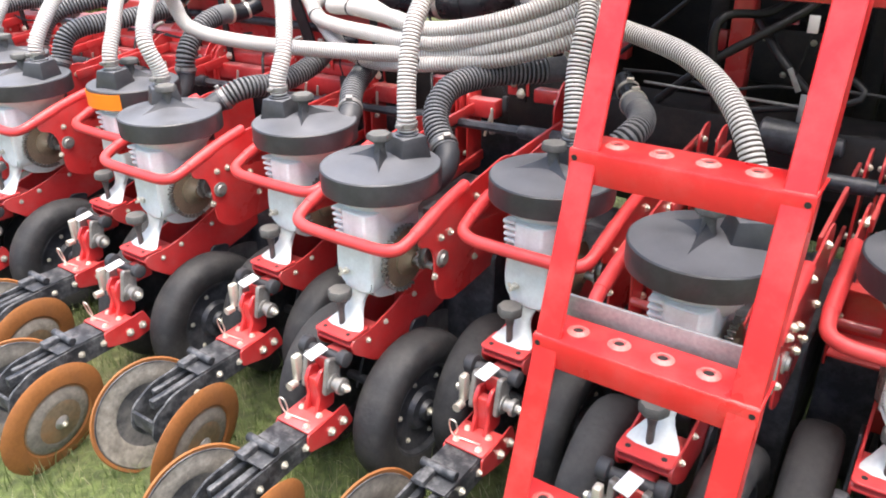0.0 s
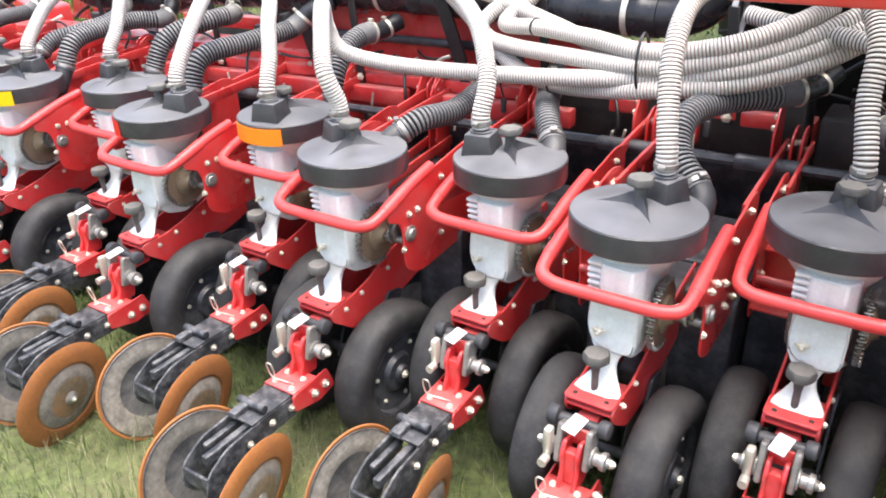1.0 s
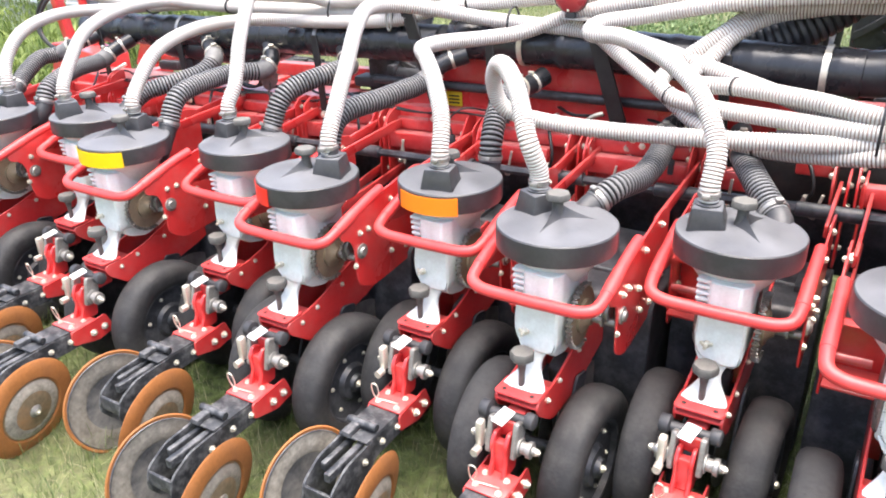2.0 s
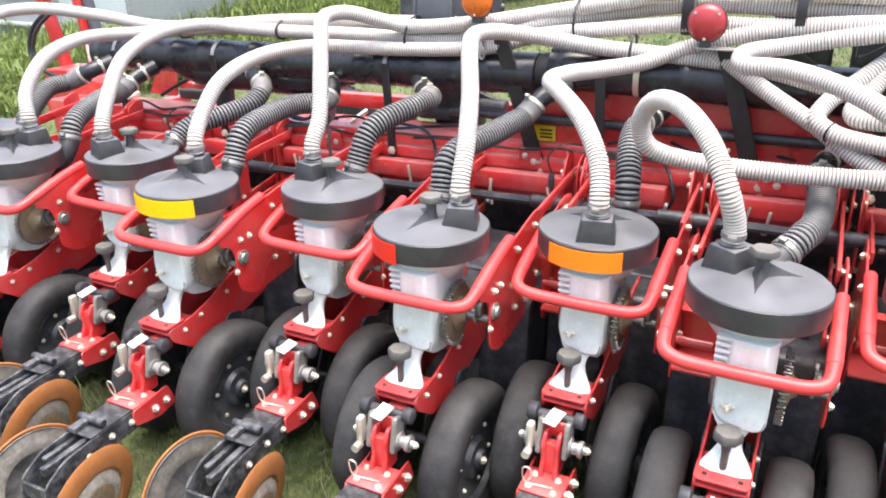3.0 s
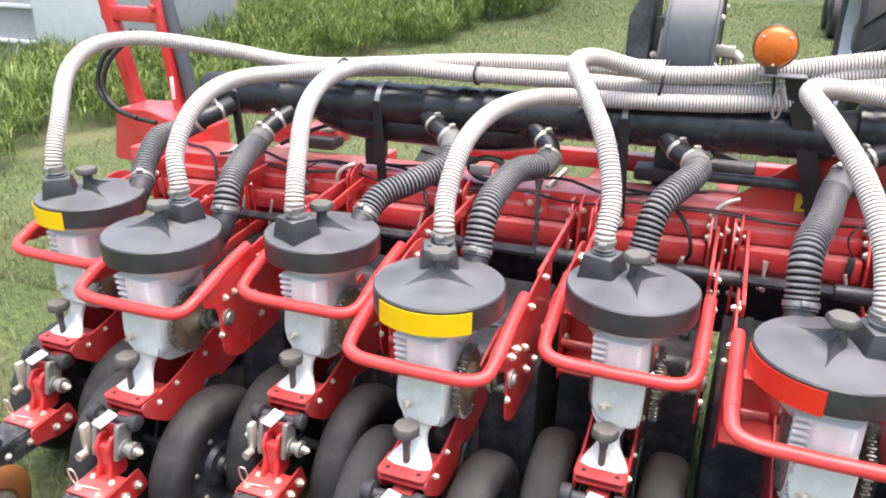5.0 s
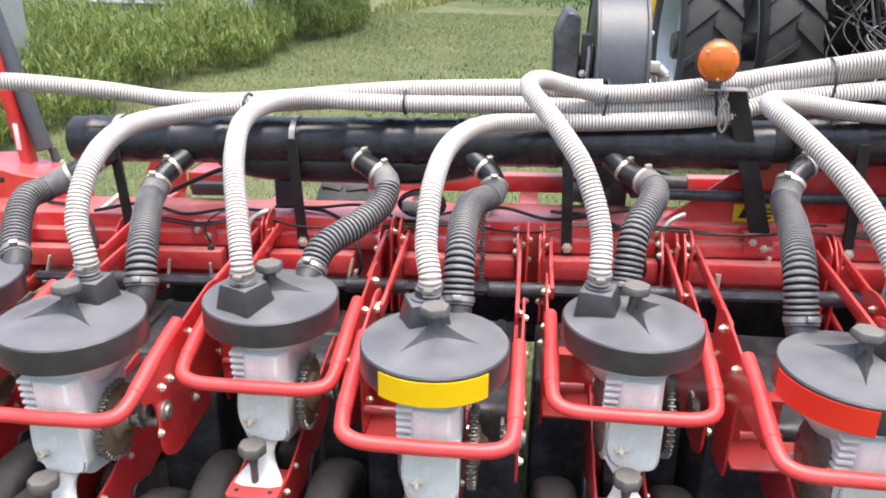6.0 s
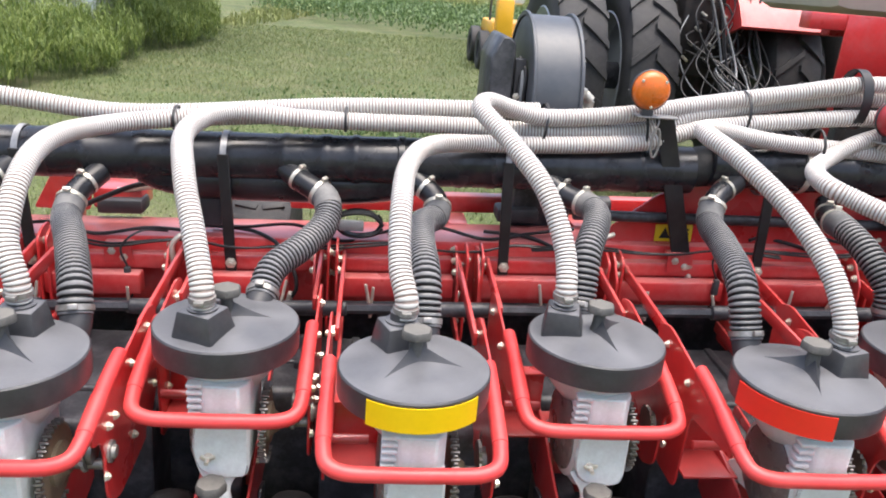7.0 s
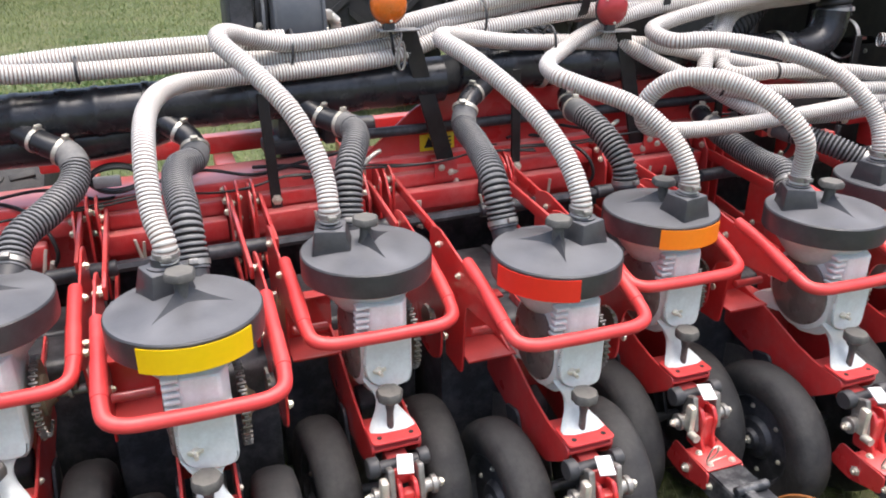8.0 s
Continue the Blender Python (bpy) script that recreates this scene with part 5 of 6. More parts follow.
# ---- fan ----
fan = thing("blower_fan", pose(0.455, 1.385, 0.113) @ Matrix.Scale(0.92, 4), "dark grey round blower fan housing on the frame", "fan")
bm = bmesh.new()
lathe(bm, [(0.24, -0.085), (0.285, -0.085), (0.292, -0.08), (0.292, 0.08), (0.285, 0.085), (0.24, 0.085)], pose(0, 0, 1.36) @ FACE_R, 48)
part("housing", bm, FAN, fan)
for x in (-0.084, 0.084):
    bm = bmesh.new()
    lathe(bm, [(0.286, -0.006), (0.302, -0.006), (0.304, -0.003), (0.304, 0.003), (0.302, 0.006), (0.286, 0.006)], pose(x, 0, 1.36) @ FACE_R, 48, False)
    part("rim_flange", bm, FAN, fan)
for i in range(10):
    again(bolt_mesh, fan, pose(0.092, 0.262 * math.cos(i * 0.628), 1.36 + 0.262 * math.sin(i * 0.628)) @ FACE_R)
bm = bmesh.new()
slab(bm, [(-0.225, 1.10), (-0.150, 1.10), (-0.140, 1.12), (-0.140, 1.555), (-0.165, 1.575), (-0.190, 1.575), (-0.225, 1.50)], -0.17, 0.13, 0.006, "y")
part("motor_guard", bm, BLACK, fan, "angular black sheet metal guard")
bm = bmesh.new()
lathe(bm, [(0.075, 0), (0.075, 0.025), (0.05, 0.035), (0.05, 0.09)], pose(-0.16, -0.02, 1.36) @ FACE_R, 20)
part("hydraulic_motor", bm, PLASTIC, fan)
for c, size in (((-0.112, -0.10, 1.28), (0.045, 0.05, 0.05)), ((-0.112, -0.13, 1.42), (0.04, 0.03, 0.16)), ((-0.112, -0.14, 1.20), (0.06, 0.04, 0.025))):
    bm = bmesh.new()
    box(bm, c, size, 0.005)
    part("valve_block", bm, PLASTIC, fan)
for n in range(3):
    tube("fan_hose", [(-0.115 + 0.012 * n, -0.14, 1.24), (-0.12 + 0.012 * n, -0.165, 1.32 + 0.03 * n), (-0.110 + 0.008 * n, -0.15, 1.42 + 0.02 * n), (-0.112, -0.10, 1.50)], 0.008, (CABLE, GHOSE, CABLE)[n], fan, "", 8, 0.02)
for z in (1.23, 1.30, 1.37):
    again(bolt_mesh, fan, pose(-0.125, -0.172, z) @ FACE_F @ Matrix.Scale(1.1, 4))
bm = bmesh.new()
box(bm, (0.115, -0.1, 1.39), (0.075, 0.05, 0.038), 0.006)
rod(bm, (0.145, -0.1, 1.385), (0.172, -0.1, 1.36), 0.021)
rod(bm, (0.168, -0.1, 1.365), (0.158, -0.1, 1.24), 0.019)
rod(bm, (0.125, -0.1, 1.37), (0.122, -0.1, 1.24), 0.014)
part("fitting", bm, ZINC, fan)
bm = bmesh.new()
box(bm, (0, 0, 0.96), (0.16, 0.25, 0.28), 0.01)
part("pedestal", bm, BLACK, fan)

# ---- drive chain down from the wing shaft ----
chain = thing("roller_chain", pose(0.05, 0.95, 0), "rusty roller chain hanging to the drive shaft", "chain")
for n in range(26):
    bm = bmesh.new()
    box(bm, (0.003 * math.sin(n), 0, 0.985 - 0.0115 * n), (0.020 if n % 2 else 0.013, 0.008, 0.010), 0.002)
    part("chain_link", bm, CHAIN, chain)
bm = bmesh.new()
lathe(bm, [(0.05, -0.006), (0.055, 0), (0.05, 0.006)], pose(0, 0.01, 1.0) @ FACE_R, 20)
part("chain_wheel", bm, STEEL, chain)

# ---- cables along the toolbar ----
random.seed(31)
for n in (0, 1, 2, 4, 5, 6, 7, 8):
    x = -1.3 + n * 0.62
    z = 0.93 + bar_z(x)
    pts = [(x + 0.16 * i, 1.10 + random.uniform(-0.05, 0.07), z + random.uniform(-0.005, 0.03)) for i in range(5)]
    c = tube("control_cable", pts, 0.006, CABLE, None, "", 6, 0.02)
    tagged(c, "thin black control cable lying on the toolbar", "cable", "cables on the toolbar")
for x, y in ((-0.86, 1.0), (1.02, 0.97), (1.9, 0.98), (2.65, 1.0)):
    z = bar_z(x)
    plug = thing("cable_plug", pose(x, y, z), "small black cable plug hanging at the toolbar", "plug", "cable plugs")
    tube("wire", [(0.10, 0.08, 0.93), (0.03, 0.02, 0.945), (-0.02, -0.01, 0.90), (0.0, -0.02, 0.84)], 0.0035, CABLE, plug, "", 6, 0.01)
    bm = bmesh.new()
    box(bm, (0.0, -0.022, 0.815), (0.02, 0.02, 0.055), 0.005)
    part("plug_body", bm, PLASTIC, plug)
    tube("wire", [(0.0, -0.022, 0.79), (0.01, -0.01, 0.76), (0.0, 0.0, 0.73)], 0.003, CABLE, plug, "", 6, 0.01)
tube_line = tube("bent_pipe", [(-1.05, 1.30, 0.93), (-0.95, 1.28, 0.965), (-0.82, 1.27, 0.99), (-0.74, 1.27, 0.985)], 0.012, ZINC, None, "", 10, 0.01)
tagged(tube_line, "short bright bent pipe handle on the frame", "pipe")
loop = tube("air_line", [(-1.1, 1.42, 0.93), (-0.95, 1.5, 1.02), (-0.75, 1.55, 1.04), (-0.55, 1.5, 1.0), (-0.35, 1.45, 1.03), (-0.15, 1.3, 1.08)], 0.009, CABLE, None, "", 8, 0.02)
tagged(loop, "black air line curving over the frame", "hose")
motor = thing("hydraulic_motor", pose(0.62, 1.25, bar_z(0.6)), "small black hydraulic motor with hoses", "motor")
bm = bmesh.new()
rod(bm, (-0.05, 0, 1.0), (0.10, 0, 1.0), 0.035, 20)
box(bm, (-0.07, 0, 1.0), (0.04, 0.09, 0.09), 0.008)
part("motor_body", bm, BLACK, motor)
for n in range(3):
    tube("motor_hose", [(-0.02 + 0.03 * n, 0, 1.03), (-0.1 - 0.05 * n, 0.02, 1.10), (-0.25 - 0.08 * n, 0.05, 1.12 - 0.02 * n), (-0.5, 0.1, 1.10)], 0.01, CABLE, motor, "", 8, 0.02)



coil = thing("cable_coil", pose(-0.17, 1.05, 0.945), "coiled black cable with a small grey control box", "cable")
random.seed(17)
for n in range(4):
    rx, rz, dy = 0.072 + random.uniform(-0.012, 0.012), 0.034 + random.uniform(-0.008, 0.008), 0.010 * n
    tube("loop", [(0.015 + rx * math.cos(a) + random.uniform(-0.004, 0.004), dy - 0.02, 0.018 + rz * math.sin(a)) for a in np.linspace(0.3 * n, 0.3 * n + 6.1, 14)], 0.006, CABLE, coil, "", 7, 0.012)
bm = bmesh.new()
box(bm, (-0.008, -0.034, 0.020), (0.078, 0.020, 0.034), 0.005)
part("control_box", bm, GHOSE, coil, "small grey box")
sensor = thing("junction_box", pose(-0.63, 1.12, 0.915), "black junction box with cable on the frame", "box")
bm = bmesh.new()
box(bm, (0, 0, 0.05), (0.075, 0.06, 0.10), 0.01)
box(bm, (0, 0, 0.105), (0.085, 0.07, 0.02), 0.006)
part("case", bm, PLASTIC, sensor)
tube("lead", [(0.03, 0, 0.09), (-0.10, 0.04, 0.115), (-0.24, 0.06, 0.10), (-0.36, 0.05, 0.05), (-0.46, 0.06, 0.0)], 0.009, CABLE, sensor, "", 8, 0.02)
for n, (x, y) in enumerate(((-0.72, 0.975), (0.62, 1.02), (1.55, 1.02))):
    grip = tube("bent_rod", [(x, y, 0.86 + bar_z(x)), (x - 0.002, y, 0.915 + bar_z(x)), (x + 0.012, y + 0.004, 0.938 + bar_z(x)), (x + 0.04, y + 0.01, 0.956 + bar_z(x)), (x + 0.062, y + 0.02, 0.962 + bar_z(x))], 0.0085, ZINC, None, "", 10, 0.01)
    tagged(grip, "short bent bright metal rod on the toolbar", "rod", "bent rods on the toolbar")
random.seed(41)
for n in range(16):
    x = -1.42 + 0.27 * n + random.uniform(-0.06, 0.06)
    pin = thing("lock_pin", pose(x, 0.925 + random.uniform(-0.02, 0.02), 0.715 + bar_z(x), random.uniform(-14, 4), random.uniform(-16, 16), 0), "thin bright steel lock pin", "pin", "lock pins along the toolbar")
    bm = bmesh.new()
    rod(bm, (0, 0, 0), (0, 0, random.uniform(0.075, 0.11)), 0.0052, 8)
    part("shank", bm, ZINC, pin)
    bm = bmesh.new()
    lathe(bm, [(0.010, 0), (0.011, 0.003), (0.011, 0.010), (0.008, 0.013)], pose(0, 0, -0.004), 10)
    part("collar", bm, STEEL, pin)
for n in range(5):
    x = -1.15 + 0.78 * n
    pts = [(x + 0.12 * i, 1.005 + 0.012 * math.sin(2.1 * i + n), 0.912 + bar_z(x + 0.12 * i) + 0.010 * math.cos(1.7 * i + 2 * n)) for i in range(8)]
    for q in range(2):
        c = tube("wiring_strand", [(a, b + 0.012 * q, d + 0.006 * q * math.sin(i)) for i, (a, b, d) in enumerate(pts)], 0.0042, CABLE, None, "", 6, 0.03)
        tagged(c, "thin black wire strand along the toolbar top", "cable", "wire strands on the toolbar")

# ---- ladder ----
ladder = thing("ladder", pose(3.667, -0.36, 0), "red painted steel step ladder with pierced treads", "ladder")


def lad(z):
    """Height to depth along the leaning ladder."""
    return 0.17 - (1.222 - z) * 0.32


HALF = 0.185
for s in (-1, 1):
    bm = bmesh.new()
    z0, z1 = 0.28, 1.80
    slab(bm, soft_outline([(lad(z0) - 0.012, z0), (lad(z0) + 0.045, z0), (lad(z1) + 0.045, z1), (lad(z1) - 0.012, z1)], 0.004, 2), s * HALF, s * (HALF + 0.012), 0.002)
    slab(bm, soft_outline([(lad(z0) - 0.016, z0), (lad(z0) - 0.004, z0), (lad(z1) - 0.004, z1), (lad(z1) - 0.016, z1)], 0.003, 2), s * (HALF - 0.035), s * (HALF + 0.012), 0.002)
    part("stile", bm, LADDER, ladder)
for z in (0.578, 0.900, 1.222, 1.545):
    bm = bmesh.new()
    box(bm, (0, lad(z) + 0.026, z), (HALF * 2 + 0.030, 0.094, 0.006), 0.002)
    box(bm, (0, lad(z) - 0.019, z - 0.027), (HALF * 2 + 0.030, 0.006, 0.056), 0.002)
    box(bm, (0, lad(z) + 0.070, z - 0.014), (HALF * 2 - 0.004, 0.006, 0.03), 0.002)
    tread = part("tread", bm, LADDER, ladder)
    for i in range(4):
        x = -0.134 + 0.079 * i
        bm = bmesh.new()
        lathe(bm, [(0.0095, 0.001), (0.0105, 0.0075), (0.0125, 0.0085), (0.0155, 0.007), (0.021, 0.0035)], pose(x, lad(z) + 0.030, z), 18, False)
        part("grip_ring", bm, WORN, tread, "scuffed paint round a hole")
        bm = bmesh.new()
        lathe(bm, [(0.0100, 0.0036), (0, 0.0036)], pose(x, lad(z) + 0.030, z), 14, False)
        part("hole", bm, INK, tread)
    for x in (-HALF - 0.004, HALF + 0.004):
        bm = bmesh.new()
        lathe(bm, [(0.0055, 0.0), (0, 0.0)], pose(x, lad(z) - 0.0224, z - 0.012) @ FACE_F, 12, False)
        part("hole", bm, INK, tread)
        bm = bmesh.new()
        slab(bm, soft_outline([(x - 0.010, lad(z) - 0.018), (x + 0.009, lad(z) - 0.016), (x + 0.008, lad(z) + 0.030), (x - 0.002, lad(z) + 0.046), (x - 0.009, lad(z) + 0.02)], 0.008, 3), z + 0.0028, z + 0.0036, 0, "z")
        part("worn_corner", bm, WORN, tread, "paint worn pale at the corner")
bm = bmesh.new()
box(bm, (0.0, lad(0.900) + 0.094, 0.898), (HALF * 2 + 0.02, 0.008, 0.075), 0.002, None)
part("back_plate", bm, ALU, ladder, "scuffed grey back plate")

# ---- tractor ----
tractor = thing("tractor", pose(2.585, 6.25, GROUND), "red tractor with dual rear wheels in front of the planter", "tractor")
TR = 0.98


def tractor_wheel(x):
    bm = bmesh.new()
    w = 0.23
    lathe(bm, [(0.60, w - 0.03), (0.70, w + 0.005), (0.84, w + 0.01), (0.92, w - 0.02), (0.94, w - 0.06), (0.945, 0), (0.94, -w + 0.06), (0.92, -w + 0.02), (0.84, -w - 0.01),
               (0.70, -w - 0.005), (0.60, -w + 0.03), (0.60, w - 0.03)], None, 64, False)
    bmesh.ops.remove_doubles(bm, verts=bm.verts[:], dist=1e-5)
    wheel = part("wheel", bm, TYRE, tractor, "big black lugged tractor tyre", pose(x, 0, TR) @ FACE_R)
    n = 22
    for i in range(n * 2):
        side = 1 if i % 2 else -1
        a0 = 2 * math.pi * i / (2 * n)
        bm = bmesh.new()
        rows = []
        for q in range(6):
            s = q / 5
            ax = side * (-0.015 + s * (w + 0.005))
            a = a0 + 0.20 * s
            da = 0.026 + 0.008 * s
            r0, r1 = 0.925 - 0.03 * s, 0.985 - 0.045 * s * s
            rows.append([bm.verts.new((r * math.cos(b), r * math.sin(b), ax)) for r, b in ((r0, a - da * 1.25), (r1, a - da), (r1, a + da), (r0, a + da * 1.25))])
        for p, r in zip(rows, rows[1:]):
            for j in range(3):
                bm.faces.new((p[j], p[j + 1], r[j + 1], r[j]))
        bm.faces.new(rows[0])
        bm.faces.new(rows[-1])
        part("lug", bm, TYRE, wheel)
    bm = bmesh.new()
    lathe(bm, [(0.605, w - 0.03), (0.59, w - 0.02), (0.57, w - 0.05), (0.54, 0.05), (0.45, 0.0), (0.20, -0.02), (0.16, 0.03), (0, 0.03)], None, 48, False)
    lathe(bm, [(0.605, -w + 0.03), (0.59, -w + 0.02), (0.57, -w + 0.05), (0.54, -0.05), (0.45, -0.06), (0.2, -0.06), (0, -0.06)], None, 48, False)
    part("rim", bm, RIM, wheel, "grey painted steel rim")
    return wheel


for x in (-0.93, -0.285, 1.02, 1.665):
    tractor_wheel(x)
bm = bmesh.new()
rod(bm, (-1.1, 0, TR), (2.2, 0, TR), 0.13, 20)
box(bm, (0.37, 0.1, 0.95), (0.72, 0.7, 0.9), 0.05)
box(bm, (0.37, 0.9, 1.2), (0.7, 1.2, 1.2), 0.08)
part("rear_axle", bm, BLACK, tractor)
bm = bmesh.new()
out = [(-1.10 * math.cos(a), TR + 1.10 * math.sin(a)) for a in np.linspace(0.56, 2.4, 20)] + [(-1.05 * math.cos(a), TR + 1.05 * math.sin(a)) for a in np.linspace(2.4, 0.56, 20)]
slab(bm, out, 0.42, 1.32, 0.0)
side = [(-1.10 * math.cos(a), TR + 1.10 * math.sin(a)) for a in np.linspace(0.56, 2.4, 20)] + [(0.55, TR + 0.55), (-0.55, TR + 0.45)]
slab(bm, side, 0.40, 0.43, 0.0)
part("fender", bm, RED, tractor)
bm = bmesh.new()
box(bm, (0.37, 0.95, 2.4), (1.7, 1.6, 1.4), 0.12)
part("cab", bm, PLASTIC, tractor, "dark cab")
bm = bmesh.new()
box(bm, (0.36, -0.42, 1.55), (0.66, 0.22, 0.95), 0.02)
for i in range(4):
    for j in range(2):
        rod(bm, (0.18 + 0.11 * i, -0.52, 1.35 + 0.2 * j), (0.18 + 0.11 * i, -0.60, 1.33 + 0.2 * j), 0.025, 12)
part("valve_block", bm, DARK, tractor, "black greasy hydraulic remote valve block")
bm = bmesh.new()
rod(bm, (-1.22, -0.05, 1.70), (-1.22, -0.05, 1.95), 0.04)
lathe(bm, [(0.06, 1.95), (0.075, 1.97), (0.07, 2.08), (0.04, 2.12), (0, 2.12)], pose(-1.22, -0.05, 0), 20)
part("side_lamp", bm, AMBER, tractor, "orange side lamp")
random.seed(9)
for i in range(34):
    x = 0.06 + 0.019 * i
    z = 1.15 + random.uniform(0, 0.85)
    sag = random.uniform(0.95, 1.35)
    tube("hydraulic_hose", [(x, -0.54, z), (x + random.uniform(-0.05, 0.05), -0.66, z + random.uniform(-0.03, 0.08)), (x + random.uniform(-0.15, 0.15), -0.80, (z + sag) / 2 + 0.05),
                            (x + random.uniform(-0.2, 0.2), -1.0, sag - 0.1), (0.35 + random.uniform(-0.3, 0.3), -1.6, 0.85), (0.3, -2.7, 0.80)], random.choice((0.006, 0.008, 0.010)), GHOSE if i % 5 == 0 else CABLE, tractor, "", 7, 0.05)
for i in range(16):
    bm = bmesh.new()
    x = 0.08 + 0.038 * i
    rod(bm, (x, -0.53, 1.25 + 0.13 * (i % 5)), (x + 0.015, -0.62, 1.22 + 0.13 * (i % 5)), 0.013, 10)
    part("coupling", bm, ZINC, tractor)

# ---- small yellow vehicle behind the tractor ----
cart = thing("utility_vehicle", pose(2.16, 15.1, GROUND), "small yellow utility vehicle with white tank parked on the grass", "vehicle")
bm = bmesh.new()
v = box(bm, (0.55, 0.6, 0.72), (0.95, 1.9, 0.50), 0.06)
for q in v:
    if q.co.z > 0.8:
        q.co.y = 0.6 + (q.co.y - 0.6) * 0.85
part("body", bm, MOWER, cart, "yellow painted body")
bm = bmesh.new()
box(bm, (0.30, -0.30, 1.05), (0.34, 0.30, 0.75), 0.05)
part("rear_hood", bm, MOWER, cart, "yellow-orange rear hood")
bm = bmesh.new()
box(bm, (0.42, -0.10, 1.50), (0.55, 0.45, 0.34), 0.08)
lathe(bm, [(0.10, 1.66), (0.10, 1.72), (0.06, 1.74), (0, 1.74)], pose(0.42, -0.10, 0), 16)
part("tank", bm, WHITETANK, cart, "white plastic tank")
wheel = None
for x, y in ((-0.05, -0.1), (1.12, -0.1), (-0.05, 1.35), (1.12, 1.35)):
    at = pose(x, y, 0.39) @ FACE_R
    if wheel is None:
        bm = bmesh.new()
        lathe(bm, [(0.20, 0.10), (0.33, 0.125), (0.38, 0.10), (0.392, 0.04), (0.392, -0.04), (0.38, -0.10), (0.33, -0.125), (0.20, -0.10), (0.20, 0.10)], None, 32, False)
        bmesh.ops.remove_doubles(bm, verts=bm.verts[:], dist=1e-5)
        lathe(bm, [(0.20, 0.08), (0.16, 0.05), (0, 0.05)], None, 24, False)
        lathe(bm, [(0.20, -0.08), (0.16, -0.05), (0, -0.05)], None, 24, False)
        wheel = part("wheel", bm, TYRE, cart, "black rubber wheel", at)
    else:
        again(wheel, cart, at)
for x in (0.12, 0.95):
    tube("roll_bar", [(x, 0.45, 0.9), (x, 0.46, 1.5), (x, 0.5, 1.9), (0.535, 0.5, 1.98)], 0.025, BLACK, cart, "", 8, 0.05)

# ---- seed tank of the planter ----
tank = thing("seed_tank", pose(3.2, 3.42, 0), "big ivory seed tank with red frame over the planter centre", "tank")
bm = bmesh.new()
v = box(bm, (0.35, 0.3, 2.25), (2.4, 1.5, 1.1), 0.12)
for q in v:
    if q.co.z < 2.0:
        q.co.x = 0.35 + (q.co.x - 0.35) * 0.86
        q.co.y = 0.3 + (q.co.y - 0.3) * 0.7
part("tank_body", bm, TANK, tank, "ivory plastic tank body")
bm = bmesh.new()
box(bm, (0.35, -0.42, 1.66), (2.6, 0.12, 0.09), 0.01)
for x in (0.2, 1.5):
    box(bm, (x, -0.42, 1.15), (0.12, 0.12, 0.7), 0.01)
    box(bm, (x, 0.9, 1.15), (0.12, 0.12, 0.8), 0.01)
box(bm, (0.80, 0.9, 1.62), (1.7, 0.12, 0.16), 0.01)
box(bm, (0.75, 0.3, 1.70), (1.7, 1.3, 0.05), 0.01)
part("tank_frame", bm, RED, tank, "red square tube frame")
bm = bmesh.new()
box(bm, (0.45, -0.487, 1.515), (2.38, 0.014, 0.38), 0.004)
part("skirt", bm, RED, tank, "red sheet metal skirt")
# dark wall and bars added as backdrop for the shade under the tank
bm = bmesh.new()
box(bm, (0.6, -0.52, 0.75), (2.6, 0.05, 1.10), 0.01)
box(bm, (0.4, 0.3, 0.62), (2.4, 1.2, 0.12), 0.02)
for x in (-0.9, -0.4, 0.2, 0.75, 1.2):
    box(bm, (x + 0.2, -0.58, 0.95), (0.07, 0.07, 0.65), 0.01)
part("understructure", bm, DARK, tank, "dark panel and bars standing for shade under the tank")
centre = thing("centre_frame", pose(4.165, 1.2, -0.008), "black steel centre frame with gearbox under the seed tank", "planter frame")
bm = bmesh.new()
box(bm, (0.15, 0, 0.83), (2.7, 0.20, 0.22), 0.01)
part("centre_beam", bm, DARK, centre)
# added dark panels close a cavity so the centre stays in shade
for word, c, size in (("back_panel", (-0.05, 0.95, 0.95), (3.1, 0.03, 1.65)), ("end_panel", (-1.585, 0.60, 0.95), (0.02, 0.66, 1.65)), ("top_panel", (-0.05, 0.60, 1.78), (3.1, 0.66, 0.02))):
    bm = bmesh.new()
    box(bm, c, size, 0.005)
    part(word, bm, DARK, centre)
bm = bmesh.new()
rod(bm, (-1.05, -0.12, 1.016), (-0.55, -0.12, 1.006), 0.005, 8)
part("steel_line", bm, STEEL, centre, "grey steel pipe line")
bm = bmesh.new()
rod(bm, (-0.66, -0.13, 0.915), (-0.46, -0.13, 0.905), 0.05, 20)
rod(bm, (-0.46, -0.13, 0.905), (-0.42, -0.13, 0.905), 0.03, 16)
part("electric_motor", bm, BLACK, centre)
for x, z, h in ((-0.742, 1.10, 0.11), (-0.98, 1.06, 0.08), (-0.28, 1.15, 0.12), (0.05, 1.2, 0.14)):
    bm = bmesh.new()
    box(bm, (x, 0.45, z), (0.055, 0.02, h), 0.004)
    part("red_bracket", bm, RED, centre, "dark red bracket")
bm = bmesh.new()
box(bm, (-0.565, -0.15, 1.252), (0.030, 0.006, 0.050), 0.003)
part("hang_tag", bm, CHROME, centre, "small pale hanging tag")
tube("tag_cord", [(-0.565, -0.15, 1.228), (-0.575, -0.14, 1.16), (-0.59, -0.13, 1.10)], 0.003, CABLE, centre, "", 6, 0.02)
random.seed(5)
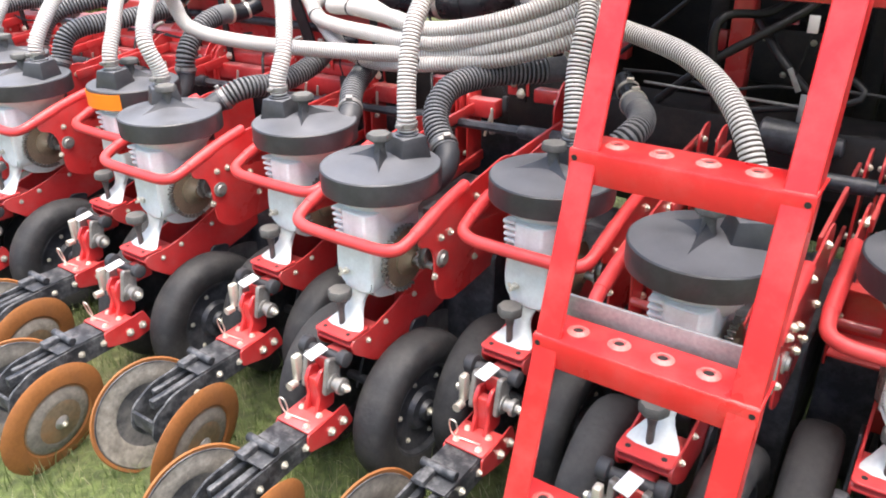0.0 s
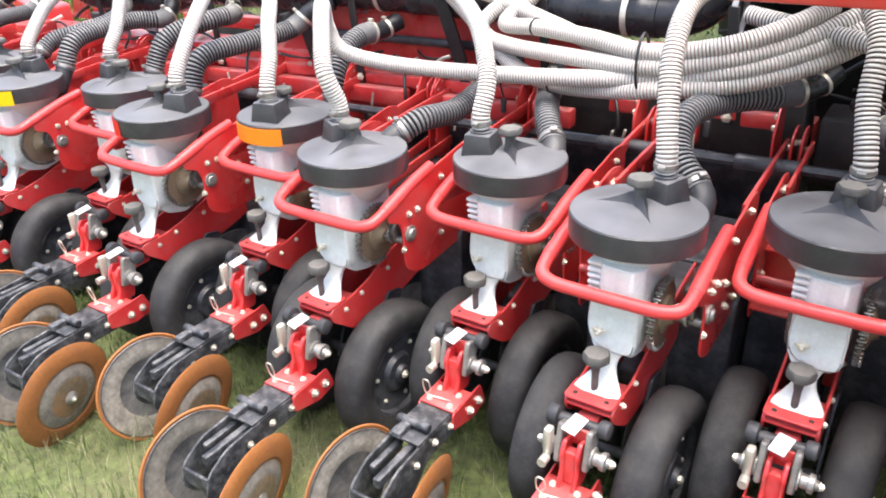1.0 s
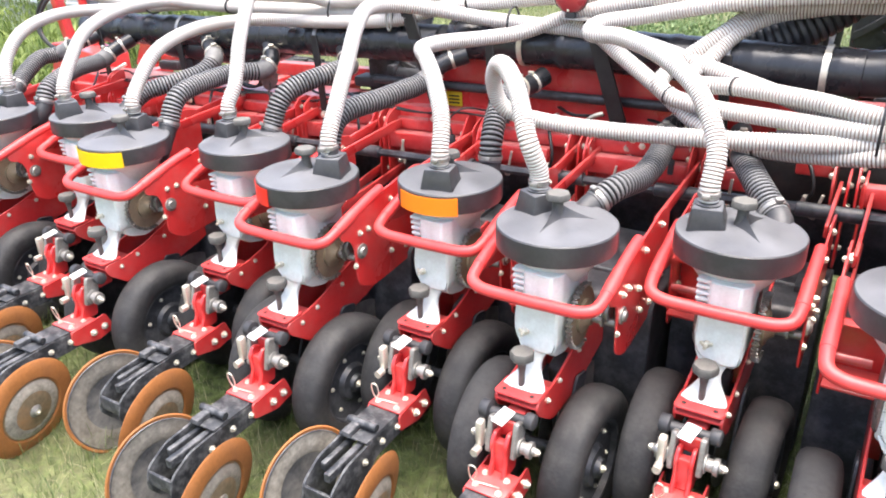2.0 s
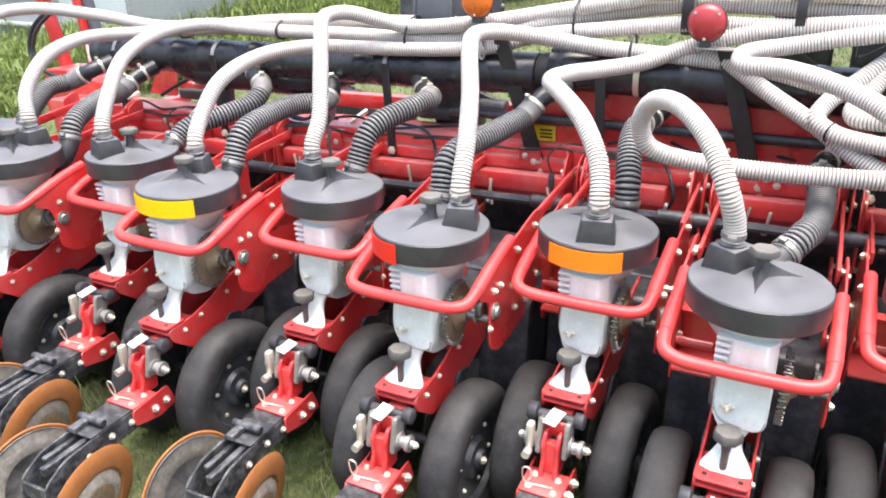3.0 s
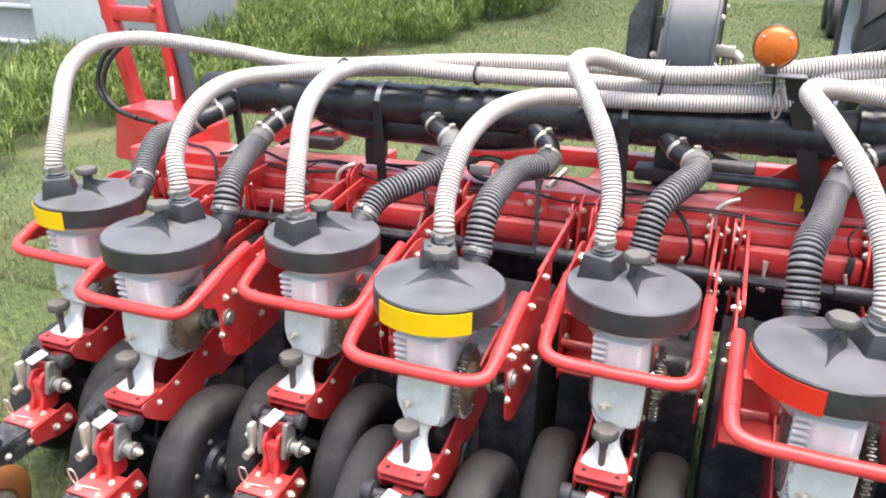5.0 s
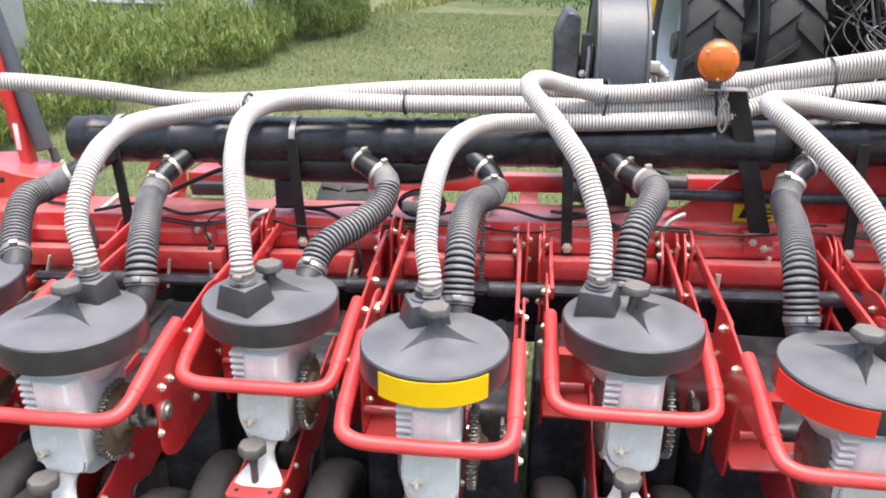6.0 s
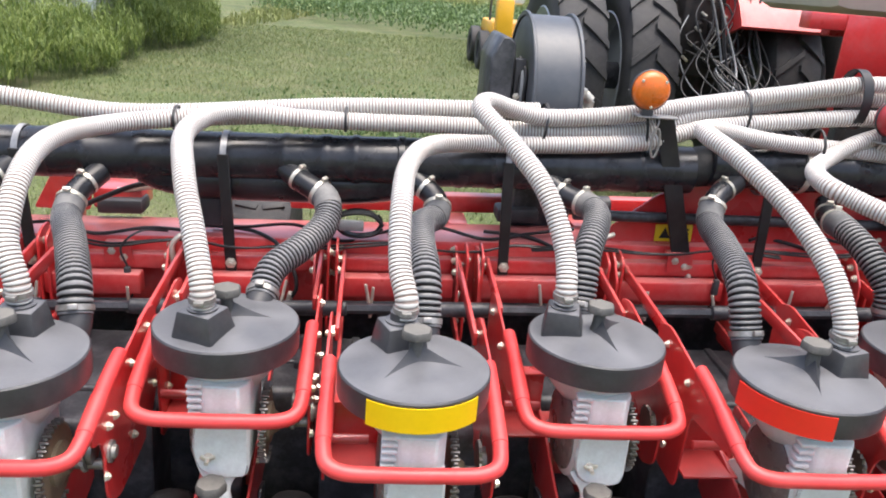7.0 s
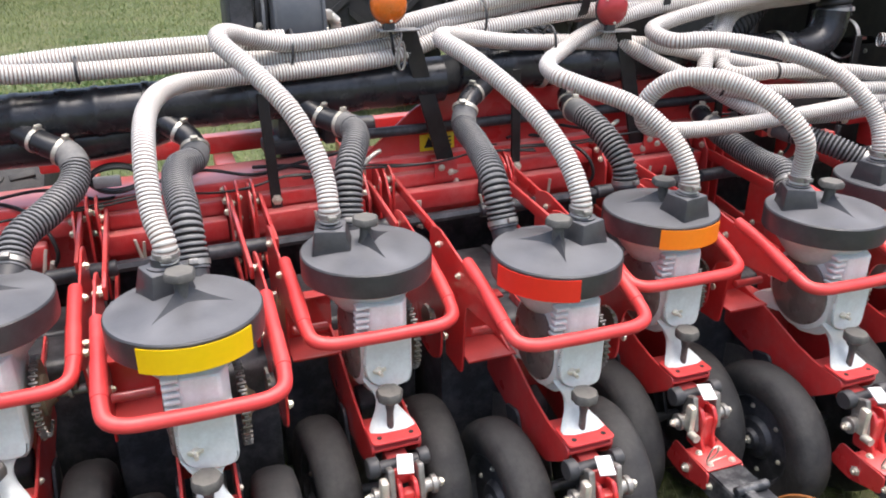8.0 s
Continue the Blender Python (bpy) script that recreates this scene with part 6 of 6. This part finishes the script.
for n in range(9):
    x = random.uniform(-1.2, 0.6)
    z = random.uniform(1.15, 1.55)
    tube("machine_hose", [(x, 0.16, z), (x + random.uniform(-0.1, 0.1), 0.02, z - 0.05), (x + random.uniform(-0.25, 0.25), -0.10, z - random.uniform(0.05, 0.25)), (x + random.uniform(-0.4, 0.4), -0.08, 0.95)], random.choice((0.008, 0.011, 0.014)), CABLE, centre, "", 8, 0.03)
for x in (-1.0, -0.45, 0.25, 0.8):
    bm = bmesh.new()
    box(bm, (x, 0.50, 1.2), (0.07, 0.09, 1.15), 0.008)
    part("upright", bm, DARK, centre)
for x, z, w in ((-0.72, 1.04, 0.30), (-0.15, 1.0, 0.36), (0.55, 1.06, 0.30)):
    bm = bmesh.new()
    box(bm, (x, 0.46, z), (w, 0.20, 0.20), 0.02)
    rod(bm, (x - w / 2 - 0.04, 0.42, z), (x + w / 2 + 0.04, 0.42, z), 0.035, 14)
    gear = part("gearbox", bm, DARK, centre)
    bolts(gear, [(x - 0.08, 0.36, z + 0.06), (x + 0.08, 0.36, z + 0.06), (x, 0.36, z - 0.06)], FACE_F, 1.0)
bm = bmesh.new()
box(bm, (-0.555, -0.13, 1.005), (0.020, 0.006, 0.085), 0.002)
box(bm, (0, 0, 0), (0.016, 0.006, 0.075), 0.002, pose(-0.592, -0.128, 1.085, 0, -28, 0))
part("tag_strip", bm, ALU, centre, "pale metal strip")
# deck sheet out of view, added to keep sky light off the centre
deck = thing("service_deck", pose(4.3, 1.4, 0), "unseen dark red deck above the toolbar, added for shade", "platform")
bm = bmesh.new()
box(bm, (0.0, 0.35, 1.82), (3.1, 1.5, 0.03), 0.004)
part("deck_sheet", bm, DARK, deck)
bm = bmesh.new()
box(bm, (0.0, -0.38, 1.80), (3.1, 0.06, 0.10), 0.006)
box(bm, (-1.54, 0.35, 1.80), (0.06, 1.5, 0.11), 0.006)
for x in (-0.95, 0.3, 1.1):
    box(bm, (x, -0.10, 1.35), (0.07, 0.07, 0.92), 0.006)
part("deck_frame", bm, RED, deck)

walkway = thing("walkway", pose(2.9, 0, -0.04), "red framed walkway platform above the row units", "platform")
bm = bmesh.new()
box(bm, (1.25, 0.03, 1.555), (2.50, 0.05, 0.11), 0.006)
part("front_beam", bm, RED, walkway)
for x in (0.03, 1.2, 2.45):
    bm = bmesh.new()
    box(bm, (x, 0.53, 1.555), (0.05, 0.94, 0.10), 0.006)
    part("side_beam", bm, RED, walkway)
bm = bmesh.new()
for i in range(17):
    box(bm, (1.25, 0.08 + 0.058 * i, 1.622), (2.50, 0.022, 0.024), 0)
part("grating", bm, DARK, walkway, "dark open bar grating")
bm = bmesh.new()
box(bm, (-0.082, 0.05, 1.64), (0.055, 0.05, 0.15), 0.006)
box(bm, (-0.04, 0.085, 1.66), (0.12, 0.012, 0.09), 0.003)
part("end_bracket", bm, RED, walkway)

# ---- folding frame at the wing's end ----
wing = thing("wing_fold_frame", pose(-1.85, 1.36, 0), "red folding frame with black hydraulic cylinder at the wing end", "planter frame")
for x0, x1, w in ((-0.09, -0.30, 0.052), (0.145, 0.01, 0.036)):
    bm = bmesh.new()
    box(bm, (0, 0, 0.5), (w, 0.06, 1.06), 0.005, Matrix.Translation((x0, 0, 0.85)) @ Euler((0, math.atan2(x1 - x0, 0.95), 0)).to_matrix().to_4x4())
    part("leg", bm, RED, wing)
bm = bmesh.new()
box(bm, (-0.085, 0, 1.365), (0.31, 0.05, 0.065), 0.006)
rod(bm, (0.06, -0.05, 1.40), (0.06, 0.05, 1.40), 0.014)
part("crossbar", bm, RED, wing)
bm = bmesh.new()
slab(bm, soft_outline([(-0.16, 0.73), (0.34, 0.73), (0.34, 0.93), (0.16, 0.95), (0.05, 0.98), (-0.12, 0.97)], 0.02, 2), -0.14, 0.06, 0.006, "y")
part("base_box", bm, RED, wing)
bm = bmesh.new()
slab(bm, soft_outline([(0.62, 0.90), (0.80, 0.90), (0.82, 1.14), (0.70, 1.05)], 0.01, 2), -0.12, -0.108, 0.002, "y")
box(bm, (0.88, -0.02, 0.935), (0.16, 0.14, 0.07), 0.006)
part("gusset", bm, RED, wing)
bm = bmesh.new()
rod(bm, (0.185, 0.02, 1.0), (0.035, 0.04, 1.62), 0.032)
rod(bm, (0.19, 0.06, 1.0), (0.215, 0.055, 0.90), 0.016)
part("cylinder", bm, FAN, wing, "dark grey hydraulic cylinder")
bm = bmesh.new()
box(bm, (0.12, -0.033, 1.06), (0.018, 0.004, 0.10), 0.001, pose(0, 0, 0))
part("sticker", bm, CHROME, wing, "small white sticker")
tube("hydraulic_hose", [(-0.05, -0.05, 1.30), (-0.17, -0.12, 1.18), (-0.19, -0.15, 1.05), (-0.10, -0.17, 0.98), (0.05, -0.2, 0.95)], 0.011, CABLE, wing, "", 8, 0.03)
tube("hydraulic_hose", [(-0.02, -0.05, 1.30), (-0.13, -0.13, 1.17), (-0.15, -0.16, 1.05), (-0.06, -0.18, 0.97), (0.15, -0.2, 0.94)], 0.011, CABLE, wing, "", 8, 0.03)

# ---- support wheel of the frame ----
sup = thing("support_wheel", pose(-0.54, 1.78, GROUND), "dusty black support wheel tyre under the planter frame", "wheel")
bm = bmesh.new()
lathe(bm, [(0.26, 0.10), (0.36, 0.125), (0.44, 0.115), (0.465, 0.08), (0.47, 0), (0.465, -0.08), (0.44, -0.115), (0.36, -0.125), (0.26, -0.10), (0.26, 0.10)], pose(0, 0, 0.46) @ FACE_R, 48, False)
bmesh.ops.remove_doubles(bm, verts=bm.verts[:], dist=1e-5)
tyre = part("tyre", bm, RUBBER, sup)
for n in range(40):
    bm = bmesh.new()
    for side in (-1, 1):
        box(bm, (0.052 * side, 0, 0.468), (0.085, 0.030, 0.014), 0.003, pose(0, 0, 0.46) @ pose(0, 0, 0, 9 * n) @ pose(0, 0, 0, 0, 0, 14 * side))
    part("tread_bar", bm, RUBBER, tyre)
bm = bmesh.new()
for s in (-1, 1):
    lathe(bm, [(0.262, 0.10), (0.24, 0.07), (0.08, 0.05), (0, 0.05)], pose(0, 0, 0.46) @ (FACE_R if s > 0 else FACE_L), 32, False)
part("rim", bm, BLACK, sup)

# ---- sheds behind the plants ----
def shed_wall(owner, x0, x1, height, rails, material):
    """A wall of ribbed upright sheets with pale horizontal rails, facing the lawn."""
    n = max(int((x1 - x0) / 0.9), 1)
    for i in range(n):
        a0, a1 = x0 + (x1 - x0) * i / n, x0 + (x1 - x0) * (i + 1) / n
        bm = bmesh.new()
        m = 12
        out = [(a0 + (a1 - a0) * j / m, 0.012 * (j % 2)) for j in range(m + 1)] + [(a1, 0.05), (a0, 0.05)]
        slab(bm, out, 0.0, height, 0.0, "z")
        part("wall_sheet", bm, material, owner)
    for z in rails:
        bm = bmesh.new()
        box(bm, ((x0 + x1) / 2, -0.03, z), (x1 - x0, 0.05, 0.045), 0.006)
        part("wall_rail", bm, PALE, owner, "pale horizontal rail")


shed = thing("shed", pose(-9.6, 13.5, GROUND), "grey corrugated metal shed with pale rails behind weeds", "shed")
shed_wall(shed, -3.2, 4.35, 3.4, (0.40, 0.74, 1.08, 1.42, 1.76, 2.1), SHED)
bm = bmesh.new()
box(bm, (4.45, -0.03, 1.7), (0.20, 0.10, 3.4), 0.01)
part("corner_post", bm, PALE, shed, "white corner post")
bm = bmesh.new()
box(bm, (4.4, 2.2, 1.7), (0.06, 4.2, 3.4), 0.01)
part("end_wall", bm, SHED, shed)
bm = bmesh.new()
box(bm, (-3.2, 2.2, 1.7), (0.06, 4.2, 3.4), 0.01)
part("end_wall", bm, SHED, shed)
bm = bmesh.new()
slab(bm, [(-0.4, 3.4), (4.4, 4.4), (4.4, 4.5), (-0.4, 3.5)], -3.5, 6.1, 0.01)
part("roof", bm, SHED, shed)

store = thing("storage_shed", pose(-7.4, 5.4, GROUND), "small pale metal storage shed among the weeds", "shed")
shed_wall(store, -2.6, 0.45, 2.6, (0.45, 0.85, 1.25, 1.65, 2.05), SHED)
bm = bmesh.new()
box(bm, (1.02, 0.0, 1.3), (1.12, 0.06, 2.6), 0.01)
part("door_panel", bm, PALE, store, "white sheet door panel")
bm = bmesh.new()
box(bm, (1.60, 1.1, 1.3), (0.06, 2.2, 2.6), 0.01)
part("end_wall", bm, SHED, store)
bm = bmesh.new()
box(bm, (-2.6, 1.1, 1.3), (0.06, 2.1, 2.6), 0.01)
part("end_wall", bm, SHED, store)
bm = bmesh.new()
slab(bm, [(-0.2, 2.6), (2.4, 3.0), (2.4, 3.06), (-0.2, 2.66)], -2.8, 1.8, 0.01)
part("roof", bm, SHED, store)


# ---- plants ----
def blades(name, places, heights, widths, lean, material, label, category, joints=3, seed=1):
    """Many thin bent leaf blades as one mesh."""
    rng = np.random.default_rng(seed)
    n = len(places)
    yaw = rng.uniform(0, 2 * math.pi, n)
    d = np.stack([np.cos(yaw), np.sin(yaw), 0 * yaw], 1)
    side = np.stack([-np.sin(yaw), np.cos(yaw), 0 * yaw], 1)
    bend = rng.uniform(0.1, 1.0, n) * lean
    V, F = [], []
    for j in range(joints + 1):
        s = j / joints
        c = places + d * (heights * bend * s * s)[:, None] + np.array([0, 0, 1.0]) * (heights * (s - 0.35 * bend * s * s))[:, None]
        wd = widths * (1 - s) ** 0.7 * (0.6 + 0.8 * s if s < 0.5 else 1.0)
        if j < joints:
            V += [c - side * wd[:, None] / 2, c + side * wd[:, None] / 2]
        else:
            V += [c]
    V = np.stack(V, 1)
    per = V.shape[1]
    base = np.arange(n)[:, None] * per
    faces = []
    for j in range(joints - 1):
        faces += (base + np.array([2 * j, 2 * j + 1, 2 * j + 3, 2 * j + 2])).tolist()
    tri = (base + np.array([2 * joints - 2, 2 * joints - 1, 2 * joints])).tolist()
    ob = raw(name, V.reshape(-1, 3), faces + tri, material, smooth=180)
    return tagged(ob, label, category, kind="stuff")


rng = np.random.default_rng(3)


def scatter(n, x0, x1, y0, y1):
    return np.stack([rng.uniform(x0, x1, n), rng.uniform(y0, y1, n), np.full(n, GROUND)], 1)


def patch(n, x0, x1, y0, y1, fade):
    """Scattered places that thin out towards the edges of the patch."""
    q = scatter(n, x0 - fade, x1 + fade, y0 - fade, y1 + fade)
    out = np.maximum(np.maximum(x0 - q[:, 0], q[:, 0] - x1), np.maximum(y0 - q[:, 1], q[:, 1] - y1)) / fade
    return q[rng.uniform(0, 1, n) > out]


p = patch(115000, -3.2, 4.6, -1.3, 1.0, 1.3)
blades("near_grass", p, rng.uniform(0.025, 0.085, len(p)), rng.uniform(0.002, 0.0045, len(p)), 1.0, GRASS, "short green grass under the planter", "grass", 3, 5)
p = patch(30000, -3.2, 4.6, -1.3, 0.6, 1.2)
blades("dry_grass", p, rng.uniform(0.03, 0.11, len(p)), rng.uniform(0.0015, 0.003, len(p)), 1.3, DRYGRASS, "dry cut grass stalks on the lawn", "grass", 3, 6)
p = patch(11000, -3.2, 4.6, -1.2, 0.0, 0.6)
blades("long_grass", p, rng.uniform(0.09, 0.19, len(p)), rng.uniform(0.002, 0.0045, len(p)), 1.3, GRASS, "longer uncut grass blades under the discs", "grass", 4, 11)
u = rng.uniform(0, 1, 120000)
p = scatter(120000, -4.5, 5.5, 0, 1)
p[:, 1] = 1.2 + 21.0 * u ** 1.7
far = (p[:, 1] - 1.2) / 21.0
blades("lawn_grass", p, rng.uniform(0.02, 0.055, len(p)) * (1 + far), rng.uniform(0.004, 0.009, len(p)) * (1 + 1.6 * far), 1.1, LAWNBLADE, "mown green lawn grass", "grass", 2, 7)
u = rng.uniform(0, 1, 26000)
p = scatter(26000, -4.6, 5.5, 0, 1)
p[:, 1] = 1.2 + 18.0 * u ** 1.7
blades("lawn_straw", p, rng.uniform(0.015, 0.05, len(p)), rng.uniform(0.003, 0.008, len(p)), 1.5, DRYGRASS, "pale dry grass stalks over the lawn", "grass", 2, 27)
c = np.stack([rng.normal(0.1, 0.75, 2600), rng.normal(8.2, 1.1, 2600), rng.uniform(0.0, 0.09, 2600) + GROUND], 1)
blades("lawn_clover", c, rng.uniform(0.03, 0.08, len(c)), rng.uniform(0.03, 0.06, len(c)), 1.4, SOY, "low clump of broad-leaved weeds in the lawn", "weeds", 2, 28)

# leafy weeds beside the lawn
stems = scatter(9500, -9.0, -3.4, -1.0, 20)
edge = np.interp(stems[:, 1], [-1, 6, 8, 9.5, 15, 18, 20], [-4.6, -4.55, -4.45, -4.3, -3.85, -3.6, -4.2]) + 0.18 * np.sin(stems[:, 1] * 1.3) + 0.14 * np.sin(stems[:, 1] * 3.1)
keep = stems[:, 0] < edge
stems, edge = stems[keep], edge[keep]
inside = edge - stems[:, 0]
stems = stems[(inside < 2.2) | (rng.uniform(0, 1, len(stems)) < 0.55)]
edge = np.interp(stems[:, 1], [-1, 6, 8, 9.5, 15, 18, 20], [-4.6, -4.55, -4.45, -4.3, -3.85, -3.6, -4.2])
bushy = np.interp(stems[:, 1], [-1, 4, 5.5, 7, 9, 12, 14, 20], [0.42, 0.45, 0.55, 0.74, 0.85, 0.88, 1.1, 1.25])
hh = rng.uniform(0.72, 1.12, len(stems)) * bushy * np.clip(0.6 + (edge - stems[:, 0]) * 0.6, 0.5, 1.0) * (1 + 0.12 * np.sin(stems[:, 0] * 2.3 + stems[:, 1] * 1.7))
P, HT, WD = [], [], []
for i in range(19):
    f = rng.uniform(0.12, 1.0, len(stems)) ** 0.8
    q = stems.copy()
    q[:, :2] += rng.normal(0, 0.035, (len(stems), 2))
    q[:, 2] = hh * f * 0.92 + GROUND
    P.append(q)
    HT.append(rng.uniform(0.08, 0.22, len(stems)))
    WD.append(rng.uniform(0.012, 0.027, len(stems)))
blades("tall_weeds", np.concatenate(P), np.concatenate(HT), np.concatenate(WD), 1.7, CORN, "dense stand of green leafy weeds", "weeds", 3, 8)
blades("weed_stems", stems, hh * 0.95, np.full(len(stems), 0.009), 0.25, GRASS, "thin green weed stems", "weeds", 2, 18)

# field crop beyond the lawn
rows_y = np.arange(24.0, 40.0, 0.72)
P = []
for i, y in enumerate(rows_y):
    n = 2100
    x = rng.uniform(-4.5, 30, n)
    P.append(np.stack([x, y + rng.normal(0, 0.13, n) - np.clip(x, -4, 3) * 0.9, rng.uniform(0.02, 0.50, n) ** 0.8], 1))
P = np.concatenate(P)
blades("field_crop", P, rng.uniform(0.07, 0.18, len(P)), rng.uniform(0.05, 0.11, len(P)), 1.4, SOY, "rows of green leafy field crop", "crop", 2, 9)
P = scatter(26000, -40, 45, 41, 60)
P[:, 2] += rng.uniform(0, 0.35, len(P))
blades("far_meadow", P, rng.uniform(0.3, 0.8, len(P)), rng.uniform(0.05, 0.14, len(P)), 0.9, MEADOW, "pale yellow-green uncut meadow beyond the crop", "meadow", 2, 29)
P = scatter(5000, -4.4, -0.5, 21, 41)
P = P[P[:, 0] < -3.6 + 0.16 * (P[:, 1] - 21)]
blades("meadow_edge", P, rng.uniform(0.12, 0.40, len(P)), rng.uniform(0.03, 0.08, len(P)), 1.0, MEADOW, "pale tall grass along the field path", "meadow", 2, 30)
P = scatter(9000, -60, 60, 60, 75)
P[:, 2] = rng.uniform(0, 1.4, len(P))
blades("far_hedge", P, rng.uniform(0.6, 1.2, len(P)), rng.uniform(0.2, 0.4, len(P)), 1.0, CORN, "far green hedge at the field edge", "hedge", 2, 10)

bpy.data.objects.remove(bolt_mesh)
